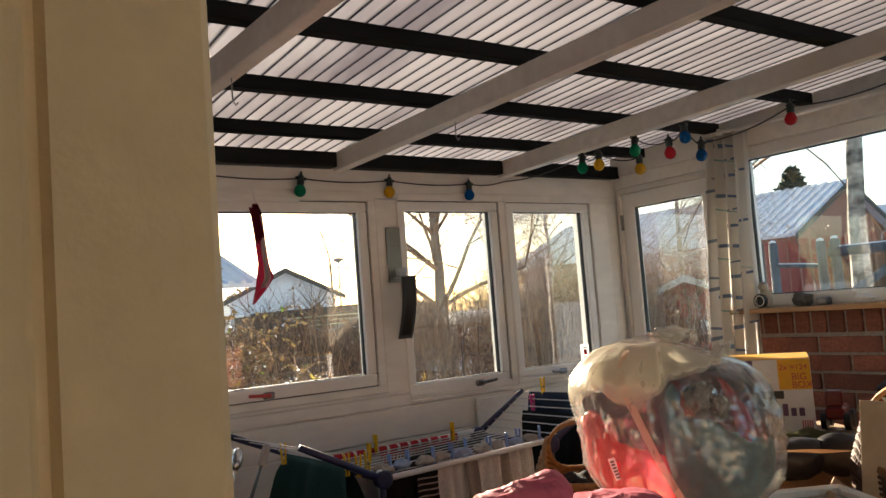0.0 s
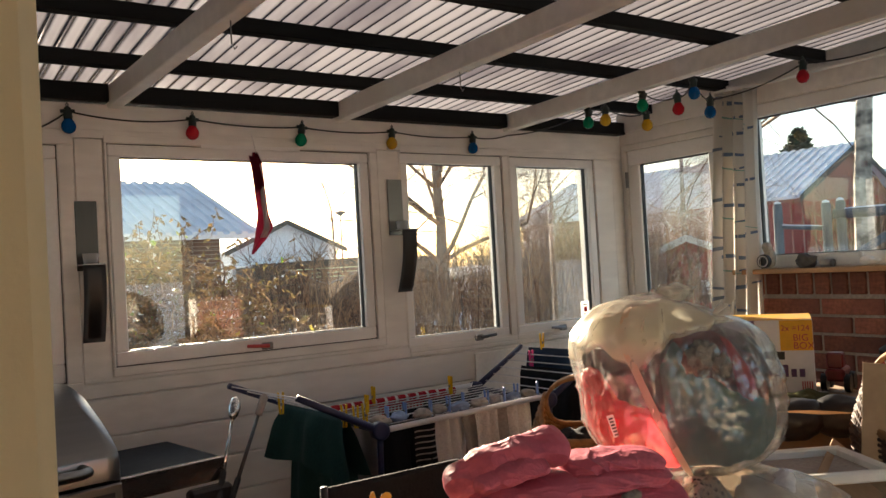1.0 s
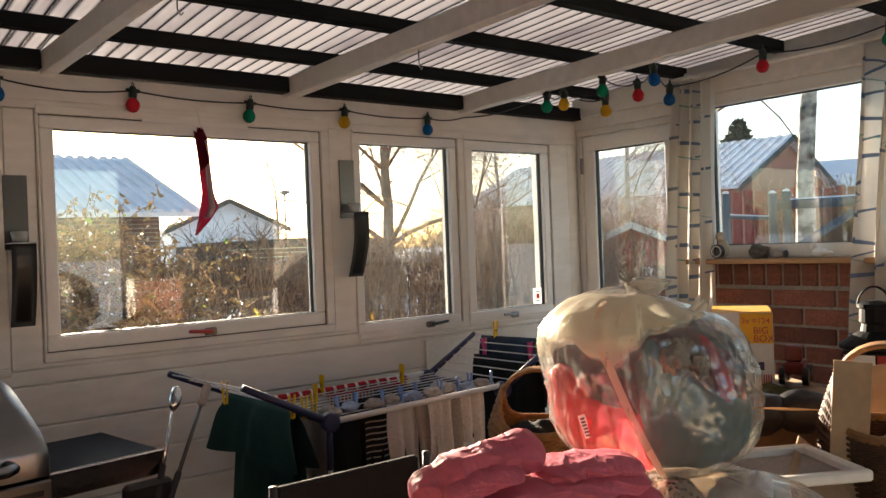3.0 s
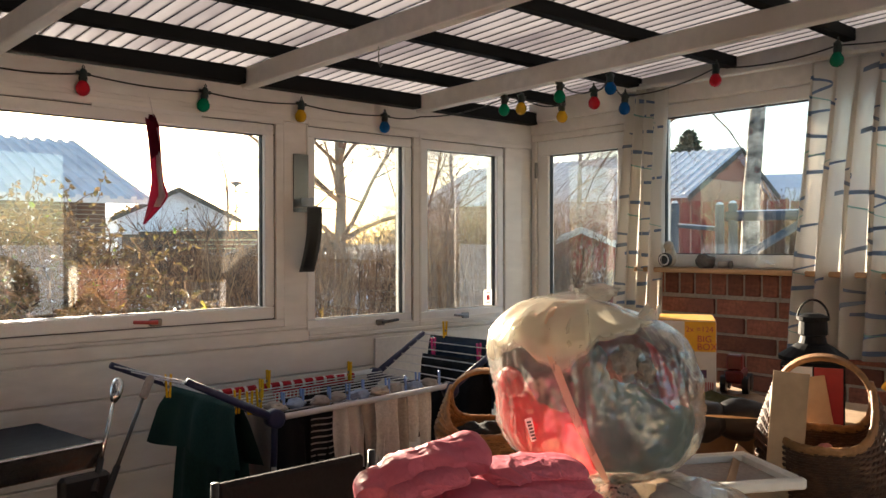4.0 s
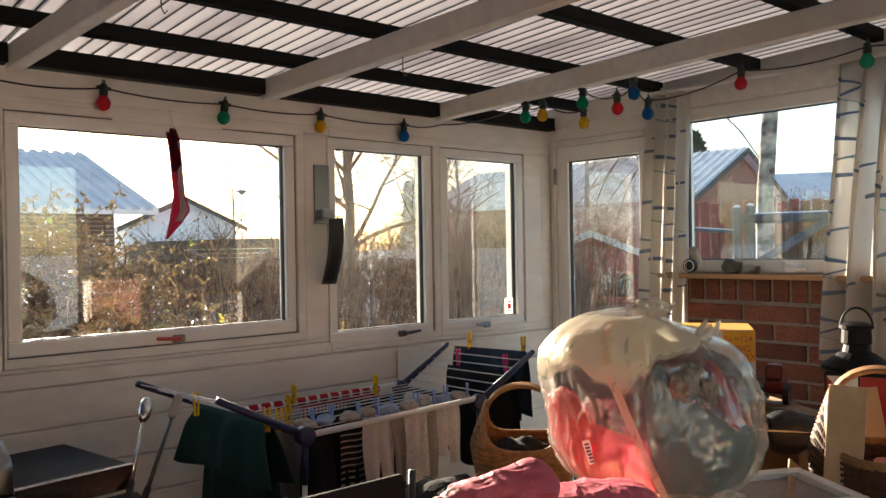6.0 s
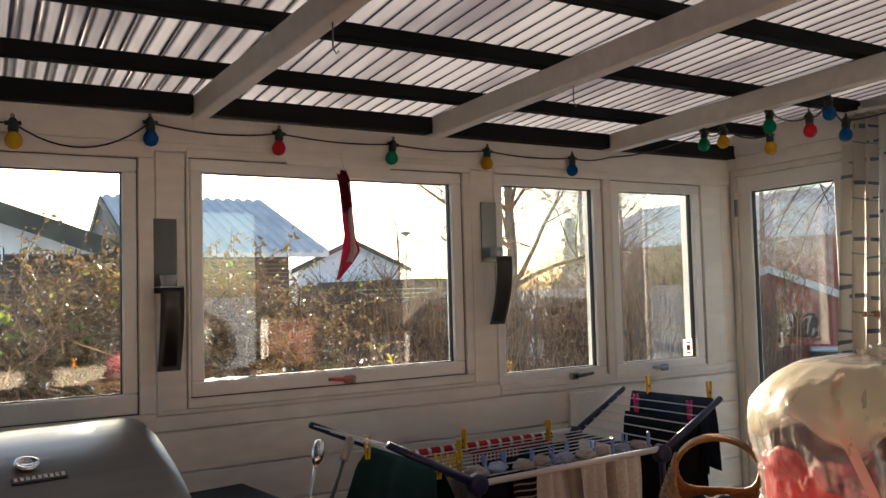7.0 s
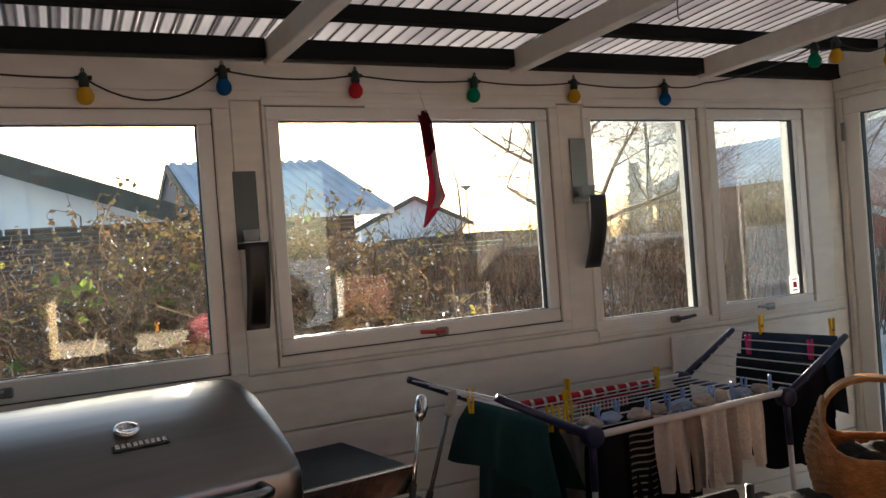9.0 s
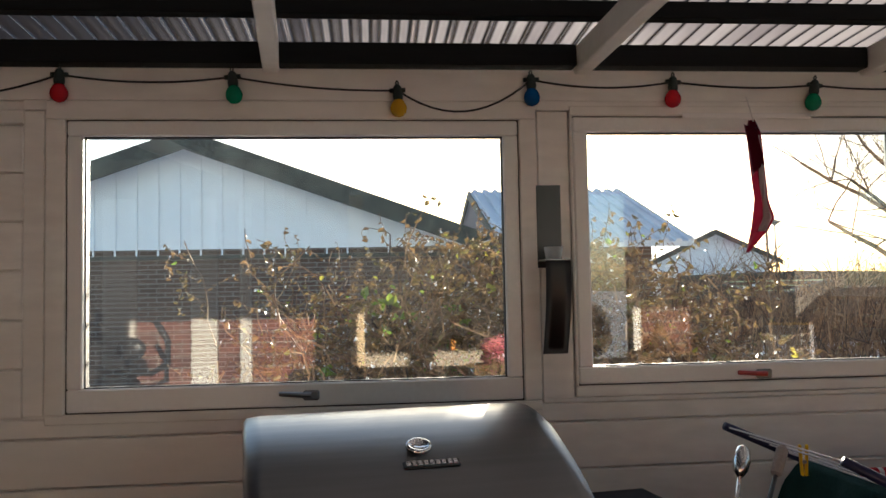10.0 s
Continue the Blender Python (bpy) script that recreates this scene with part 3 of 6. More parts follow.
# creeper-like bush with twisted twigs and withered leaves close outside the windows
def tangled_bush(label, at, n, wide, tall, green, seed):
    rng = random.Random(seed)
    bush = thing("bush", label, "bush", at)
    st, lv, lg, sn = Tri(), Tri(), Tri(), Tri()
    for i in range(n):
        a, rad = rng.uniform(0, 6.28), rng.uniform(0.0, 0.9)
        p = Vector((rad * wide * math.cos(a), rad * 0.7 * math.sin(a), 0))
        h = rng.uniform(1.25, 2.05) * (1.0 - 0.25 * abs(p.x)) * tall
        d, r = Vector((rng.uniform(-0.25, 0.25), rng.uniform(-0.2, 0.2), 1)).normalized(), 0.014
        while p.z < min(h, 1.5 + 1.3 * (2.15 - at[0] - p.x)) and r > 0.002:
            d = (d + Vector((rng.uniform(-1, 1), rng.uniform(-1, 1), rng.uniform(-0.35, 0.75))) * 0.55).normalized()
            q = p + d * 0.085
            st.stick(p, q, r, r * 0.96)
            p, r = q, r * 0.965
            if rng.random() < 0.75:
                e, dd = p.copy(), Vector((rng.uniform(-1, 1), rng.uniform(-1, 1), rng.uniform(-0.3, 0.6))).normalized()
                for _ in range(7):
                    dd = (dd + Vector((rng.uniform(-1, 1), rng.uniform(-1, 1), rng.uniform(-0.8, 0.8))) * 0.7).normalized()
                    if e.z > 1.7 + 1.3 * (2.15 - at[0] - e.x):
                        break
                    f = e + dd * 0.05
                    st.stick(e, f, r * 0.5, r * 0.42)
                    e = f
                    if rng.random() < 0.9:
                        (lg if rng.random() < 0.04 else lv).leaf(e, rng.uniform(0.018, 0.046), rng)
                    if rng.random() < 0.5:
                        lv.leaf(e - dd * 0.025, rng.uniform(0.015, 0.035), rng)
                    if rng.random() < 0.10:
                        sn.leaf(e, rng.uniform(0.014, 0.032), rng)
    for i in range(green):
        a = rng.uniform(0, 6.28)
        tip = Vector((1.0 * math.cos(a) * rng.random() - 0.25, 0.5 * math.sin(a) - 0.1, rng.uniform(1.2, 1.72)))
        p = Vector((tip.x * 0.8 + rng.uniform(-0.1, 0.1), tip.y * 0.8, tip.z - rng.uniform(0.25, 0.45)))
        for k in range(7):
            q = p.lerp(tip, 1 / (7 - k)) + Vector((rng.uniform(-1, 1), rng.uniform(-1, 1), rng.uniform(-1, 1))) * (0.035 if k < 6 else 0)
            st.stick(p, q, 0.004, 0.0035)
            p = q
        for k in range(rng.randint(1, 3)):
            lg.leaf(tip, rng.uniform(0.05, 0.10), rng)
    st.link("twigs", TWIG, bush)
    lv.link("leaves", LEAF, bush, "brown and olive withered leaves")
    lg.link("green_leaves", LEAF_GREEN, bush, "last yellow green leaves")
    sn.link("snow_bits", SNOW_WHITE, bush, "small bits of snow")["kind"] = "stuff"


tangled_bush("tangled corkscrew bush with withered leaves and bits of snow", (0.85, 6.0, GZ), 200, 1.15, 1.0, 26, 11)
tangled_bush("snow dusted twisted bush beside the garden path", (1.66, 6.15, GZ), 170, 0.46, 1.0, 8, 12)
rng = random.Random(15)
pk = thing("bush", "low flowering bush with pink withered flower heads", "bush", (1.05, 5.6, GZ))
fl, st = Tri(), Tri()
for i in range(420):
    a, b = rng.uniform(0, 6.28), rng.gauss(0, 0.11)
    p = Vector((0.26 * math.cos(a) * rng.random(), 0.2 * math.sin(a) * rng.random(), 1.32 + b * 0.6))
    fl.leaf(p, rng.uniform(0.03, 0.05), rng)
for i in range(30):
    st.stick((rng.uniform(-0.05, 0.05), rng.uniform(-0.05, 0.05), 0), (rng.uniform(-0.2, 0.2), rng.uniform(-0.15, 0.15), 1.3), 0.006, 0.003)
fl.link("flower_heads", material("withered_pink_flowers", (0.42, 0.16, 0.17), 0.8, vary=0.3, grain=6, bump=0, second=(0.5, 0.3, 0.26)), pk)["kind"] = "stuff"
st.link("stems", TWIG, pk)

FROSTY = material("frosted_bark", (0.30, 0.26, 0.23), 0.9, vary=0.3, grain=9, bump=0, second=(0.74, 0.74, 0.76), patch=4)
bare_tree("tall bare garden tree behind the hedge", (7.35, 11.0), 6.5, 0.13, 21, 6, kids=3, clear=0.22)
bare_tree("bare frosted fruit tree beside the shed", (11.6, 14.6), 5.0, 0.10, 22, 6, droop=0.25, twig_mat=FROSTY, kids=3, clear=0.2, spread=0.75)
bare_tree("bare frosted fruit tree near the garden door", (15.6, 13.0), 5.6, 0.12, 26, 6, droop=0.3, twig_mat=FROSTY, kids=3, clear=0.15, spread=0.75)
bare_tree("birch tree with pale peeling bark and hanging twigs", (7.45, 4.52), 8.5, 0.115, 23, 6, droop=0.55, mat=BIRCH, kids=2, clear=0.30, sway=0.11)
bare_tree("bare tree far off behind the hedge", (17.5, 19.5), 6.0, 0.12, 24, 5, kids=3, clear=0.25)
bare_tree("bare tree far off beyond the garage", (15.5, 31.0), 5.2, 0.12, 25, 5, kids=2, clear=0.25)


def conifer(label, at, h, w, seed, n=1500, leaf=(0.06, 0.11)):
    rng = random.Random(seed)
    tree = thing("tree", label, "tree", (at[0], at[1], GZ))
    t, c = Tri(), Tri()
    t.stick((0, 0, 0), (0, 0, h * 0.96), 0.12, 0.02, 8)
    for _ in range(n):
        u = rng.random() ** 0.8
        a = rng.uniform(0, 6.28)
        r = w * (1 - u) ** 0.7 * rng.uniform(0.2, 1.0) * (0.8 + 0.25 * math.sin(a * 3 + u * 16))
        c.leaf((r * math.cos(a), r * math.sin(a), 0.15 * h + 0.85 * h * u), h * rng.uniform(*leaf), rng)
    t.link("trunk", BARK, tree)
    c.link("crown", CONIFER, tree, "dense dark green needles")


conifer("slim dark cypress behind the hedge", (20.2, 25.5), 4.3, 0.50, 31, 2600, (0.03, 0.055))
conifer("dark spruce far behind the brick house", (42.9, 26.8), 8.2, 3.2, 32, 5200, (0.022, 0.05))


def gable_house(label, at, turn, w, length, eave, peak, wall_mat, gable_mat, roof_mat, over=0.35, thick=0.16, edge=DARK_FELT, windows=(), ribs=0.0):
    """A house whose gable faces local -y; origin at the middle of that gable on the ground."""
    h = thing("house", label, "house", (at[0], at[1], GZ), turn)
    part("wall", B(-w / 2, 0, 0, w / 2, length, eave), wall_mat, h)
    bm = bmesh.new()
    a = [bm.verts.new(q) for q in ((-w / 2, -0.02, eave), (w / 2, -0.02, eave), (0, -0.02, peak))]
    b = [bm.verts.new((v.co.x, length, v.co.z)) for v in a]
    bm.faces.new(a)
    bm.faces.new(b[::-1])
    for i in range(3):
        bm.faces.new((a[i], b[i], b[(i + 1) % 3], a[(i + 1) % 3]))
    bmesh.ops.recalc_face_normals(bm, faces=bm.faces)
    part("gable", bm, gable_mat, h)
    sl = (peak - eave) / (w / 2)
    for s in (-1, 1):
        bm = bmesh.new()
        x1, z1 = s * (w / 2 + over), eave - sl * over
        vs = [bm.verts.new(q) for q in ((0, -over, peak + 0.02), (x1, -over, z1 + 0.02), (x1, length + over, z1 + 0.02), (0, length + over, peak + 0.02))]
        f = bm.faces.new(vs)
        r = bmesh.ops.extrude_face_region(bm, geom=[f])
        for v in r["geom"]:
            if isinstance(v, bmesh.types.BMVert):
                v.co.z += 0.07
        bmesh.ops.recalc_face_normals(bm, faces=bm.faces)
        part("roof", bm, roof_mat, h, "roof with frost and thin snow")
        if ribs:
            bm = bmesh.new()
            y = -over + ribs / 2
            while y < length + over:
                box(bm, 0.0, y - ribs * 0.22, 0.0, abs(x1), y + ribs * 0.22, 0.045, m=Matrix.Translation((0, 0, peak + 0.088)) @ Matrix(((s, 0, 0, 0), (0, 1, 0, 0), (-sl, 0, 1, 0), (0, 0, 0, 1))))
                y += ribs
            part("roof_ribs", bm, roof_mat, h, "raised ribs of the roof sheets")["kind"] = "stuff"
        bm = bmesh.new()
        vs = [(0, peak + 0.10), (x1, z1 + 0.10), (x1, z1 + 0.10 - thick), (0, peak + 0.10 - thick)]
        fr = [bm.verts.new((x, -over - 0.03, z)) for x, z in vs]
        bk = [bm.verts.new((x, -over, z)) for x, z in vs]
        bm.faces.new(fr)
        bm.faces.new(bk[::-1])
        for i in range(4):
            bm.faces.new((fr[i], bk[i], bk[(i + 1) % 4], fr[(i + 1) % 4]))
        bmesh.ops.recalc_face_normals(bm, faces=bm.faces)
        part("bargeboard", bm, edge, h)
    for x, z, ww, hh in windows:
        wd = part("window", frame_ring(bmesh.new(), x - ww / 2, z, x + ww / 2, z + hh, 0.07, -0.04, 0.02), WHITE, h)
        part("pane", B(x - ww / 2 + 0.06, -0.015, z + 0.06, x + ww / 2 - 0.06, -0.005, z + hh - 0.06), BLACK, wd)
    return h


# neighbour with a white clad gable over brown brick
ha = gable_house("brown brick bungalow with white clad gable and dark eaves", (-2.3, 13.2), 0, 8.8, 12, 2.36, 3.92, FAR_BRICK_DARK, WHITE_METAL, FROST_ROOF, over=0.45, thick=0.28)
for i in range(30):
    x = -4.35 + i * 0.3
    top = 3.84 - abs(x) * (1.5 / 4.4)
    if top > 2.36:
        part("cladding_rib", B(x - 0.012, -0.045, 2.26, x + 0.012, -0.018, top), WHITE_METAL, ha)
part("cladding_foot", B(-4.4, -0.05, 2.22, 4.4, -0.018, 2.27), DARK_FELT, ha)
gable_house("brick bungalow with a snow covered roof", (2.7, 16.6), -90, 6.2, 1.95, 2.45, 3.5, FAR_BRICK_DARK, FAR_BRICK_DARK, FROST_ROOF, over=0.5, ribs=0.2)
gable_house("pale gabled house across the gardens", (13.3, 31.0), 0, 4.4, 8, 2.75, 3.75, WHITE_METAL, WHITE_METAL, FROST_ROOF, over=0.4, thick=0.2)
gable_house("long low dark garage across the gardens", (15.5, 29.0), 0, 8.5, 3, 2.0, 2.1, DARK_FELT, DARK_FELT, FROST_ROOF, over=0.2)
gable_house("far brick house with frosted grey roof", (38.4, 29.4), -60, 9.0, 14, 2.6, 4.5, FAR_BRICK_RED, FAR_BRICK_RED, FROST_ROOF)
gable_house("red brick house with a frosted corrugated roof", (27.4, 15.6), 5, 7.5, 12, 3.3, 5.0, FAR_BRICK_RED, FAR_BRICK_RED, FROST_ROOF, over=0.4, thick=0.2, ribs=0.34)
gable_house("small house with frosted roof far off", (35.0, 12.0), 30, 5.0, 8, 2.9, 4.4, FAR_BRICK_RED, FAR_BRICK_RED, FROST_ROOF)

# red play shed with white edges
sh = gable_house("small red wooden shed with white snowy roof edges", (12.10, 10.17), -52, 2.40, 2.6, 1.40, 1.90, RED_WOOD, RED_WOOD, SNOW_WHITE, over=0.14, thick=0.13, edge=WHITE)
sh.name = "shed"
tagged(sh, category="shed")
door = part("door", B(-0.72, -0.05, 0.12, -0.10, -0.018, 1.42), material("dark_red_door", (0.17, 0.03, 0.025), 0.6, vary=0.2), sh, "darker red shed door")
part("handle", B(-0.18, -0.075, 0.72, -0.15, -0.051, 0.86, bevel=0.004), STEEL, door)
win = part("window", frame_ring(bmesh.new(), 0.12, 0.72, 0.78, 1.22, 0.045, -0.06, -0.018), RED_WOOD, sh, "small shed window")
part("pane", B(0.16, -0.035, 0.76, 0.74, -0.03, 1.18), BLACK, win)
part("curtain", B(0.17, -0.041, 0.90, 0.36, -0.0355, 1.17), WHITE, win, "pale curtain behind the pane")
for k in range(9):
    part("batten", B(-1.16 + k * 0.29, -0.034, 0.02, -1.13 + k * 0.29, -0.0205, 1.38 if abs(-1.145 + k * 0.29) > 0.8 else 1.45), RED_WOOD, sh)

# log play frame
pf = thing("log_frame", "grey weathered log climbing frame with frost on top", "play frame")
for x, y, z, dx in ((5.28, 3.99, 1.75, 0.0), (5.36, 3.93, 1.74, 0.03), (5.40, 3.60, 1.72, 0.0), (5.47, 3.54, 1.73, 0.0)):
    post = part("post", sweep(bmesh.new(), [(x - dx, y, GZ), (x, y, z - 0.012), (x, y, z)], [0.034, 0.031, 0.022], 10), GREY_LOG, pf, smooth=True)
    part("snow_cap", lathe(bmesh.new(), [(0.026, 0.0), (0.022, 0.012), (0.008, 0.02)], 10, (x, y, z)), SNOW_WHITE, post, smooth=True)
for z in (1.56, 1.20, 0.85):
    part("rung", sweep(bmesh.new(), [(5.36, 3.93, z + 0.02), (5.40, 3.60, z - 0.01)], 0.014, 8), GREY_LOG, pf, smooth=True)
part("snow_cap", sweep(bmesh.new(), [(5.36, 3.93, 1.593), (5.40, 3.60, 1.563)], 0.007, 6), SNOW_WHITE, pf)
part("rail", sweep(bmesh.new(), [(5.44, 3.58, 1.64), (6.0, 2.4, 1.65)], 0.034, 12), GREY_LOG, pf, smooth=True)
part("brace", sweep(bmesh.new(), [(5.42, 3.57, 1.28), (5.66, 3.10, 1.62)], 0.028, 10), GREY_LOG, pf, smooth=True)
part("snow_cap", sweep(bmesh.new(), [(5.46, 3.54, 1.668), (5.7, 3.03, 1.674), (6.0, 2.4, 1.678)], 0.012, 6), SNOW_WHITE, pf)

# red board fence
fc = thing("fence", "red brown painted board fence", "fence")
for i in range(60):
    u = i / 33
    x, y = 14.7 + 3.5 * u, 10.6 - 6.0 * u
    part("board", B(-0.09, -0.012, 0, 0.09, 0.012, 2.55 + 0.02 * math.sin(i * 3)), RED_WOOD, fc).matrix_basis = pose(x, y, GZ, 0, 0, -60)

lp = thing("street_lamp", "thin grey street lamp with a flat head", "street lamp", (18.2, 35.5, GZ))
part("pole", sweep(bmesh.new(), [(0, 0, 0), (0, 0, 4.45)], [0.06, 0.035], 8), GREY_LOG, lp)
part("lamp_head", lathe(bmesh.new(), [(0.05, 4.35), (0.28, 4.5), (0.30, 4.53), (0.05, 4.6)], 14), GREY_LOG, lp)
ca = thing("clothes_dryer", "rotary garden clothes dryer with pale lines", "clothes dryer", (7.4, 15.2, GZ))
part("pole", sweep(bmesh.new(), [(0, 0, 0), (0, 0, 1.7)], 0.025, 8), STEEL, ca)
for k in range(4):
    a = k * math.pi / 2 + 0.4
    part("arm", sweep(bmesh.new(), [(0, 0, 1.45), (1.2 * math.cos(a), 1.2 * math.sin(a), 1.78)], 0.015, 6), STEEL, ca)
PALE_LINE = material("pale_green_line", (0.45, 0.55, 0.35), 0.6)
for f in (0.45, 0.7, 0.95):
    part("line", sweep(bmesh.new(), [(1.2 * f * math.cos(k * math.pi / 2 + 0.4), 1.2 * f * math.sin(k * math.pi / 2 + 0.4), 1.45 + 0.33 * f) for k in range(4)], 0.008, 4, closed=True), PALE_LINE, ca)

# wheeled bin with snow on its lid
BIN_GREEN = material("dark_green_bin", (0.012, 0.03, 0.022), 0.5, vary=0.2)
wb = thing("waste_bin", "dark green waste bin with snow on its lid", "waste bin", (12.50, 9.40, GZ), -52)
bm = B(-0.26, -0.26, 0.03, 0.26, 0.26, 0.50, bevel=0.02)
for v in bm.verts:
    if v.co.z < 0.3:
        v.co.x, v.co.y = v.co.x * 0.85, v.co.y * 0.85
part("body", bm, BIN_GREEN, wb)
part("lid", B(-0.28, -0.28, 0.502, 0.28, 0.28, 0.55, bevel=0.015), BIN_GREEN, wb)
part("foot", B(-0.2, -0.2, 0.0, 0.2, 0.2, 0.03), BIN_GREEN, wb)
part("snow_cap", B(-0.26, -0.26, 0.551, 0.26, 0.26, 0.61, bevel=0.03), SNOW_WHITE, wb)

# ---- things in the room ----
def cloth_mat(name, c, rough=0.9, vary=0.15, grain=120, bump=0.25, second=None, patch=6):
    return material(name, c, rough, vary=vary, grain=grain, bump=bump, second=second, patch=patch, spec=0.2)


def bulb_mat(name, c):
    m = material(name, c, 0.25, vary=0.05, bump=0)
    m.node_tree.nodes["Principled BSDF"].inputs["Transmission Weight"].default_value = 0.25
    m.node_tree.nodes["Principled BSDF"].inputs["IOR"].default_value = 1.3
    return m


BULB = {"red": bulb_mat("red_glass", (0.62, 0.015, 0.03)), "green": bulb_mat("green_glass", (0.0, 0.26, 0.12)), "yellow": bulb_mat("yellow_glass", (0.72, 0.42, 0.02)), "blue": bulb_mat("blue_glass", (0.0, 0.10, 0.35))}
SOCKET = material("dark_green_socket", (0.008, 0.022, 0.018), 0.5)
YELLOW = material("yellow_plastic", (0.75, 0.45, 0.0), 0.4, vary=0.05)
PALE_BLUE = material("pale_blue_plastic", (0.22, 0.36, 0.72), 0.4, vary=0.05)
PINK_PLASTIC = material("pink_plastic", (0.75, 0.03, 0.25), 0.4, vary=0.05)
NAVY = material("navy_plastic", (0.018, 0.022, 0.075), 0.4, vary=0.15)
WIRE = material("white_coated_wire", (0.75, 0.75, 0.76), 0.35, vary=0.03)
GREEN_CLOTH = cloth_mat("dark_green_towelling", (0.012, 0.048, 0.045), second=(0.018, 0.06, 0.055))
BLACK_CLOTH = cloth_mat("black_cloth", (0.012, 0.012, 0.014))
NAVY_CLOTH = cloth_mat("dark_blue_denim", (0.02, 0.035, 0.065), second=(0.035, 0.055, 0.09))
GREY_CLOTH = cloth_mat("grey_cotton", (0.42, 0.38, 0.35), second=(0.32, 0.29, 0.27))
WHITE_CLOTH = cloth_mat("white_cotton", (0.76, 0.74, 0.73), second=(0.66, 0.64, 0.63))
RED_CLOTH = cloth_mat("red_cotton", (0.42, 0.02, 0.03))
CARD = material("brown_cardboard", (0.50, 0.34, 0.21), 0.85, vary=0.08, grain=50, bump=0.08, second=(0.36, 0.23, 0.13), patch=5)
WICKER = material("honey_wicker", (0.36, 0.17, 0.06), 0.6, vary=0.35, grain=60, bump=0.2, second=(0.18, 0.085, 0.03), patch=9)


def hang(bm, path, drop, thick=0.006, waves=3, amp=0.012, seed=0, n=24, m=10, flare=0.0):
    """Cloth over a line: from the line's path down by drop on both sides, with folds."""
    pts = [Vector(p) for p in path]
    a, b = pts[0], pts[-1]
    side = (b - a).cross(Vector((0, 0, 1))).normalized()
    rngs = random.Random(seed)
    ph = [rngs.uniform(0, 6.28) for _ in range(4)]

    def fn(u, v):
        p = a.lerp(b, u)
        s = (v - 0.5) * 2
        dz = abs(s) ** 1.0 * drop * (1 + 0.06 * math.sin(u * 9 + ph[0]))
        k = min(1, abs(s) * 3)
        fold = amp * k * (math.sin(u * waves * 6.28 + ph[1]) + 0.5 * math.sin(u * waves * 13.1 + ph[2]))
        off = (thick + 0.012 * k + 0.02 * abs(s)) * (1 if s > 0 else -1) if s else 0
        return p + side * (off + fold) + Vector((0, 0, 0.004 - dz)) + (b - a).normalized() * ((u - 0.5) * flare * abs(s))

    surface(bm, fn, n, m * 2)
    return bm


# string of coloured bulbs
ls = thing("light_string", "string of coloured party bulbs on a thin black cable", "string lights")
COL = ["red", "green", "yellow", "blue", "red", "green", "yellow", "blue"]
PX = [-0.572, -0.113, 0.340, 0.720, 1.136, 1.565, 1.976, 2.398]
PZ = [2.030, 2.026, 1.990, 2.022, 2.018, 2.010, 2.012, 2.008]
socks = [(x, WY - 0.034, z, c) for x, z, c in zip(PX, PZ, COL)]
socks += [(2.66, 3.02, 2.052, "green"), (2.72, 2.98, 2.060, "yellow"), (2.684, 2.743, 2.072, "green"), (2.85, 2.874, 2.028, "yellow"), (2.809, 2.675, 2.055, "red"), (2.838, 2.618, 2.108, "blue"), (2.964, 2.639, 2.045, "blue"), (3.10, 2.315, 2.128, "red"), (3.10, 1.86, 2.130, "green")]
for x, y, z, c in socks:
    bm = lathe(bmesh.new(), [(0.006, 0.022), (0.011, 0.016), (0.0135, 0.0), (0.0145, -0.012), (0.0125, -0.022)][::-1], 12)
    sweep(bm, [(-0.022, 0, 0.006), (0.022, 0, 0.006)], 0.0065, 6)
    sweep(bm, [(0, 0, 0.018), (0.004, 0, 0.028), (0, 0, 0.034), (-0.004, 0, 0.028)], 0.0025, 5, closed=True)
    so = part("bulb_socket", bm, SOCKET, ls, smooth=True)
    so.location = (x, y, z)
    so.rotation_euler = (0.05 * math.sin(x * 9), 0.10 * math.sin(x * 17), 0)
    bb = part("bulb", lathe(bmesh.new(), [(0.012, -0.02), (0.017, -0.027), (0.0225, -0.038), (0.0235, -0.047), (0.0205, -0.058), (0.013, -0.066), (0.003, -0.0695)][::-1], 16), BULB[c], so, "%s glass bulb" % c, smooth=True)


def sag(a, b, d, n=12):
    a, b = Vector(a), Vector(b)
    return [a.lerp(b, i / n) + Vector((0, 0, -d * 4 * (i / n) * (1 - i / n))) for i in range(n + 1)]


drops = [0.018, 0.012, 0.075, 0.02, 0.012, 0.012, 0.012]
ends = [(-1.2, WY - 0.034, 2.0)] + [(x, y, z + 0.006) for x, y, z, c in socks[:8]] + [(2.60, WY - 0.04, 2.03)]
for i in range(len(ends) - 1):
    d = 0.05 if i == 0 else (drops[i - 1] if i - 1 < 7 else 0.012)
    part("cable", sweep(bmesh.new(), sag(ends[i], ends[i + 1], d), 0.0028, 6), CABLE, ls, smooth=True)
more = [(2.60, WY - 0.04, 2.03), (2.66, 3.02, 2.058), (2.72, 2.98, 2.066), (2.85, 2.874, 2.034), (2.684, 2.743, 2.078), (2.809, 2.675, 2.061), (2.838, 2.618, 2.114), (2.964, 2.639, 2.051), (3.10, 2.315, 2.134), (3.10, 1.86, 2.136), (3.08, 1.3, 2.14)]
for a, b in zip(more, more[1:]):
    part("cable", sweep(bmesh.new(), sag(a, b, 0.022), 0.0028, 6), CABLE, ls, smooth=True)

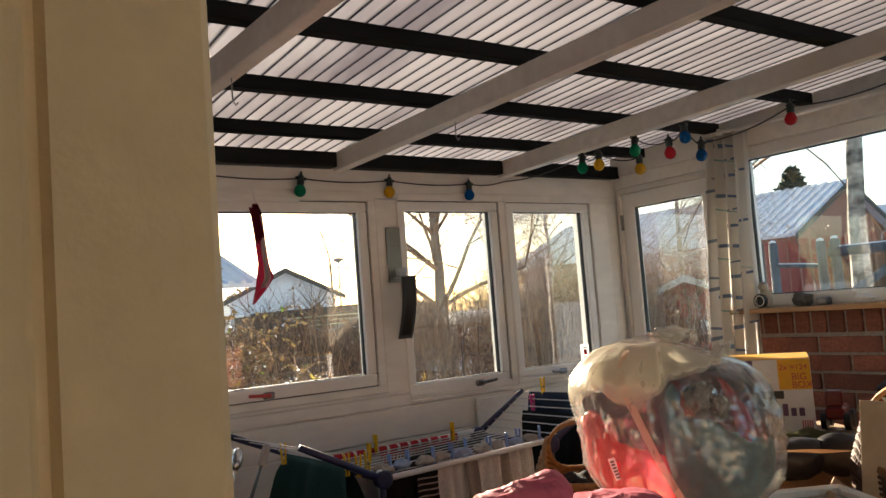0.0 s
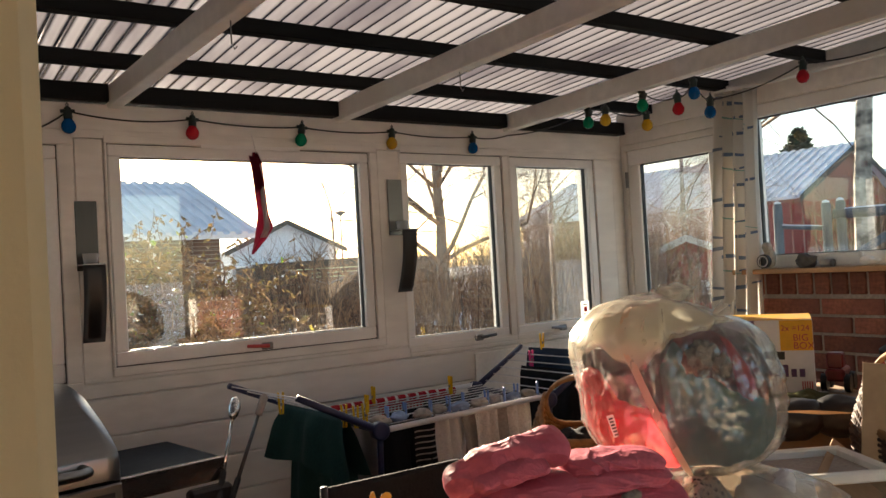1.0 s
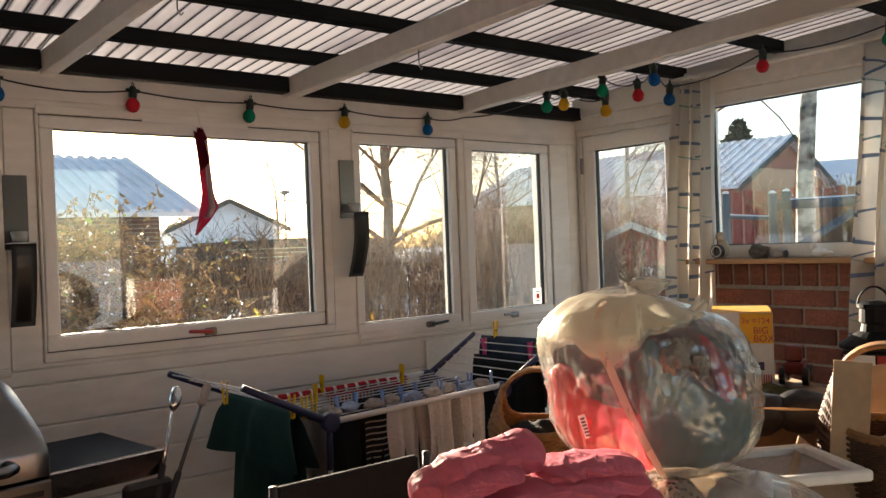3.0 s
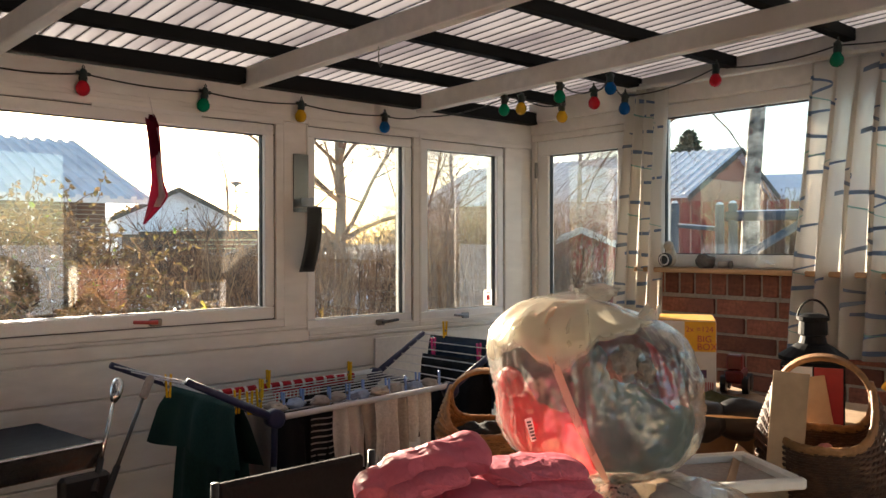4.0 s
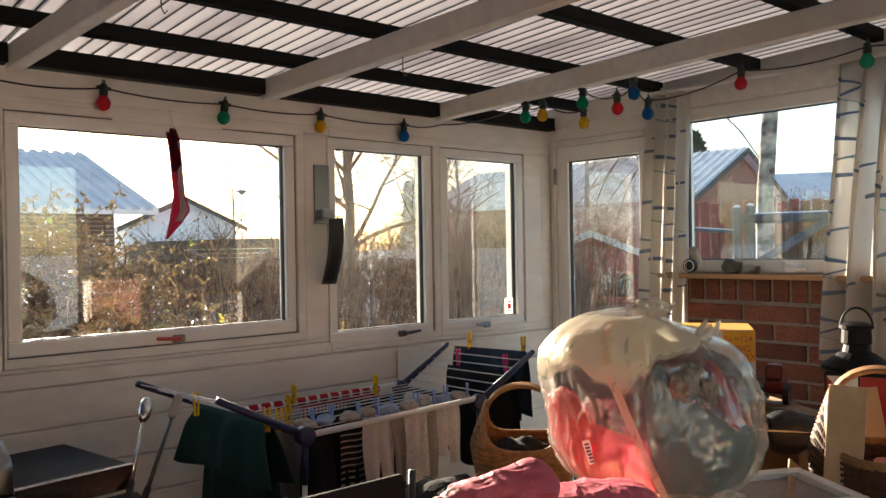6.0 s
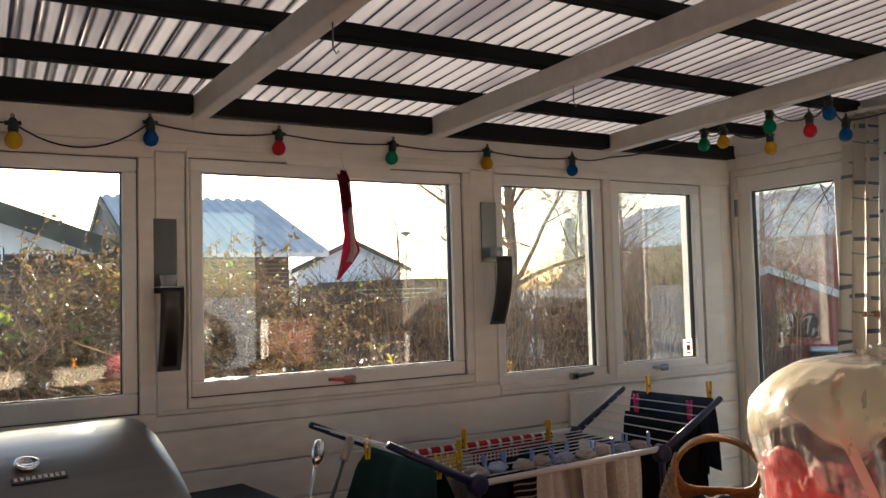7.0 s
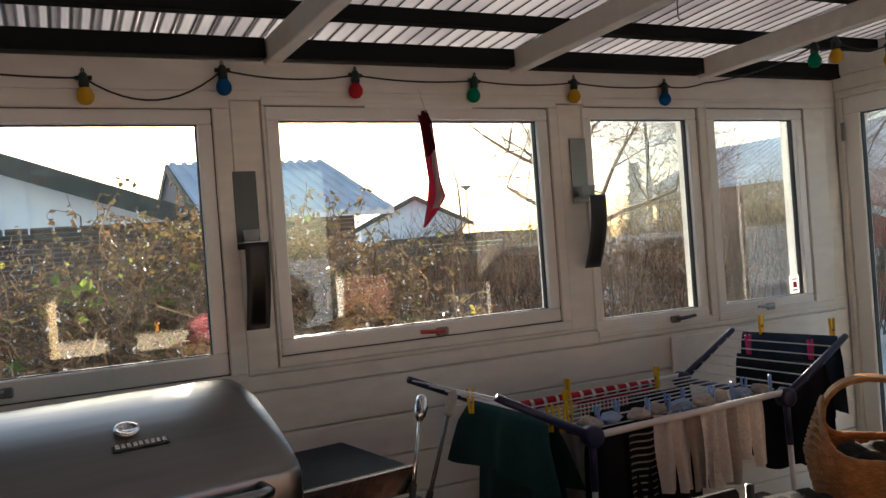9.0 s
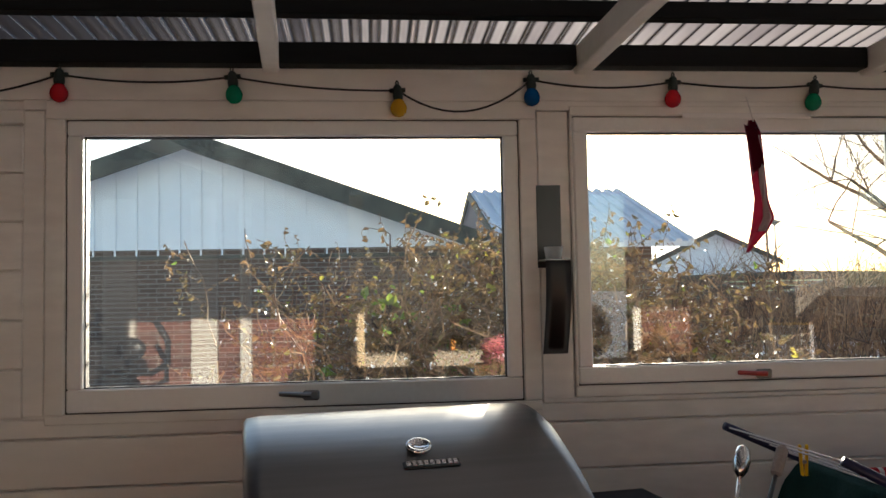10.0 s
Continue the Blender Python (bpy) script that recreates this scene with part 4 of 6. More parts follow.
# wall candle holders of bent steel strip
def sconce(x, z_top, mat_up, turn):
    s = thing("candle_holder", "wall candle holder of bent brushed steel strip with a glass cup", "candle holder", (x, WY - 0.012, z_top), turn, "candle holders on the wall posts")
    part("back_plate", B(-0.035, -0.006, -0.235, 0.035, 0.0, 0.0, bevel=0.001), mat_up, s)
    bm = bmesh.new()
    surface(bm, lambda u, v: Vector(((u - 0.5) * 0.07, -0.105 + 0.060 * (v ** 1.6) - 0.01 * math.sin(v * 3.14), -0.215 - 0.26 * v)), 4, 14)
    bmesh.ops.solidify(bm, geom=bm.faces[:], thickness=0.003)
    part("curved_plate", bm, DARK_STEEL, s, "dark curved steel strip", smooth=True)
    part("shelf", B(-0.035, -0.106, -0.218, 0.035, -0.005, -0.214), STEEL, s)
    cup = sheer("cup_glass", (0.9, 0.92, 0.92), clear=0.6, through_light=0.5, gloss=0.3, rough=0.05)
    part("glass_cup", lathe(bmesh.new(), [(0.019, 0.0), (0.022, 0.003), (0.027, 0.035), (0.025, 0.035), (0.020, 0.006), (0.002, 0.005)], 16, (0, -0.05, -0.2135)), cup, s, "clear glass candle cup", smooth=True)
    return s


sconce(0.765, 1.728, DARK_STEEL, 0)
sconce(1.985, 1.818, STEEL, 0)

# pennant
FLAG_RED = sheer("dark_red_flag_cloth", (0.13, 0.010, 0.026), clear=0.0, through_light=0.15, gloss=0.02, rough=0.6)
FLAG_WHITE = sheer("white_flag_cloth", (0.60, 0.55, 0.56), clear=0.0, through_light=0.25, gloss=0.02, rough=0.6)
fl = thing("pennant", "folded red and white cloth pennant hung by a string", "flag", (1.362, WY - 0.05, 1.965))
part("string", sweep(bmesh.new(), [(0, 0.03, 0.02), (0.0, 0.01, -0.02), (0.004, 0.0, -0.060)], 0.0018, 5), WHITE_CLOTH, fl)
FLAG_L = ((0.0, 0.000), (0.10, -0.004), (0.35, 0.004), (0.6, 0.008), (0.85, -0.010), (1.0, -0.024))
FLAG_R = ((0.0, 0.010), (0.10, 0.016), (0.35, 0.024), (0.6, 0.033), (0.74, 0.038), (0.85, 0.018), (1.0, -0.018))


def flag_x(knots, v):
    for (a, p), (b, q) in zip(knots, knots[1:]):
        if v <= b:
            return p + (q - p) * (v - a) / (b - a)
    return knots[-1][1]


for name, mt, u0, u1, v0, v1, off in (("red_field", FLAG_RED, 0.0, 1.0, 0.0, 1.0, 0.0), ("white_field", FLAG_WHITE, 0.38, 0.82, 0.12, 0.84, -0.007)):
    bm = surface(bmesh.new(), lambda u, v: Vector((flag_x(FLAG_L, v0 + (v1 - v0) * v) + (flag_x(FLAG_R, v0 + (v1 - v0) * v) - flag_x(FLAG_L, v0 + (v1 - v0) * v)) * 1.9 * (u0 + (u1 - u0) * u) - 0.012, off + 0.008 * math.sin(u * 3.5 + v * 6), -0.055 - 0.385 * (v0 + (v1 - v0) * v))), 10, 40)
    bmesh.ops.solidify(bm, geom=bm.faces[:], thickness=0.0012)
    part(name, bm, mt, fl, smooth=True)
bm = surface(bmesh.new(), lambda u, v: Vector((-0.030 + 0.034 * u + 0.022 * v, -0.010 + 0.006 * math.sin(u * 5), -0.068 - 0.15 * v * (1 - 0.3 * u) - 0.012 * u)), 6, 14)
bmesh.ops.solidify(bm, geom=bm.faces[:], thickness=0.0012)
part("red_corner", bm, FLAG_RED, fl, smooth=True)
tagged(link("trickle_vent", B(1.167, WY - 0.020, 1.921, 1.56, WY - 0.0145, 1.937, bevel=0.002), PLASTIC_WHITE), "white slim trickle vent on the window head", "vent")
st = thing("sticker", "small white sticker with a red square on the glass", "sticker", (3.085, WY + 0.020, 1.185))
part("paper", B(-0.030, 0, -0.036, 0.026, 0.0008, 0.040), sheer("sticker_paper", (0.85, 0.84, 0.82), clear=0.0, through_light=0.6, gloss=0.03, rough=0.5), st)
part("red_mark", B(-0.010, -0.001, -0.012, 0.012, 0.0, 0.014), RED_CLOTH, st)
for dz in (0.024, -0.022):
    part("print_bar", B(-0.014, -0.001, dz - 0.003, 0.014, 0.0, dz + 0.003), BLACK_CLOTH, st)
tagged(link("wall_panel", B(2.35, WY - 0.026, 0.50, 2.95, WY - 0.0135, 1.045, bevel=0.003), WHITE), "pale flat panel leaning on the wall", "panel")
for hx, hy in ((1.805, 2.75), (0.948, 2.55)):
    hk = [(hx, hy, 2.0495 + rise(hy)), (hx, hy, 2.035), (hx + 0.008, hy, 2.022), (hx + 0.014, hy, 2.03)]
    tagged(link("hook", sweep(bmesh.new(), hk, 0.002, 6), STEEL), "small steel screw hook under the rafter", "hook")

# gas grill
SHELF_BLACK = material("matte_black_shelf", (0.014, 0.015, 0.018), 0.65, vary=0.3, grain=40, bump=0.05, spec=0.12)
gr = thing("gas_grill", "brushed steel gas grill with closed hood and side shelf", "grill", (0.358, 2.652, 0), 9)
prof = [(0.0, 0.965), (0.0, 1.018), (0.005, 1.032), (0.017, 1.046), (0.05, 1.064), (0.10, 1.084), (0.17, 1.108), (0.25, 1.132), (0.32, 1.151), (0.38, 1.163), (0.43, 1.168), (0.47, 1.164), (0.51, 1.150), (0.54, 1.127), (0.56, 1.09), (0.57, 1.04), (0.57, 0.965)]
prof = [(y, z + (0.024 * math.sin(math.pi * (y - 0.01) / 0.44) if 0.01 < y < 0.45 else 0)) for y, z in prof]
bm = bmesh.new()
xs = [-0.315, -0.308, -0.283, -0.280, 0.280, 0.283, 0.308, 0.315]
inset = [0.012, 0.003, 0.0, 0.0, 0.0, 0.0, 0.003, 0.012]
cols = [[bm.verts.new((x, y + (i if y < 0.2 else -i), z - i)) for y, z in prof] for x, i in zip(xs, inset)]
for a, b in zip(cols, cols[1:]):
    for k in range(len(prof) - 1):
        bm.faces.new((a[k], b[k], b[k + 1], a[k + 1])).smooth = True
bm.faces.new(cols[0][::-1])
bm.faces.new(cols[-1])
bmesh.ops.recalc_face_normals(bm, faces=bm.faces)
hood = part("hood", bm, STEEL, gr, "brushed stainless steel hood")
bm = bmesh.new()
lathe(bm, [(0.023, 0.0), (0.0255, 0.003), (0.024, 0.010), (0.019, 0.010), (0.018, 0.007), (0.002, 0.007)], 24)
th = part("thermometer", bm, CHROME, hood, "round chrome thermometer", smooth=True)
th.matrix_basis = pose(0.012, 0.172, 1.1300, 21, 0, 0)
lg = part("badge", B(-0.055, -0.010, 0, 0.055, 0.010, 0.004, bevel=0.002), BLACK, hood, "dark name badge")
lg.matrix_basis = pose(0.026, 0.122, 1.1085, 25, 0, 0)
for i in range(9):
    b2 = part("badge_bar", B(-0.004, -0.006, 0.004, 0.004, 0.007, 0.006), CHROME, hood)
    b2.matrix_basis = pose(0.026 - 0.045 + i * 0.0113, 0.122, 1.1085, 25, 0, 0)
part("handle", sweep(bmesh.new(), [(-0.235, 0.0, 1.005), (-0.235, -0.04, 1.005), (-0.22, -0.055, 1.005), (0.20, -0.055, 1.005), (0.22, -0.04, 1.005), (0.22, 0.0, 1.005)], 0.013, 10), STEEL, hood, "steel tube handle", smooth=True)
part("control_panel", B(-0.315, 0.0, 0.80, 0.315, 0.05, 0.955, bevel=0.004), STEEL, gr, "steel control panel")
for kx in (-0.21, -0.07, 0.07, 0.21):
    kb = part("knob", sweep(bmesh.new(), [(kx, 0.0, 0.862), (kx, -0.012, 0.862), (kx, -0.030, 0.862)], [0.030, 0.028, 0.024], 18), BLACK, gr, "black control knob")
    part("knob_ring", sweep(bmesh.new(), [(kx, -0.001, 0.862), (kx, -0.006, 0.862)], 0.034, 20), CHROME, kb)
part("plate_mark", B(0.225, -0.002, 0.905, 0.295, 0.0, 0.918), RED_CLOTH, gr, "small red nameplate")
part("plate_mark", B(0.225, -0.002, 0.921, 0.295, 0.0, 0.934), BLACK, gr)
part("firebox", B(-0.308, 0.052, 0.78, 0.308, 0.55, 0.962, bevel=0.01), BLACK, gr)
part("cabinet", B(-0.30, 0.02, 0.10, 0.30, 0.54, 0.778, bevel=0.006), DARK_STEEL, gr)
for s, x0, x1 in ((1, 0.32, 0.655), (-1, -0.605, -0.32)):
    sf = part("side_shelf", B(x0, 0.145, 0.90, x1, 0.50, 0.932, bevel=0.004), SHELF_BLACK, gr, "dark side shelf")
    part("shelf_front", B(x0, 0.128, 0.868, x1 + 0.004, 0.1445, 0.934, bevel=0.003), CHROME, sf, "steel front edge of the shelf")
for x in (-0.27, 0.27):
    for y in (0.06, 0.5):
        part("wheel", sweep(bmesh.new(), [(x - 0.012, y, 0.045), (x + 0.012, y, 0.045)], 0.045, 16), BLACK, gr)
        part("leg", B(x - 0.015, y - 0.015, 0.045, x + 0.015, y + 0.015, 0.1), BLACK, gr)
part("tool_bin", B(0.53, 0.085, 0.66, 0.66, 0.125, 0.865, bevel=0.01), BLACK, gr, "black tool pocket at the shelf end")

for k, (p0, p1, mt) in enumerate((((0.945, 2.825, 0.82), (1.058, 2.97, 1.065), CHROME), ((0.972, 2.82, 0.80), (1.147, 2.97, 1.062), DARK_STEEL))):
    p0, p1 = Vector(p0), Vector(p1)
    tl = thing("grill_tool", ("chrome grill spoon standing in the tool pocket", "wire grill brush standing in the tool pocket")[k], "grill tool")
    d = (p1 - p0).normalized()
    part("grip", sweep(bmesh.new(), [p0, p0 + d * 0.09], [0.010, 0.009], 8), BLACK, tl)
    part("shaft", sweep(bmesh.new(), [p0 + d * 0.09, p1 - d * 0.05], [0.006, 0.005], 8), mt, tl, smooth=True)
    if k == 0:
        part("bowl", sweep(bmesh.new(), [p1 - d * 0.055, p1 - d * 0.04, p1 - d * 0.015, p1 + d * 0.012, p1 + d * 0.02], [0.006, 0.015, 0.019, 0.014, 0.004], 10), mt, tl, smooth=True)
    else:
        part("brush_head", sweep(bmesh.new(), [p1 - d * 0.055, p1 - d * 0.05, p1 + d * 0.01, p1 + d * 0.02], [0.006, 0.012, 0.013, 0.006], 10), GREY_CLOTH, tl, "grey wire bristles")

# drying rack
dr = thing("drying_rack", "navy and white folding clothes airer with raised wings", "drying rack")
XL, XR, YN, YF, ZB = 1.443, 2.136, 2.778, 3.215, 0.945
for y in (YN, YF):
    part("long_rail", sweep(bmesh.new(), [(XL, y, ZB), (XR, y, ZB + 0.015)], 0.0095, 10), WIRE, dr, "white long rail", smooth=True)
for x in (XL, XR):
    part("cross_bar", sweep(bmesh.new(), [(x, YN, ZB), (x, YF, ZB)], 0.010, 10), NAVY, dr, smooth=True)
    for y in (YN, YF):
        part("joint", sweep(bmesh.new(), [(x, y - 0.018, ZB), (x, y - 0.016, ZB), (x, y + 0.016, ZB), (x, y + 0.018, ZB)], [0.02, 0.028, 0.028, 0.02], 16), NAVY, dr, "navy plastic hinge joint", smooth=True)
for i in range(9):
    y = YN + (YF - YN) * (i + 1) / 10
    part("wire", sweep(bmesh.new(), [(XL, y, ZB + 0.006), (XR, y, ZB + 0.018)], 0.0022, 5), WIRE, dr)
WL = [(1.176, YN + 0.005, 1.083), (1.108, 3.165, 1.092)]
WR = [(2.455, 2.815, 1.085), (2.385, 3.215, 1.090)]
for (near, far), x in ((WL, XL), (WR, XR)):
    part("wing_arm", sweep(bmesh.new(), [(x, YN, ZB), near], [0.013, 0.010], 10), NAVY, dr, "navy wing arm", smooth=True)
    part("wing_arm", sweep(bmesh.new(), [(x, YF, ZB), far], [0.013, 0.010], 10), NAVY, dr, "navy wing arm", smooth=True)
    for i in range(6):
        u = 0.18 + 0.80 * i / 5
        part("wire", sweep(bmesh.new(), [Vector((x, YN, ZB)).lerp(Vector(near), u), Vector((x, YF, ZB)).lerp(Vector(far), u)], 0.0022, 5), WIRE, dr)
for x0, x1 in ((XL, XL - 0.02), (XR, XR + 0.03)):
    for y in (YN, YF):
        lg_ = part("leg", sweep(bmesh.new(), [(x0, y, ZB), (x0 + (x1 - x0) * 0.15, y, ZB - 0.14)], 0.010, 8), NAVY, dr, smooth=True)
        part("leg_tube", sweep(bmesh.new(), [(x0 + (x1 - x0) * 0.15, y, ZB - 0.14), (x1, y, 0.012)], 0.008, 8), WIRE, lg_, "white tube leg", smooth=True)

# laundry
tg = thing("towel", "dark green towel hung over the airer wing", "towel")
part("cloth", hang(bmesh.new(), [(1.335, 2.80, 0.998), (1.306, 3.17, 1.002)], 0.175, waves=1.8, amp=0.010, seed=2, flare=0.16), GREEN_CLOTH, tg, smooth=True)
tg2 = thing("towel", "dark green bath towel hung over the airer wing", "towel")
part("cloth", hang(bmesh.new(), [(1.36, 2.84, 0.984), (1.335, 3.15, 0.99)], 0.56, waves=1.6, amp=0.012, seed=3, flare=0.10), GREEN_CLOTH, tg2, smooth=True)
for i, (x0, x1, y, mt, lab, dp) in enumerate(((1.50, 1.66, 2.86, BLACK_CLOTH, "black trousers hung over the airer", 0.42), (1.56, 1.78, 2.95, BLACK_CLOTH, "black shirt hung over the airer", 0.36), (1.78, 2.02, 3.05, BLACK_CLOTH, "black sweater hung over the airer", 0.45), (1.46, 1.62, 3.10, GREY_CLOTH, "grey shirt hung over the airer", 0.30))):
    t = thing("laundry", lab, "laundry")
    part("cloth", hang(bmesh.new(), [(x0, y, ZB + 0.012), (x1, y, ZB + 0.014)], dp, waves=1.6, amp=0.012, seed=20 + i), mt, t, smooth=True)
sp = thing("laundry", "black and white striped top hung over the airer", "laundry")
z_s = ZB - 0.02
for k in range(22):
    h_s = 0.005 if k % 2 else 0.014
    part("stripe", surface(bmesh.new(), lambda u, v, z_s=z_s, h_s=h_s: Vector((1.60 + 0.09 * u, 2.83 + 0.006 * math.sin(u * 7), z_s - h_s * v)), 8, 1), GREY_CLOTH if k % 2 else BLACK_CLOTH, sp)
    z_s -= h_s
rs = thing("towel", "red and white checked tea towel over the far rail", "towel")
for k in range(25):
    x, w_s = 1.445 + k // 2 * 0.046 + (0.034 if k % 2 else 0), 0.012 if k % 2 else 0.034
    part("stripe", sweep(bmesh.new(), [(x, YF, ZB + 0.006), (x + w_s, YF, ZB + 0.0065)], 0.0145, 10), WHITE_CLOTH if k % 2 else RED_CLOTH, rs)
part("cloth", surface(bmesh.new(), lambda u, v: Vector((1.46 + 0.56 * u, YF - 0.016 + 0.004 * math.sin(u * 30), ZB - 0.002 - 0.16 * v)), 30, 6), RED_CLOTH, rs)
for k in range(36):
    x = 1.468 + k * 0.0152
    part("stripe", B(x, YF - 0.0235, ZB - 0.15, x + 0.005, YF - 0.0225, ZB - 0.014), WHITE_CLOTH, rs)
rngl = random.Random(5)
for k in range(8):
    x = 1.70 + k * 0.048
    t = thing("sock", "pale cotton sock pegged to the airer rail", "sock", group="socks on the airer")
    ln, w = rngl.uniform(0.17, 0.24), 0.029
    part("cloth", surface(bmesh.new(), lambda u, v, x=x, ln=ln, k=k: Vector((x + (u - 0.5) * 2 * w * (1 + 0.2 * math.sin(v * 4 + k)) + 0.012 * v * math.sin(k), YN + 0.022 + 0.010 * math.cos(u * 6.28 + k) - 0.008 * v, ZB + 0.014 - v * ln)), 10, 12, close_u=False), WHITE_CLOTH if k not in (2, 5) else GREY_CLOTH, t, smooth=True)
PALE_BLUE_CLOTH = cloth_mat("pale_blue_cotton", (0.30, 0.38, 0.55))
for k in range(9):
    t = thing("laundry", "small crumpled pale sock bunched over the airer wire", "laundry", group="small garments on the airer")
    x = 1.475 + k * 0.076
    bm = bmesh.new()
    bmesh.ops.create_icosphere(bm, subdivisions=4, radius=0.025)
    for v in bm.verts:
        f = 1 + 0.6 * wobble(v.co.x + k, v.co.y, v.co.z, 36) + 0.2 * (1 - abs(wobble(v.co.x, v.co.y + k, v.co.z, 60))) ** 4
        v.co = Vector((v.co.x * 1.25 * f + x, v.co.y * 0.9 * f + YN + 0.05 + 0.012 * math.sin(k * 2.3), v.co.z * 0.62 * f + ZB + 0.022))
    part("cloth", bm, PALE_BLUE_CLOTH if k % 3 == 1 else GREY_CLOTH, t, smooth=True)
jn = thing("laundry", "dark blue jeans hung over the raised airer wing", "laundry")
part("cloth", hang(bmesh.new(), [(2.44, 2.835, 1.082), (2.385, 3.17, 1.082)], 0.24, waves=2.5, amp=0.007, seed=8), NAVY_CLOTH, jn, smooth=True)
jn2 = thing("laundry", "black leggings hung at the airer corner", "laundry")
part("cloth", hang(bmesh.new(), [(2.33, 2.80, 1.02), (2.30, 3.12, 1.02)], 0.34, waves=2, amp=0.008, seed=9), BLACK_CLOTH, jn2, smooth=True)


def peg(at, turn, mat, colour, size=1.0):
    p = thing("clothes_peg", "%s plastic clothes peg" % colour, "clothes peg", at, turn, "clothes pegs")
    for s in (-1, 1):
        bm = B(-0.005 * size, -0.003, -0.030 * size, 0.005 * size, 0.003, 0.040 * size, bevel=0.0015)
        for v in bm.verts:
            v.co.y += s * (0.004 + 0.10 * max(0, v.co.z))
        part("jaw", bm, mat, p)
    part("spring", sweep(bmesh.new(), [(-0.006, 0, 0.002), (0.006, 0, 0.002)], 0.005, 8), STEEL, p)


for x, y, z, tn in ((2.40, 3.10, 1.105, 80), (2.452, 2.86, 1.10, 80), (1.335, 2.80, 1.00, 70), (1.39, 2.83, 0.985, 75), (1.46, 2.90, 0.975, 80), (1.55, 3.05, 0.975, 0), (1.66, 3.20, 0.975, 0), (1.95, 3.12, 0.985, 0), (1.225, 3.02, 1.03, 80)):
    peg((x, y, z), tn, YELLOW, "yellow")
for k in range(9):
    peg((1.50 + k * 0.078, YN + 0.05 + 0.02 * math.sin(k * 2), ZB + 0.032), 40 * math.sin(k * 3), PALE_BLUE, "pale blue", 0.78)
peg((2.395, 2.90, 1.035), 80, PINK_PLASTIC, "pink")
peg((2.355, 3.12, 1.04), 80, PINK_PLASTIC, "pink")

# dining table under the clutter and a dark chair
tb = thing("table", "dark wooden table covered with boxes and bags", "table", (1.85, 1.72, 0))
TABLE = material("dark_table_wood", (0.06, 0.035, 0.022), 0.45, vary=0.25, grain=20, stretch=(0.2, 1, 1))
part("tabletop", B(-1.12, -0.42, 0.725, 1.05, 0.62, 0.755, bevel=0.005), TABLE, tb)
for x in (-1.05, 0.98):
    for y in (-0.36, 0.56):
        part("leg", B(x - 0.03, y - 0.03, 0, x + 0.03, y + 0.03, 0.724, bevel=0.004), TABLE, tb)
ch = thing("chair", "black chair with a dark fabric back and dark tube frame", "chair", (1.125, 2.13, 0), 0)
bm = B(-0.175, -0.012, 0.58, 0.175, 0.012, 0.992, bevel=0.008)
for v in bm.verts:
    v.co.y += 0.02 * (v.co.x / 0.2) ** 2
part("backrest", bm, BLACK_CLOTH, ch)
part("seat", B(-0.2, 0.02, 0.43, 0.2, 0.42, 0.47, bevel=0.01), BLACK_CLOTH, ch)
for x in (-0.186, 0.186):
    part("back_post", sweep(bmesh.new(), [(x, 0.0, 0.01), (x, 0.01, 0.45), (x, -0.005, 1.0)], 0.008, 10), BLACK, ch, smooth=True)
    part("leg", sweep(bmesh.new(), [(x, 0.40, 0.01), (x, 0.39, 0.44)], 0.011, 10), STEEL, ch, smooth=True)


def carton(name, label, at, turn, w, d, h, open_top=False, flap=0.12, tilt=60):
    c = thing(name, label, "box", at, turn)
    t = 0.004
    if not open_top:
        part("body", B(-w / 2, -d / 2, 0, w / 2, d / 2, h, bevel=0.003), CARD, c)
        part("tape", B(-w / 2 - 0.001, -0.025, h - 0.06, w / 2 + 0.001, 0.025, h + 0.0012), TAPE, c, "brown packing tape")
        return c
    bm = bmesh.new()
    box(bm, -w / 2, -d / 2, 0, w / 2, d / 2, t)
    for a in ((-w / 2, -d / 2, t, w / 2, -d / 2 + t, h), (-w / 2, d / 2 - t, t, w / 2, d / 2, h), (-w / 2, -d / 2 + t, t, -w / 2 + t, d / 2 - t, h), (w / 2 - t, -d / 2 + t, t, w / 2, d / 2 - t, h)):
        box(bm, *a)
    part("body", bm, CARD, c)
    for k, (x, y, r, ww) in enumerate(((0, -d / 2, 0, w), (0, d / 2, 180, w), (-w / 2, 0, -90, d), (w / 2, 0, 90, d))):
        f = part("flap", B(-ww / 2, -flap, -0.002, ww / 2, 0, 0.002, bevel=0.001), CARD, c)
        f.matrix_basis = pose(x, y, h + 0.002, 0, 0, r) @ pose(0, 0, 0, -(tilt + 25 * math.sin(k * 2.3)))
    return c


TAPE = material("brown_tape", (0.34, 0.20, 0.09), 0.3, vary=0.05)
carton("cardboard_box", "brown cardboard box with pen marks under the pink jackets", (0.985, 1.49, 0.757), -42, 0.36, 0.30, 0.283)
carton("cardboard_box", "cardboard box under the bag of clothes", (1.52, 1.50, 0.757), -6, 0.42, 0.40, 0.10)
carton("cardboard_box", "open cardboard box with bent flaps", (1.80, 1.28, 0.757), 25, 0.30, 0.26, 0.20, True, 0.12, 20)
carton("cardboard_box", "open cardboard box behind the clothes bag", (2.05, 1.62, 0.757), -20, 0.46, 0.40, 0.22, True, 0.16, -20)

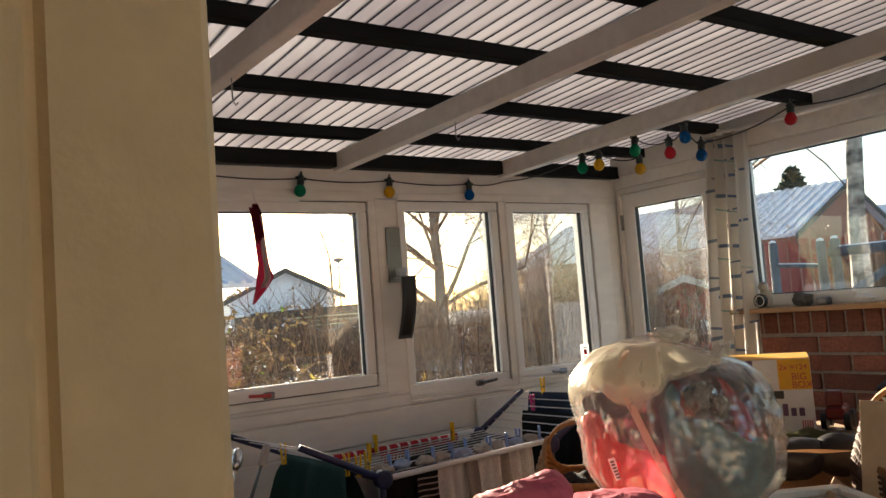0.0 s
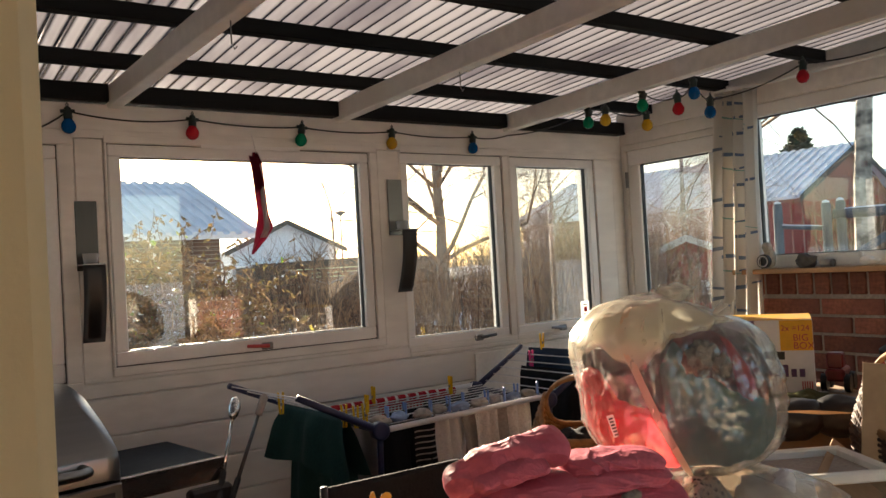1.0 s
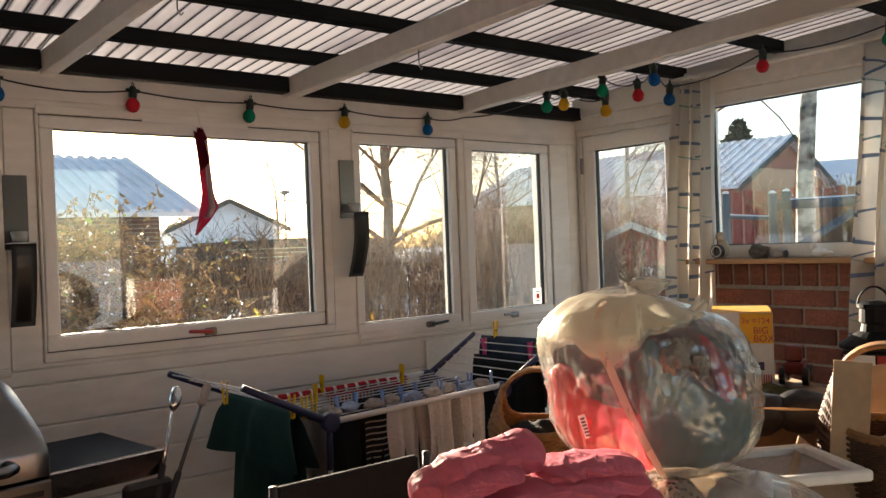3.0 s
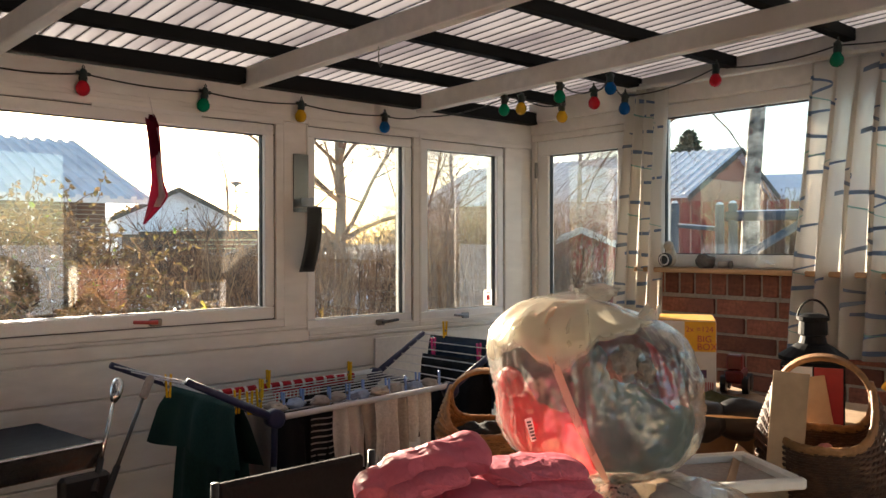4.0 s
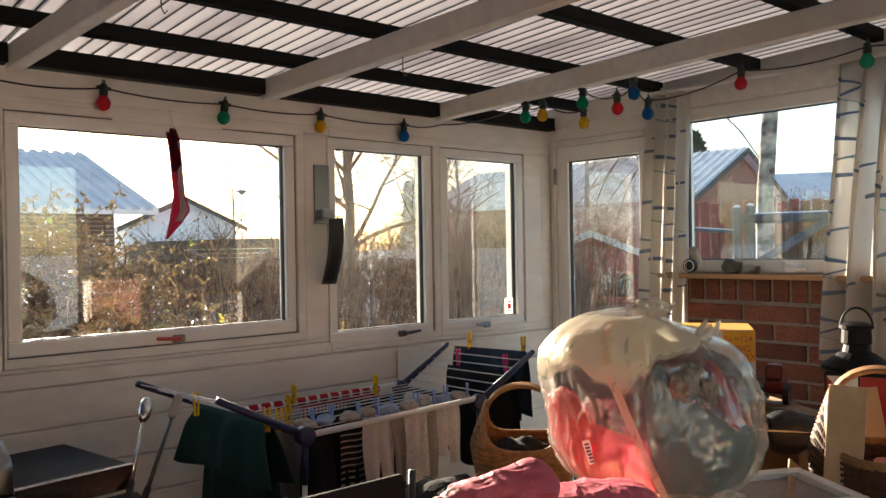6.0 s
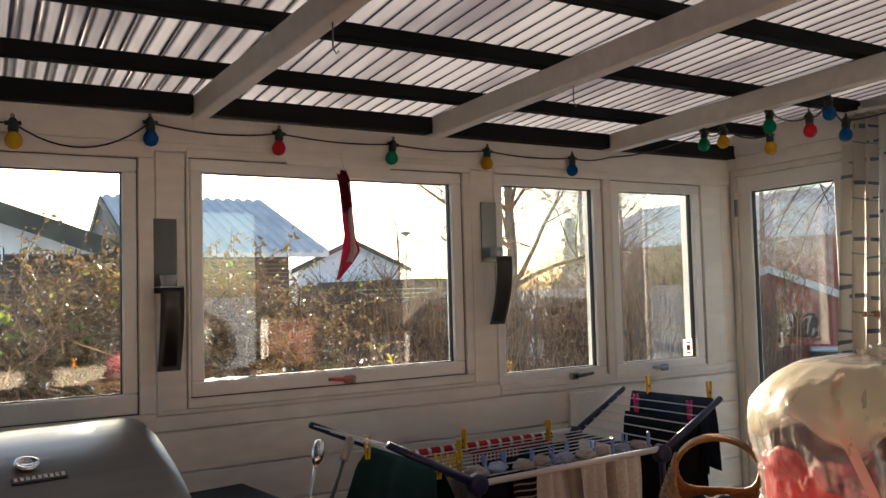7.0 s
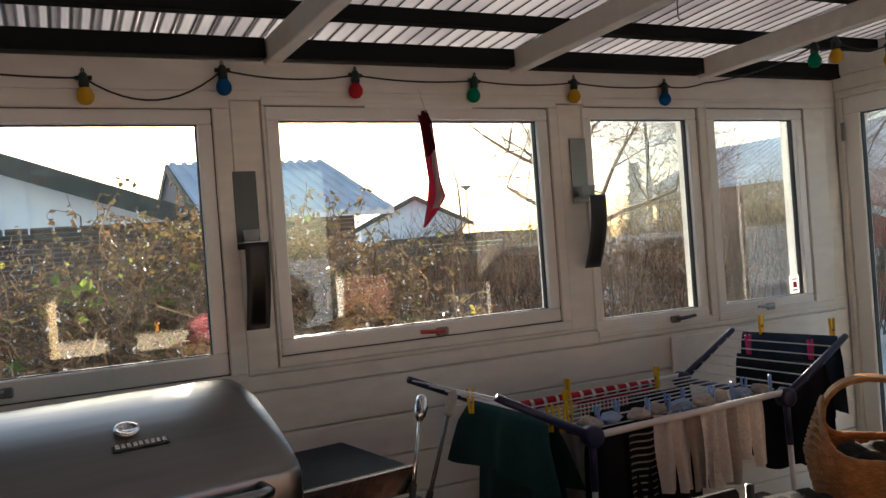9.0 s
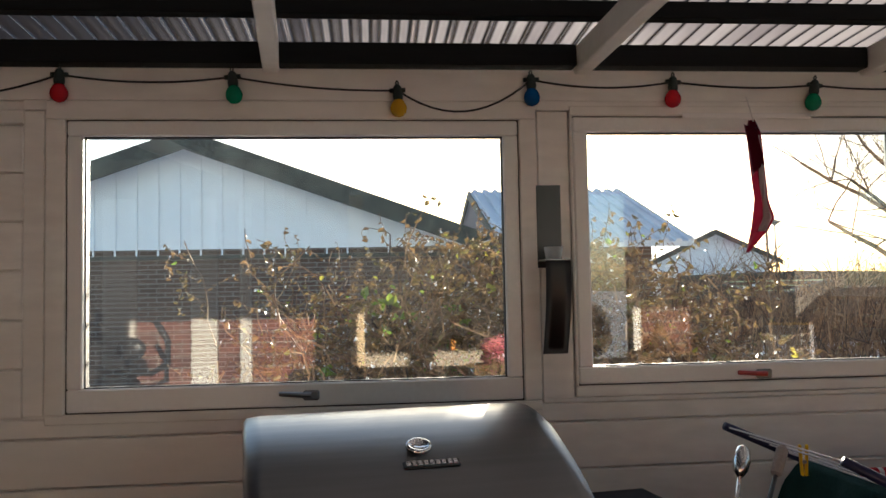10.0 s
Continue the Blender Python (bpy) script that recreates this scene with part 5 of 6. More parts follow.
# pink padded jackets
PINK = cloth_mat("pink_padded_nylon", (0.60, 0.14, 0.19), 0.5, 0.12, 160, 0.12, second=(0.52, 0.11, 0.16))
FUR = cloth_mat("grey_brown_fur", (0.28, 0.23, 0.19), 1.0, 0.4, 60, 1.0)
PALE_PINK = cloth_mat("pale_pink_nylon", (0.55, 0.24, 0.24), 0.6, 0.12, 60, 0.15)


def soft_roll(name, mat, p0, p1, r, flat, seed, parent, bulge=0.25, bow=0.0, label=""):
    """A padded sleeve or folded edge: a thick bent roll with seams, cross creases and rounded ends."""
    p0, p1 = Vector(p0), Vector(p1)
    d = (p1 - p0).normalized()
    side = d.cross(Vector((0, 0, 1))).normalized()
    up = side.cross(d)

    def fn(u, v):
        t, a = v, u * math.tau
        end = max(0.0, 1 - abs(2 * t - 1) ** 9) ** 0.5
        c = p0.lerp(p1, t) + up * (bow * math.sin(math.pi * t))
        seam = abs(math.sin(t * 3.5 * math.pi + seed + 0.25 * math.cos(a)))
        pad = 1 + bulge * 0.30 * seam ** 0.45 - 0.10 * bulge
        ca, sa = math.cos(a), math.sin(a)
        ridge = (1 - abs(wobble(t * 3.2 + seed, ca * 1.1, sa * 1.1 + 3 * t, 1.0))) ** 6
        fine = (1 - abs(wobble(t * 13, ca * 2.0 + seed, sa * 2.0 + 4 * t, 1.0))) ** 5
        pucker = (1 - seam) ** 2 * wobble(a * 7, seed, t * 2, 1.0)
        crease = 0.12 * ridge + 0.035 * fine + 0.06 * pucker + 0.16 * wobble(t * 3, ca + seed, sa, 1.2) - 0.06
        rr = r * end * pad * (1 + crease)
        return c + side * (rr * flat * math.cos(a)) + up * (rr * math.sin(a))
    return part(name, surface(bmesh.new(), fn, 120, 200, close_u=True), mat, parent, label, smooth=True)


jk = thing("jacket", "pink padded winter jacket folded on a cardboard box", "jacket")
soft_roll("body", PINK, (0.872, 1.500, 1.094), (1.172, 1.402, 1.096), 0.018, 3.9, 1, jk, 0.35, 0.003)
soft_roll("front_panel", PINK, (0.858, 1.507, 1.120), (1.160, 1.412, 1.120), 0.018, 3.4, 7, jk, 0.35, 0.005)
soft_roll("hem", PINK, (1.005, 1.470, 1.142), (1.155, 1.418, 1.139), 0.016, 3.0, 2, jk, 0.35, 0.003)
soft_roll("sleeve", PINK, (0.846, 1.532, 1.130), (1.018, 1.466, 1.180), 0.027, 1.5, 4, jk, 0.3, 0.006)
soft_roll("hood", PINK, (0.862, 1.490, 1.140), (0.965, 1.450, 1.160), 0.014, 2.3, 9, jk, 0.3, 0.003)
part("lining", sweep(bmesh.new(), [(1.03 + 0.012 * i, 1.375 + 0.003 * i, 1.098 + 0.012 * math.sin(i * 0.8)) for i in range(7)], [0.003, 0.008, 0.010, 0.011, 0.010, 0.008, 0.003], 8), FUR, jk, "grey fleece lining at the opening", smooth=True)
part("zip", sweep(bmesh.new(), [(0.90 + 0.020 * i, 1.445 - 0.010 * i + 0.004 * math.sin(i * 1.3), 1.098 + 0.006 * math.sin(i * 0.9)) for i in range(8)], 0.0022, 6), GREY_CLOTH, jk, "grey zip")
jk2 = thing("jacket", "pale pink jacket folded under the padded jacket", "jacket")
soft_roll("body", PALE_PINK, (0.862, 1.525, 1.066), (1.185, 1.405, 1.066), 0.030, 3.2, 3, jk2, 0.3, 0.004)
soft_roll("sleeve", PALE_PINK, (0.90, 1.465, 1.072), (1.125, 1.375, 1.072), 0.026, 1.6, 5, jk2, 0.4, 0.0)

# plastic bag full of clothes
BAGPLASTIC = sheer("clear_crumpled_film", (0.94, 0.93, 0.89), clear=0.75, through_light=0.6, gloss=0.5, rough=0.14)
n = BAGPLASTIC.node_tree.nodes
cr = n.new("ShaderNodeTexNoise")
mpb = n.new("ShaderNodeMapping")
mpb.inputs["Scale"].default_value, mpb.inputs["Rotation"].default_value = (4.0, 4.0, 0.8), (0.35, 0.45, 0.3)
BAGPLASTIC.node_tree.links.new(n["Texture Coordinate"].outputs["Object"], mpb.inputs[0])
BAGPLASTIC.node_tree.links.new(mpb.outputs[0], cr.inputs["Vector"])
cr.inputs["Scale"].default_value, cr.inputs["Detail"].default_value, cr.inputs["Distortion"].default_value = 9, 6, 1.2
bp = n.new("ShaderNodeBump")
bp.inputs["Strength"].default_value, bp.inputs["Distance"].default_value = 0.5, 0.02
BAGPLASTIC.node_tree.links.new(cr.outputs["Fac"], bp.inputs["Height"])
for q in n:
    if q.bl_idname in ("ShaderNodeBsdfGlossy", "ShaderNodeBsdfDiffuse"):
        BAGPLASTIC.node_tree.links.new(bp.outputs[0], q.inputs["Normal"])
CREAM_FILM = sheer("cream_film", (0.96, 0.93, 0.84), clear=0.30, through_light=0.70, gloss=0.2, rough=0.25)
CORAL = sheer("coral_red_nylon", (0.98, 0.13, 0.16), clear=0.0, through_light=0.6, gloss=0.05, rough=0.5, stain=(0.75, 0.05, 0.07), patch=9)
CHARCOAL = cloth_mat("charcoal_nylon", (0.075, 0.072, 0.08), 0.5, second=(0.11, 0.085, 0.085))
MAROON = cloth_mat("muted_red_nylon", (0.26, 0.06, 0.06), 0.5, second=(0.20, 0.05, 0.06))
TEAL = cloth_mat("dusty_green_nylon", (0.16, 0.30, 0.29), 0.45, second=(0.10, 0.19, 0.20))


def lump(bm, c, s, seed, amp=0.15, f=2.2, turn=0.0, sub=4):
    vs = bmesh.ops.create_icosphere(bm, subdivisions=sub, radius=1)["verts"]
    rot = Matrix.Rotation(turn, 3, "Z")
    for v in vs:
        k = 1 + amp * wobble(v.co.x + seed, v.co.y, v.co.z, f) + amp * 0.4 * wobble(v.co.x, v.co.y + seed, v.co.z, f * 3)
        v.co = rot @ Vector((v.co.x * s[0] * k, v.co.y * s[1] * k, v.co.z * s[2] * k)) + Vector(c)
    return bm


BC = Vector((1.375, 1.560, 1.215))
right, ahead = Vector((0.607, -0.795, 0)), Vector((0.795, 0.607, 0))


def bag_at(r, a, z):
    return BC + right * r + ahead * a + Vector((0, 0, z))


ang = math.atan2(right.y, right.x)
bag = thing("plastic_bag", "clear plastic bag stuffed with folded winter clothes", "bag")


def bag_shape(u, v, fine=False):
    a, t = u * math.tau, v
    prof = max(0.02, 1 - abs(2 * t - 1) ** 3.4) ** (1 / 2.3)
    z = -0.162 + 0.322 * t
    cx, cy = math.cos(a), math.sin(a)
    k = 1 + 0.06 * wobble(cx * 1.3, cy * 1.3, t * 2.5, 1.3) + 0.012 * math.sin(a * 17 + 6 * t) * (0.2 + abs(t - 0.5))
    if fine:
        k += 0.034 * (1 - abs(wobble(cx * 2.2 + 3, cy * 2.2, t * 3.5))) ** 7 + 0.026 * (1 - abs(wobble(cx * 5, cy * 5 + 2, t * 2.2))) ** 9 + 0.016 * (1 - abs(wobble(cx * 12, cy * 12, t * 4 + 1 + cx * 2))) ** 7 + 0.010 * (1 - abs(wobble(cx * 20, cy * 20, t * 16 + 1))) ** 6 - 0.026
    z -= 0.03 * max(0, cx) * max(0, t - 0.55) / 0.45
    k *= 1.0 - 0.16 * max(0, t - 0.5) ** 1.2 * (1.4 if cx > 0 else 0.4)
    return bag_at(0.180 * prof * cx * k - 0.030 * (t - 0.5) + 0.003, 0.160 * prof * cy * k, z)


film = part("film", surface(bmesh.new(), lambda u, v: bag_shape(u, v, True), 260, 150, close_u=True), BAGPLASTIC, bag, "clear wrinkled plastic film", smooth=True)


def ruffle(bm, base, r0, r1, h, seed, lean=(0, 0)):
    """A gathered, flared bag mouth with folds."""
    def fn(u, v):
        a = u * math.tau
        f = 1 + 0.20 * v * math.sin(a * 5 + seed) + 0.12 * v * math.sin(a * 9 + seed * 2)
        rr = (r0 + (r1 - r0) * v) * f
        zz = h * v * (1 + 0.25 * math.sin(a * 2 + seed) + 0.12 * math.sin(a * 7 + seed))
        return base + right * (rr * math.cos(a) + lean[0] * v) + ahead * (rr * math.sin(a) + lean[1] * v) + Vector((0, 0, zz))
    return surface(bm, fn, 72, 10, close_u=True)


bm = bmesh.new()
lump(bm, bag_at(0.006, 0.0, 0.158), (0.036, 0.03, 0.016), 3, 0.3, 2.5)
ruffle(bm, bag_at(-0.004, 0.0, 0.145), 0.028, 0.034, 0.016, 1.3, (0.006, 0))
ruffle(bm, bag_at(0.085, -0.05, 0.118), 0.020, 0.010, 0.020, 2.1, (0.012, -0.005))
part("knot", bm, sheer("milky_film", (0.86, 0.83, 0.76), clear=0.35, through_light=0.55, gloss=0.15, rough=0.2), bag, "twisted top of the bag", smooth=True)


def ease(knots, x):
    """A soft curve through (x, y) knots."""
    if x <= knots[0][0]:
        return knots[0][1]
    for (a, p), (b, q) in zip(knots, knots[1:]):
        if x <= b:
            f = (x - a) / (b - a)
            return p + (q - p) * f * f * (3 - 2 * f)
    return knots[-1][1]


def on_bag(name, mat, x0, x1, lower, upper, scale, label, seed, fold=0.02, back=False, nu=96, nv=60):
    """A garment pressed against the film: between two soft curves over the bag's breadth (-1 to 1), its edges tucked in."""
    def fn(u, v):
        if back:
            uu = x0 + (x1 - x0) * u
            x = math.cos(uu * math.tau)
        else:
            ua, ub = 1 - math.acos(x0) / math.tau, 1 - math.acos(x1) / math.tau
            uu = ua + (ub - ua) * u
            x = -math.cos((uu - 0.5) * math.tau)
        lo, hi = ease(lower, x), ease(upper, x)
        p = bag_shape(uu, lo + (hi - lo) * v)
        d = p - BC
        edge = max(abs(2 * u - 1) ** 14, abs(2 * v - 1) ** 14)
        crease = fold * wobble(p.x + seed, p.y, p.z * 0.7, 13) + fold * 0.9 * (1 - abs(wobble(p.x, p.y + seed, p.z, 17))) ** 5 + 0.35 * fold * (1 - abs(wobble(p.x + 2, p.y, p.z + seed, 42))) ** 4
        return BC + d * (scale - 0.02 - 0.06 * edge + crease)
    bm = surface(bmesh.new(), fn, nu, nv)
    bmesh.ops.solidify(bm, geom=bm.faces[:], thickness=0.003)
    return part(name, bm, mat, bag, label, smooth=True)


FLAT_LOW = ((-1, 0.06), (1, 0.06))
on_bag("red_garment", CORAL, -1.0, -0.08, FLAT_LOW, ((-1, 0.56), (-0.86, 0.63), (-0.74, 0.62), (-0.56, 0.45), (-0.3, 0.42), (-0.08, 0.40)), 0.990, "coral red nylon garment", 1, 0.014)
on_bag("dark_garment", CHARCOAL, -0.98, 0.12, ((-1, 0.50), (-0.6, 0.40), (-0.1, 0.34), (0.12, 0.2)), ((-1, 0.74), (-0.4, 0.78), (0.12, 0.86)), 0.925, "charcoal quilted garment", 2, 0.03)
on_bag("green_garment", TEAL, -0.12, 0.97, FLAT_LOW, ((-0.12, 0.66), (0.1, 0.80), (0.3, 0.62), (0.6, 0.50), (0.97, 0.42)), 0.966, "dusty green padded garment", 3, 0.026)
on_bag("maroon_garment", MAROON, 0.05, 0.92, ((0.05, 0.60), (0.5, 0.44), (0.92, 0.34)), ((0.05, 0.90), (0.5, 0.92), (0.92, 0.72)), 0.925, "muted red garment behind the fur collar", 6, 0.03)
on_bag("red_edge", CORAL, 0.60, 0.74, ((0.6, 0.46), (0.74, 0.34)), ((0.6, 0.83), (0.74, 0.66)), 0.985, "coral red lining", 5, 0.012, nu=20, nv=50)
CREAM_LOW = ((-1.0, 0.62), (-0.86, 0.70), (-0.66, 0.745), (-0.45, 0.67), (-0.27, 0.625), (-0.08, 0.72), (0.10, 0.80), (0.42, 0.845), (0.7, 0.90), (1.0, 0.92))
on_bag("cream_lining", CREAM_FILM, 0.30, 0.97, CREAM_LOW, ((-1, 0.985), (1, 0.985)), 1.030, "cream plastic lining catching the sun", 4, 0.012, True, 150, 50)
on_bag("inner_clothes", CHARCOAL, 0.70, 1.22, ((-1, 0.03), (1, 0.03)), ((-1, 0.93), (1, 0.93)), 0.85, "dark folded clothes in the middle", 8, 0.05, True)
bm = bmesh.new()
lump(bm, bag_at(0.050, -0.138, 0.055), (0.036, 0.018, 0.030), 12, 0.4, 2.4)
lump(bm, bag_at(0.078, -0.130, 0.040), (0.018, 0.014, 0.022), 13, 0.4, 2.4)
part("fur_collar", bm, FUR, bag, "grey fur collar", smooth=True)
TAPE_BAND = sheer("peach_tape", (0.80, 0.62, 0.48), clear=0.15, through_light=0.4, gloss=0.2, rough=0.3)
bm = bmesh.new()
surface(bm, lambda u, v: BC + (bag_shape(0.678 + 0.0125 * (u - 0.5) + 0.082 * (1 - v) ** 1.15, 0.03 + 0.90 * v) - BC) * (1.016 + 0.012 * wobble(u * 2, v * 14, 0.3)), 4, 60)
part("tape_band", bm, TAPE_BAND, bag, "peach coloured tape band", smooth=True)
tg = part("brand_tag", B(-0.006, -0.001, -0.019, 0.006, 0.001, 0.019), WHITE_CLOTH, bag, "small white label")
p = bag_shape(0.645, 0.32)
tg.matrix_basis = Matrix.Translation(BC + (p - BC) * 0.99) @ pose(0, 0, 0, 0, -18, math.degrees(ang) - 8)
for k in range(6):
    b2 = part("label_bar", B(-0.0035, -0.002, -0.016 + k * 0.0055, 0.0035, -0.001, -0.013 + k * 0.0055), CHARCOAL, bag)
    b2.matrix_basis = tg.matrix_basis.copy()

bg2 = thing("plastic_bag", "limp clear plastic bag with soft clothes under the big bag", "bag")
bm = bmesh.new()


def pleated(u, v):
    a = u * math.tau
    cx, cy = math.cos(a), math.sin(a)
    prof = max(0.03, 1 - abs(2 * v - 1) ** 3.0) ** 0.5
    pleat = 0.05 * abs(math.sin(a * 14 + 3 * math.sin(v * 5) + 4 * wobble(cx, cy, v, 1.5))) ** 0.5 * (0.4 + v) + 0.10 * wobble(cx * 2, cy * 2, v * 2.2, 1.5) + 0.05 * (1 - abs(wobble(cx * 6, cy * 6, v * 4))) ** 5
    rr = prof * (1 + pleat)
    return bag_at(0.090, -0.085, -0.305) + right * (0.165 * rr * cx) + ahead * (0.125 * rr * cy) + Vector((0, 0, 0.165 * v + 0.012 * wobble(cx * 3, cy * 3, v * 3)))


surface(bm, pleated, 220, 40, close_u=True)
part("film", bm, sheer("hazy_film", (0.90, 0.89, 0.83), clear=0.74, through_light=0.5, gloss=0.6, rough=0.14), bg2, smooth=True)
LEOPARD = cloth_mat("spotted_fabric", (0.40, 0.29, 0.22), 0.9, 0.1, 40)
bm = bmesh.new()
lump(bm, bag_at(0.035, -0.11, -0.215), (0.055, 0.09, 0.075), 23, 0.2, 2.2, ang)
lp2 = part("spotted_garment", bm, LEOPARD, bg2, "beige spotted fabric", smooth=True)
vor, rmp = LEOPARD.node_tree.nodes.new("ShaderNodeTexVoronoi"), LEOPARD.node_tree.nodes.new("ShaderNodeValToRGB")
vor.inputs["Scale"].default_value = 110
rmp.color_ramp.elements[0].color, rmp.color_ramp.elements[1].color = (0.08, 0.05, 0.04, 1), (0.46, 0.34, 0.27, 1)
rmp.color_ramp.elements[0].position, rmp.color_ramp.elements[1].position = 0.3, 0.42
LEOPARD.node_tree.links.new(LEOPARD.node_tree.nodes["Texture Coordinate"].outputs["Object"], vor.inputs["Vector"])
LEOPARD.node_tree.links.new(vor.outputs["Distance"], rmp.inputs[0])
LEOPARD.node_tree.links.new(rmp.outputs[0], LEOPARD.node_tree.nodes["Principled BSDF"].inputs["Base Color"])
# white lump added to brighten the lower bag where its film looks lit
bm = bmesh.new()
lump(bm, bag_at(0.15, -0.09, -0.215), (0.075, 0.08, 0.07), 25, 0.3, 2.2, ang)
part("brightening_lump", bm, WHITE_CLOTH, bg2, smooth=True)
bm = bmesh.new()
lump(bm, bag_at(-0.06, -0.06, -0.25), (0.08, 0.09, 0.06), 27, 0.3, 2.2, ang)
part("grey_garment", bm, GREY_CLOTH, bg2, smooth=True)

# little orange stick ornament
ob = thing("stick_ornament", "small orange plastic rabbit shape on a stick", "ornament", (0.702, 1.465, 0.002))
ORANGE = material("orange_plastic", (0.85, 0.32, 0.02), 0.4, vary=0.05)
bm = bmesh.new()
lump(bm, (0, 0, 1.125), (0.013, 0.010, 0.016), 1, 0.05)
lump(bm, (0.001, 0, 1.150), (0.009, 0.008, 0.009), 2, 0.05)
lump(bm, (-0.008, 0, 1.161), (0.005, 0.003, 0.009), 3, 0.05, turn=0.4)
lump(bm, (0.011, 0, 1.159), (0.008, 0.003, 0.006), 4, 0.05)
lump(bm, (0.016, 0, 1.118), (0.007, 0.003, 0.004), 5, 0.05)
part("figure", bm, ORANGE, ob, smooth=True)
part("stick", sweep(bmesh.new(), [(0.0, 0, 0.80), (0, 0, 1.115)], 0.0018, 6), CARD, ob)
part("foot", B(-0.04, -0.04, 0.754, 0.04, 0.04, 0.80, bevel=0.005), CARD, ob)


# wicker baskets
# darker wicker copy with the shade on the right basket's body in its colour
SHADED_WICKER = material("shaded_wicker", (0.085, 0.038, 0.018), 0.65, vary=0.35, grain=60, bump=0.2, second=(0.05, 0.022, 0.012), patch=9)
def basket(label, at, turn, r, h, flare, handle_h, dark=None):
    body = dark or WICKER
    b = thing("wicker_basket", label, "basket", at, turn)
    rows, posts = int(h / 0.0052), 34
    rise_b = 0.66 * handle_h

    def at(a, f, out=0.0):
        """A place on the wall: angle, share of its height."""
        top = h + rise_b * abs(math.cos(a)) ** 4
        rr = r * (1 - flare + flare * math.sin(f * 1.75) ** 0.8 / math.sin(1.57)) if f > 0 else r * (1 - flare)
        lean_in = 1 - 0.62 * max(0, f * top - h) / max(rise_b, 0.001) * 0.5
        return Vector(((rr * lean_in + out) * math.cos(a) * 1.15, (rr + out) * math.sin(a), 0.006 + f * top))
    for k in range(rows):
        f = k / rows
        pts = [at(j * math.tau / (posts * 2), f, 0.0028 * (1 if (j + k) % 2 else -1)) for j in range(posts * 2)]
        part("weave", sweep(bmesh.new(), pts, 0.0036, 5, closed=True), body, b, smooth=True)
    part("base", lathe(bmesh.new(), [(r * (1 - flare) * 1.05, 0.0), (r * (1 - flare) * 1.05, 0.008)], 24), body, b)
    for j in range(3):
        rim = [at(a, 1.0 + 0.02 * math.sin(a * 12 + j * 2.1)) for a in [i * math.tau / 72 for i in range(72)]]
        part("rim", sweep(bmesh.new(), rim, 0.006, 6, closed=True), WICKER, b, smooth=True)
    foot = at(0, 1.0)
    for j in range(6):
        off = (j - 2.5) * 0.0085
        arc = [Vector((foot.x * math.cos(a), off + 0.002 * math.sin(a * 20 + j * 3), foot.z - 0.03 + (h + handle_h - foot.z + 0.03) * math.sin(a))) for a in [i * math.pi / 36 for i in range(37)]]
        part("handle", sweep(bmesh.new(), arc, 0.0055, 6), WICKER, b, smooth=True)
    return b


tall = thing("stool", "dark stool that carries the wicker basket", "stool", (1.72, 2.21, 0))
part("seat", B(-0.17, -0.1, 0.80, 0.17, 0.12, 0.83, bevel=0.005), TABLE, tall)
for x in (-0.15, 0.15):
    for y in (-0.08, 0.10):
        part("leg", B(x - 0.015, y - 0.015, 0, x + 0.015, y + 0.015, 0.80), TABLE, tall)
basket("brown wicker basket with an arched handle holding dark cloth", (1.74, 2.20, 0.832), -48, 0.118, 0.135, 0.25, 0.155)
dk = thing("laundry", "dark cloth lying in the wicker basket", "laundry", (1.74, 2.21, 0.915))
part("cloth", lump(bmesh.new(), (0, 0, 0.01), (0.10, 0.09, 0.05), 41, 0.35, 2.5), BLACK_CLOTH, dk, smooth=True)
bl = thing("bag", "black soft bag beside the wicker basket", "bag", (1.42, 2.15, 0))
part("body", lump(bmesh.new(), (0.02, 0.0, 0.85), (0.15, 0.12, 0.095), 45, 0.3, 2), BLACK_CLOTH, bl, smooth=True)
basket("brown wicker basket with a tall arched handle", (1.885, 1.385, 0.86), -67, 0.110, 0.20, 0.22, 0.17, SHADED_WICKER)
carton("cardboard_box", "cardboard box under the wicker basket", (1.89, 1.38, 0.757), 20, 0.26, 0.22, 0.10)
pb = thing("picture_tray", "white wooden framed tray lying on the boxes", "tray", (1.625, 1.46, 1.020), -30)
part("tray_frame", frame_ring(bmesh.new(), -0.110, -0.10, 0.110, 0.10, 0.018, -0.010, 0.010), WHITE, pb).matrix_basis = pose(0, 0, 0.012, -90, 0, 0)
part("panel", B(-0.093, -0.083, 0.002, 0.093, 0.083, 0.006), GREY_CLOTH, pb)
fp = thing("cardboard_flap", "loose bent cardboard sheet on the boxes", "cardboard", (1.76, 1.66, 1.085), -28)
bm = bmesh.new()
surface(bm, lambda u, v: Vector(((u - 0.5) * 0.36, (v - 0.5) * 0.15, 0.018 * math.sin(u * 3.1) - 0.03 * v)), 10, 4)
bmesh.ops.solidify(bm, geom=bm.faces[:], thickness=0.004)
part("sheet", bm, CARD, fp)
for k, (x, y, z, w, h, tn, tl) in enumerate(((1.77, 1.415, 0.95, 0.066, 0.26, -62, 4), (2.02, 1.44, 1.0, 0.06, 0.17, -55, -10))):
    f = thing("cardboard_flap", "upright cardboard strip catching the sun", "cardboard", (x, y, z), tn)
    part("sheet", B(-w / 2, -0.002, 0, w / 2, 0.002, h, bevel=0.001, m=Matrix.Rotation(radians(tl), 4, "Y")), CARD, f)

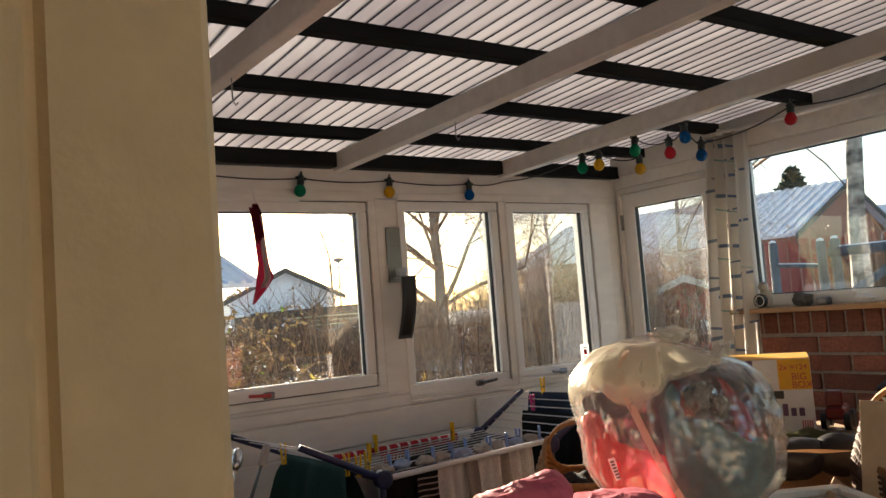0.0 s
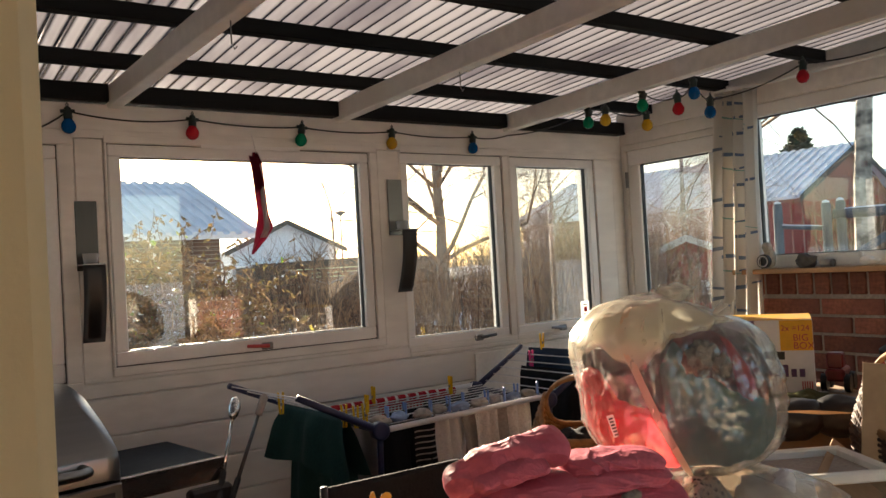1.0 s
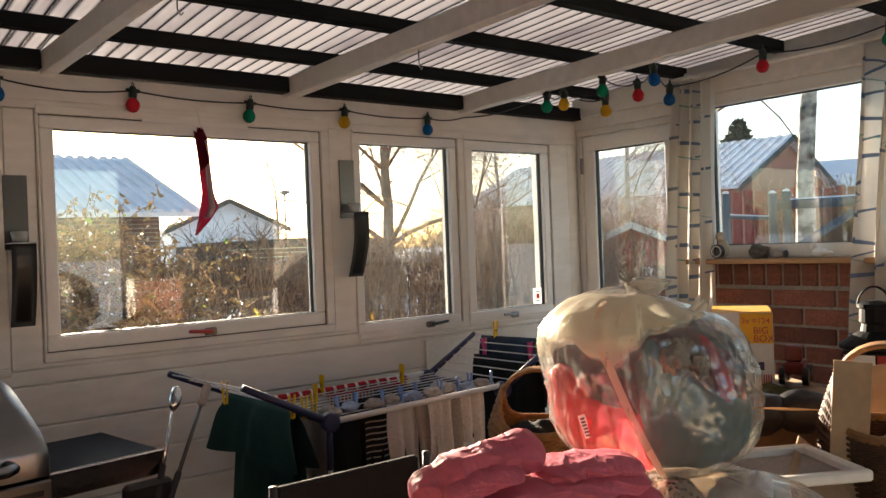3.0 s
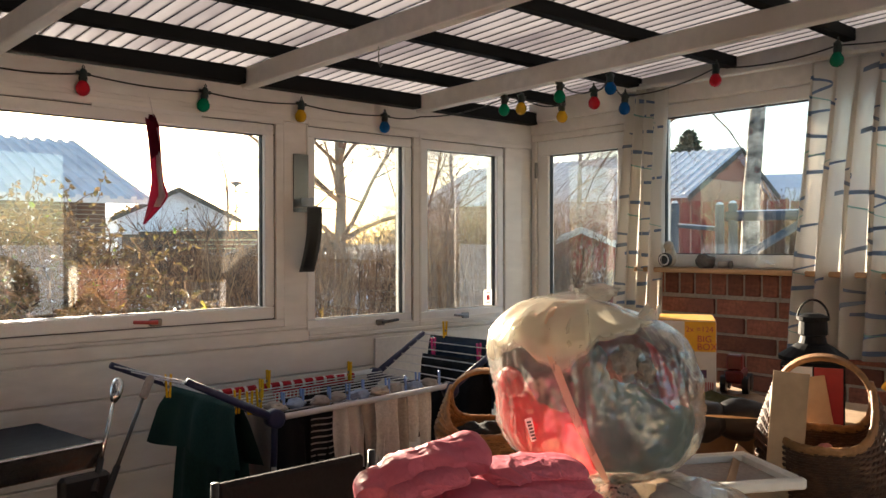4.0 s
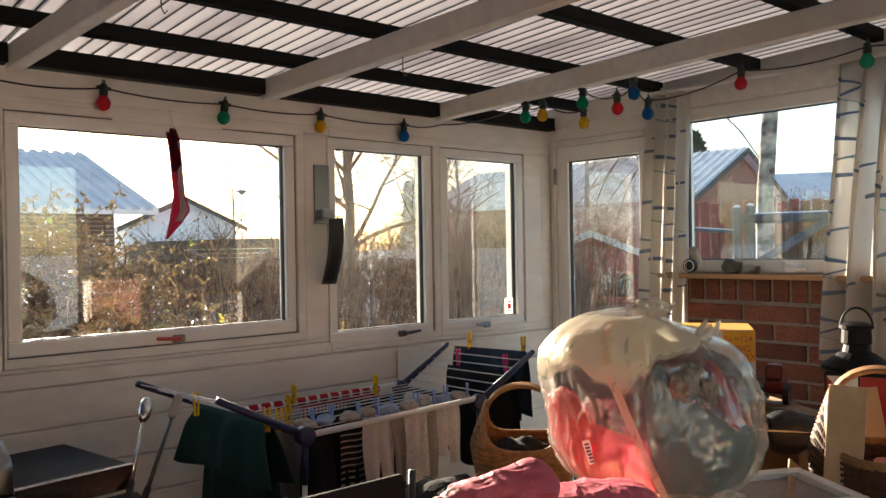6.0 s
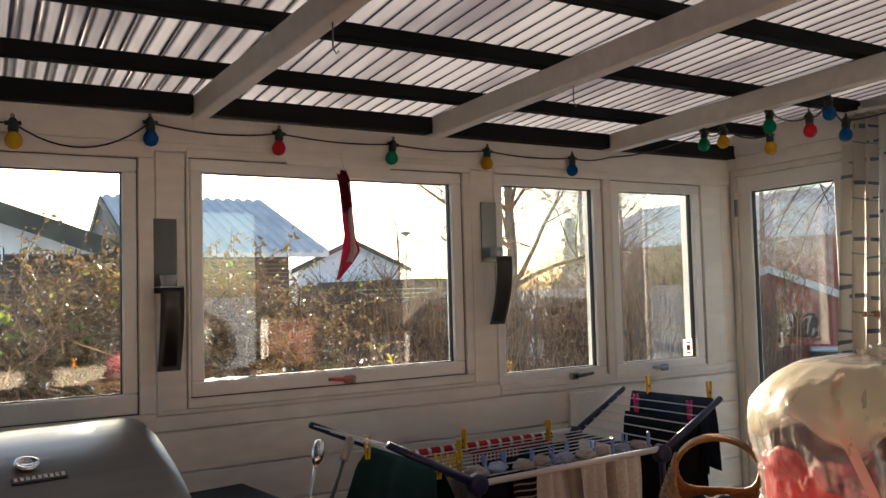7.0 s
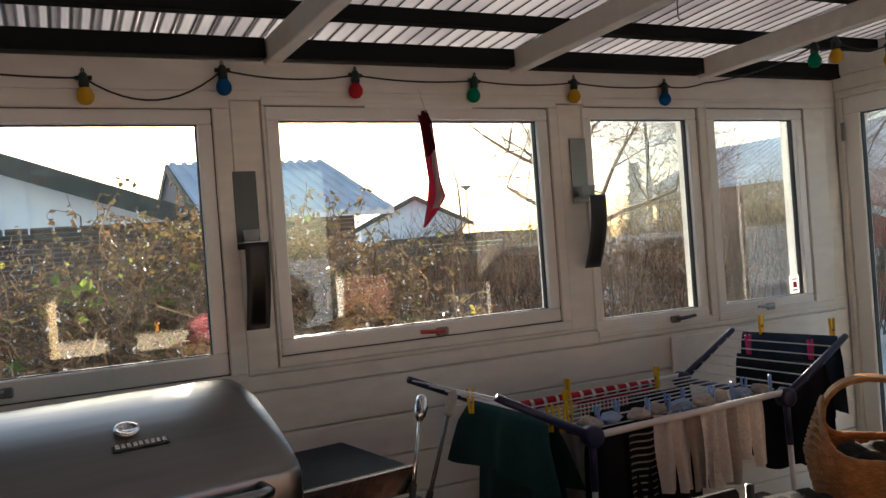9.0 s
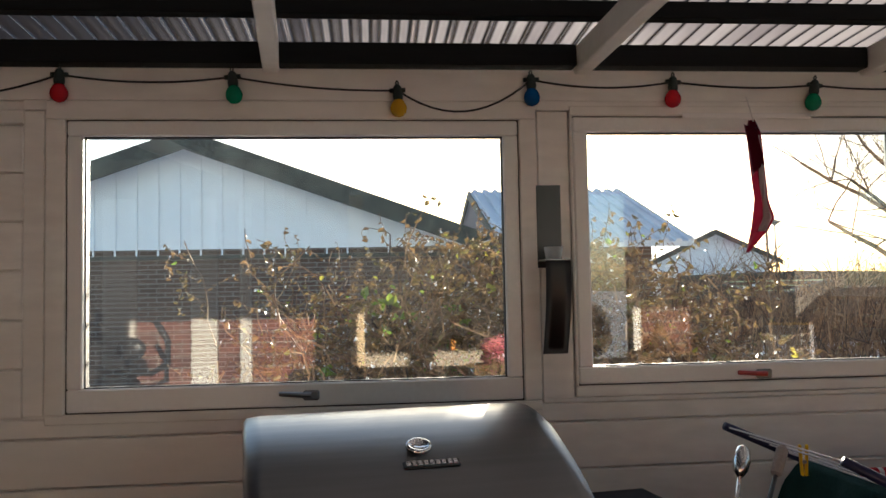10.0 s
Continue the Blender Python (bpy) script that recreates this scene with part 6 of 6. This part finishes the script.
bk = thing("coat", "black coat heaped on the table end", "coat", (1.98, 1.10, 0.757))
part("cloth", lump(bmesh.new(), (0, 0.05, 0.09), (0.17, 0.16, 0.13), 47, 0.35, 1.8, 0, 5), BLACK_CLOTH, bk, smooth=True)
fr = thing("toy_fruit", "pink and yellow plastic toys lying in the basket", "toy", (1.90, 1.37, 1.03))
part("yellow_toy", lump(bmesh.new(), (0.02, -0.02, 0.0), (0.035, 0.014, 0.010), 48, 0.15), YELLOW, fr, smooth=True)
part("pink_toy", lump(bmesh.new(), (0.03, 0.03, 0.005), (0.022, 0.014, 0.012), 49, 0.1), PALE_PINK, fr, smooth=True)
# black lump that keeps the basket's inside dark
part("dark_filling", lump(bmesh.new(), (0.0, 0.0, -0.03), (0.10, 0.08, 0.03), 50, 0.2), BLACK_CLOTH, fr, smooth=True)

# printed carton, brand drawn as a plain shape
pr = thing("printed_box", "white, yellow and purple printed nappy carton with a hand hole", "box", (2.30, 1.855, 1.03), -57)
PW, PH, PD = 0.25, 0.21, 0.20
INK = material("purple_ink", (0.09, 0.035, 0.11), 0.5)
YEL = material("yellow_print", (0.80, 0.42, 0.02), 0.5)
PRINT_WHITE = material("white_print", (0.72, 0.70, 0.72), 0.5, vary=0.05)
REDINK = material("red_ink", (0.5, 0.05, 0.05), 0.5)
part("body", B(-PW, 0, 0, 0, PD, PH, bevel=0.002), PRINT_WHITE, pr)
part("yellow_patch", B(-0.085, -0.002, 0.125, -0.001, 0.0, PH - 0.001), YEL, pr)
part("yellow_top", B(-PW + 0.002, 0.002, PH - 0.001, -0.002, PD - 0.002, PH + 0.002), YEL, pr)
part("purple_patch", B(-PW + 0.001, -0.0015, 0.12, -0.15, 0.0, PH - 0.001), INK, pr)
part("hand_hole", B(-0.14, -0.002, 0.10, -0.075, 0.0, 0.122, bevel=0.0), BLACK, pr)
for k in range(6):
    part("logo_shape", B(-0.145 + k * 0.021, -0.0025, 0.052, -0.145 + k * 0.021 + 0.014, 0.0, 0.052 + (0.034 if k % 3 == 0 else 0.022), bevel=0.0), INK, pr)
for k in range(5):
    part("print_bar", B(-0.035 + k * 0.006, -0.002, 0.008, -0.032 + k * 0.006, 0.0, 0.04), REDINK, pr)


def lettering(text, size, mat, parent, m):
    cu = bpy.data.curves.new("lettering", "FONT")
    cu.body, cu.size, cu.extrude = text, size, 0.0004
    tmp = bpy.data.objects.new("lettering", cu)
    me = bpy.data.meshes.new_from_object(tmp)
    bpy.data.objects.remove(tmp)
    me.materials.append(mat)
    o = new("lettering", me)
    o.parent = parent
    o.matrix_basis = m
    return o


lettering("BIG", 0.026, REDINK, pr, pose(-0.052, -0.003, 0.152, 90, 0, 0))
lettering("BOX", 0.026, REDINK, pr, pose(-0.052, -0.003, 0.130, 90, 0, 0))
lettering("2x =124", 0.022, REDINK, pr, pose(-0.082, -0.003, 0.180, 90, 0, 0))
cb = carton("cardboard_box", "cardboard box under the nappy carton", (2.30, 1.92, 0.757), -30, 0.36, 0.34, 0.27)

# ship style lantern
MATTE_BLACK = material("matte_black_metal", (0.010, 0.010, 0.011), 0.6, vary=0.2, bump=0.05, spec=0.2)
ln = thing("lantern", "black metal lantern with red and white panels", "lantern", (2.36, 1.615, 0.955), -67)
RED_PAINT = material("red_lacquer", (0.42, 0.02, 0.02), 0.35)
part("body", B(-0.075, -0.075, 0.0, 0.075, 0.075, 0.20, bevel=0.006), MATTE_BLACK, ln)
bm = bmesh.new()
v = [bm.verts.new(q) for q in ((-0.07, -0.0775, 0.01), (-0.07, -0.0775, 0.19), (0.0, -0.0775, 0.10))]
bm.faces.new(v)
part("white_panel", B(-0.070, -0.0765, 0.01, 0.0, -0.075, 0.19), WHITE, ln)
part("red_panel", bm, RED_PAINT, ln)
part("red_panel", B(0.004, -0.0765, 0.01, 0.070, -0.075, 0.19), RED_PAINT, ln)
part("roof", lathe(bmesh.new(), [(0.084, 0.20), (0.084, 0.210), (0.045, 0.238), (0.034, 0.243), (0.030, 0.262), (0.036, 0.266), (0.034, 0.300), (0.040, 0.303), (0.040, 0.312), (0.018, 0.320)], 20), MATTE_BLACK, ln)
part("bail", sweep(bmesh.new(), [(0.037 * math.cos(a), 0, 0.305 + 0.050 * math.sin(a)) for a in [i * math.pi / 14 for i in range(15)]], 0.003, 6), MATTE_BLACK, ln)
carton("cardboard_box", "cardboard box under the lantern", (2.36, 1.60, 0.757), 15, 0.30, 0.26, 0.195)

# dark rounded things between the boxes
sh1 = thing("shoe_pile", "black shoes and dark green cloth between the boxes", "shoes", (2.02, 1.70, 1.02), -35)
part("cloth", lump(bmesh.new(), (0.0, 0.09, 0.015), (0.15, 0.06, 0.04), 61, 0.5, 3), cloth_mat("olive_cloth", (0.10, 0.10, 0.045)), sh1, smooth=True)
for k in range(2):
    part("shoe", lump(bmesh.new(), (-0.05 + 0.11 * k, -0.02, 0.015), (0.075, 0.05, 0.05), 63 + k, 0.15, 1.5), BLACK, sh1, smooth=True)
part("red_cloth", lump(bmesh.new(), (0.15, -0.02, 0.0), (0.04, 0.05, 0.05), 66, 0.3, 2), RED_CLOTH, sh1, smooth=True)
ty = thing("toy_tractor", "dark red toy tractor on the clutter", "toy", (2.42, 1.86, 1.03), 20)
TOYRED = material("dark_red_toy", (0.18, 0.015, 0.02), 0.3)
part("body", B(-0.05, -0.025, 0.03, 0.05, 0.025, 0.065, bevel=0.006), TOYRED, ty)
part("cab", B(-0.045, -0.022, 0.066, -0.005, 0.022, 0.11, bevel=0.005), TOYRED, ty)
for x in (-0.03, 0.035):
    for y in (-0.03, 0.03):
        part("wheel", sweep(bmesh.new(), [(x, y - 0.008, 0.025), (x, y + 0.008, 0.025)], 0.025, 14), BLACK, ty)
ty2 = thing("toy_digger", "yellow toy digger on the clutter", "toy", (2.62, 1.42, 0.99), 70)
part("body", B(-0.06, -0.03, 0.03, 0.06, 0.03, 0.075, bevel=0.006), YEL, ty2)
part("arm", sweep(bmesh.new(), [(0.04, 0, 0.07), (0.09, 0, 0.13), (0.14, 0, 0.06)], 0.01, 6), YEL, ty2)
for x in (-0.04, 0.04):
    for y in (-0.035, 0.035):
        part("wheel", sweep(bmesh.new(), [(x, y - 0.008, 0.025), (x, y + 0.008, 0.025)], 0.028, 14), BLACK, ty2)
carton("cardboard_box", "cardboard box under the toys", (2.62, 1.55, 0.757), 10, 0.30, 0.44, 0.225)

# figures on the sill
fg = thing("dog_figure", "small white dog figure leaning over a round black clock", "figurine", (WX - 0.035, 2.672, 1.352))
part("dog", lump(lump(bmesh.new(), (0.012, 0, 0.045), (0.022, 0.026, 0.045), 71, 0.1), (0, 0.002, 0.092), (0.021, 0.022, 0.022), 72, 0.15), cloth_mat("cream_plush", (0.55, 0.50, 0.42)), fg, smooth=True)
part("clock", sweep(bmesh.new(), [(-0.012, 0.006, 0.032), (-0.03, 0.006, 0.032)], 0.030, 22), BLACK, fg, "round black clock")
part("clock_ring", sweep(bmesh.new(), [(-0.031, 0.006 + 0.022 * math.cos(a), 0.032 + 0.022 * math.sin(a)) for a in [i * math.tau / 24 for i in range(24)]], 0.003, 6, closed=True), PLASTIC_WHITE, fg)
sn = thing("stone", "grey stone on the pine sill", "stone", (WX - 0.03, 2.50, 1.352))
part("rock", lump(bmesh.new(), (0, 0, 0.026), (0.026, 0.042, 0.030), 75, 0.35, 1.8), material("grey_stone", (0.12, 0.11, 0.10), 0.9, vary=0.3, bump=0.5), sn, smooth=True)
jr = thing("jar", "small steel and glass jar lying on the sill", "jar", (WX - 0.03, 2.425, 1.352))
part("body", sweep(bmesh.new(), [(0, -0.035, 0.016), (0, 0.01, 0.016)], 0.0155, 14), GREY_CLOTH, jr, smooth=True)
part("lid", sweep(bmesh.new(), [(0, -0.043, 0.016), (0, -0.035, 0.016)], 0.0165, 14), STEEL, jr)
bd = thing("bird_figure", "white bird figure on the pine sill", "figurine", (WX - 0.03, 2.245, 1.352), 70)
part("bird", lump(lump(lump(bmesh.new(), (0, 0, 0.020), (0.036, 0.018, 0.019), 77, 0.1), (0.034, 0, 0.046), (0.013, 0.011, 0.013), 78, 0.1), (-0.035, 0, 0.02), (0.03, 0.012, 0.008), 79, 0.1), PLASTIC_WHITE, bd, smooth=True)

# curtains with blue brush strokes
CURTAIN = sheer("white_curtain_cloth", (0.90, 0.87, 0.82), clear=0.06, through_light=0.62, gloss=0.02, rough=0.6)
STROKE = [sheer("blue_print", (0.20, 0.28, 0.44), clear=0.02, through_light=0.4, gloss=0.02, rough=0.6), sheer("teal_print", (0.30, 0.55, 0.52), clear=0.02, through_light=0.4, gloss=0.02, rough=0.6), sheer("grey_blue_print", (0.26, 0.32, 0.42), clear=0.02, through_light=0.4, gloss=0.02, rough=0.6)]


def curtain(label, y_top, y_bot, z0, z1, folds, seed):
    c = thing("curtain", label, "curtain", group="curtains on the east window")
    rg = random.Random(seed)
    ph = rg.uniform(0, 6)

    def at(u, v, out=0.0):
        a, b = y_top[0] + (y_bot[0] - y_top[0]) * v ** 0.8, y_top[1] + (y_bot[1] - y_top[1]) * v ** 0.8
        s = u + 0.035 * math.sin(u * folds * 6.28 + ph) + 0.01 * math.sin(v * 5 + u * 9)
        x = WX - 0.060 + 0.024 * math.sin(u * folds * math.tau + ph + 0.5 * math.sin(v * 3)) + 0.010 * math.sin(u * folds * 4.1 * 3 + v * 2)
        return Vector((x - out - 0.015 * v, a + (b - a) * s, z1 + (z0 - z1) * v))
    bm = surface(bmesh.new(), at, folds * 16, 24)
    bmesh.ops.solidify(bm, geom=bm.faces[:], thickness=0.0008)
    part("cloth", bm, CURTAIN, c, smooth=True)
    width = abs(y_top[1] - y_top[0])
    shapes = (((0.0, 0.0), (0.14, -0.02), (0.30, -0.032), (0.34, -0.048), (0.18, -0.060)),
              ((0.22, 0.0), (0.45, -0.004), (0.72, 0.008), (0.76, 0.028), (0.46, 0.058)),
              ((0.46, 0.092), (0.72, 0.088), (1.02, 0.062)),
              ((0.30, 0.030), (0.50, 0.050), (0.62, 0.046), (0.80, 0.070)))
    rows = 5
    for r in range(rows):
        u = -0.12 + rg.uniform(-0.05, 0.05)
        while u < 0.98:
            ln = rg.uniform(0.21, 0.25) / width
            for si, shape in enumerate(shapes):
                pts = [(u + ln * a, (r + 0.26) / rows + 1.35 * b) for a, b in shape]
                for _ in range(3):
                    pts = [pts[0]] + [(p[0] * w + q[0] * (1 - w), p[1] * w + q[1] * (1 - w)) for p, q in zip(pts, pts[1:]) for w in (0.75, 0.25)] + [pts[-1]]
                bm = bmesh.new()
                prev = None
                for i, (uu, vv) in enumerate(pts):
                    if not (0.005 < uu < 0.995 and 0.01 < vv < 0.985):
                        prev = None
                        continue
                    f = i / (len(pts) - 1)
                    hw = (0.0078 if si < 3 else 0.003) * (0.45 + 0.55 * math.sin(min(1, f * 1.5 + 0.2) * 3.0) + 0.15 * math.sin(f * 11 + r))
                    cur = [bm.verts.new(at(uu, vv + s * max(0.0012, hw), 0.0022)) for s in (-1, 1)]
                    if prev:
                        bm.faces.new((prev[0], cur[0], cur[1], prev[1]))
                    prev = cur
                if bm.faces:
                    part("brush_stroke", bm, STROKE[1] if si == 3 else STROKE[2] if si == 0 else STROKE[0], c, smooth=True)
                else:
                    bm.free()
            u += ln * rg.uniform(1.15, 1.4)
    part("hem", sweep(bmesh.new(), [at(i / 40, 0.004) for i in range(41)], 0.003, 5), CURTAIN, c)
    return c


curtain("white curtain with blue brush stroke print, drawn aside", (2.865, 2.675), (2.930, 2.690), 1.02, 2.145, 4, 81)
curtain("wide white curtain with blue brush stroke print, half drawn", (2.055, 1.30), (2.135, 1.36), 1.035, 2.135, 9, 82)
rod = thing("curtain_rail", "white curtain rail above the window", "curtain rail")
part("rail", B(WX - 0.085, 0.8, 2.138, WX - 0.045, 2.91, 2.154, bevel=0.003), WHITE, rod)
for y in (1.0, 1.9, 2.8):
    part("bracket", B(WX - 0.06, y - 0.01, 2.154, WX - 0.009, y + 0.01, 2.17), WHITE, rod)

# exercise bike, seen in the window's reflection
eb = thing("exercise_bike", "black exercise bike with curved handlebars by the brick wall", "exercise bike", (-1.00, 1.15, 0))
part("base", B(-0.04, -0.45, 0.0, 0.04, 0.45, 0.06, bevel=0.01), BLACK, eb)
part("housing", lump(bmesh.new(), (0, 0.1, 0.38), (0.06, 0.24, 0.24), 91, 0.05), BLACK, eb, smooth=True)
part("stem", sweep(bmesh.new(), [(0, 0.15, 0.5), (0, 0.28, 1.08)], 0.025, 10), STEEL, eb)
part("console", lump(bmesh.new(), (0, 0.27, 1.16), (0.075, 0.03, 0.06), 93, 0.05), BLACK, eb, smooth=True)
for s in (-1, 1):
    part("handlebar", sweep(bmesh.new(), [(0, 0.27, 1.04), (s * 0.10, 0.27, 1.03), (s * 0.19, 0.29, 1.08), (s * 0.20, 0.32, 1.20), (s * 0.14, 0.34, 1.31)], 0.017, 10), BLACK, eb, smooth=True)
part("saddle", lump(bmesh.new(), (0, -0.25, 0.86), (0.09, 0.13, 0.04), 95, 0.1), BLACK, eb, smooth=True)
part("seat_post", sweep(bmesh.new(), [(0, -0.12, 0.4), (0, -0.25, 0.84)], 0.022, 10), STEEL, eb)
for y in (-0.4, 0.4):
    part("foot_bar", sweep(bmesh.new(), [(-0.25, y, 0.03), (0.25, y, 0.03)], 0.025, 10), BLACK, eb)

# ---- bricks, floor boards ----
def brick_mesh(l, h, d):
    me = bpy.data.meshes.new("brick")
    bm = B(0, 0, 0, l, d, h, bevel=0.003)
    bm.to_mesh(me)
    bm.free()
    me.materials.append(BRICK)
    return me


COURSE, LEN = 0.0755, 0.268
full, half, head = brick_mesh(LEN - 0.012, COURSE - 0.012, 0.10), brick_mesh(LEN / 2 - 0.012, COURSE - 0.012, 0.10), brick_mesh(0.0755 - 0.012, 0.088, 0.10)
rb = random.Random(101)


def lay(me, parent, m):
    o = new("brick", me)
    o.parent = parent
    o.matrix_basis = m
    return o


# rowlock course under the sill, then running bond; the wall runs along y
y = 2.868
while y > 0.95:
    lay(head, wall_e, pose(WX + 0.002 + rb.uniform(-0.002, 0.002), y, 1.238, 0, 0, -90))
    y -= 0.0755
for r in range(8):
    z = 1.232 - (r + 1) * COURSE
    y = 2.868 - (0 if r % 2 else LEN / 2)
    if r % 2 == 0:
        lay(half, wall_e, pose(WX + 0.002, 2.868, z, 0, 0, -90))
    while y > 1.1:
        lay(full, wall_e, pose(WX + 0.002 + rb.uniform(-0.002, 0.002), y, z, 0, 0, -90))
        y -= LEN
bm = bmesh.new()
for r in range(8, 16):
    y = 2.868
    while y > 0.3:
        box(bm, WX + 0.002, y - LEN + 0.012, 1.232 - (r + 1) * COURSE, WX + 0.06, y, 1.232 - r * COURSE - 0.012)
        y -= LEN
part("lower_bricks", bm, BRICK, wall_e)["kind"] = "stuff"
# house wall beside the doorway
for r in range(27):
    x = -1.19 + (LEN / 2 if r % 2 else 0) - LEN / 2
    z = 0.006 + r * COURSE
    for x0, x1 in ((-1.195, -0.865), (-0.695, -0.565), (-0.485, 0.125), (2.055, 2.95)):
        x = x0 - (LEN / 2 if r % 2 else 0)
        while x < x1:
            a, b = max(x, x0), min(x + LEN - 0.012, x1)
            if b - a > 0.03:
                part("brick", B(a, Y_HOUSE - 0.05, z, b, Y_HOUSE, z + COURSE - 0.012), BRICK, wall_s)
            x += LEN
bw = 0.14
x = X_WEST
while x < WX:
    part("floor_board", B(x + 0.001, Y_HOUSE, -0.004, min(x + bw, WX) - 0.001, WY, 0.0), FLOOR, floor)
    x += bw
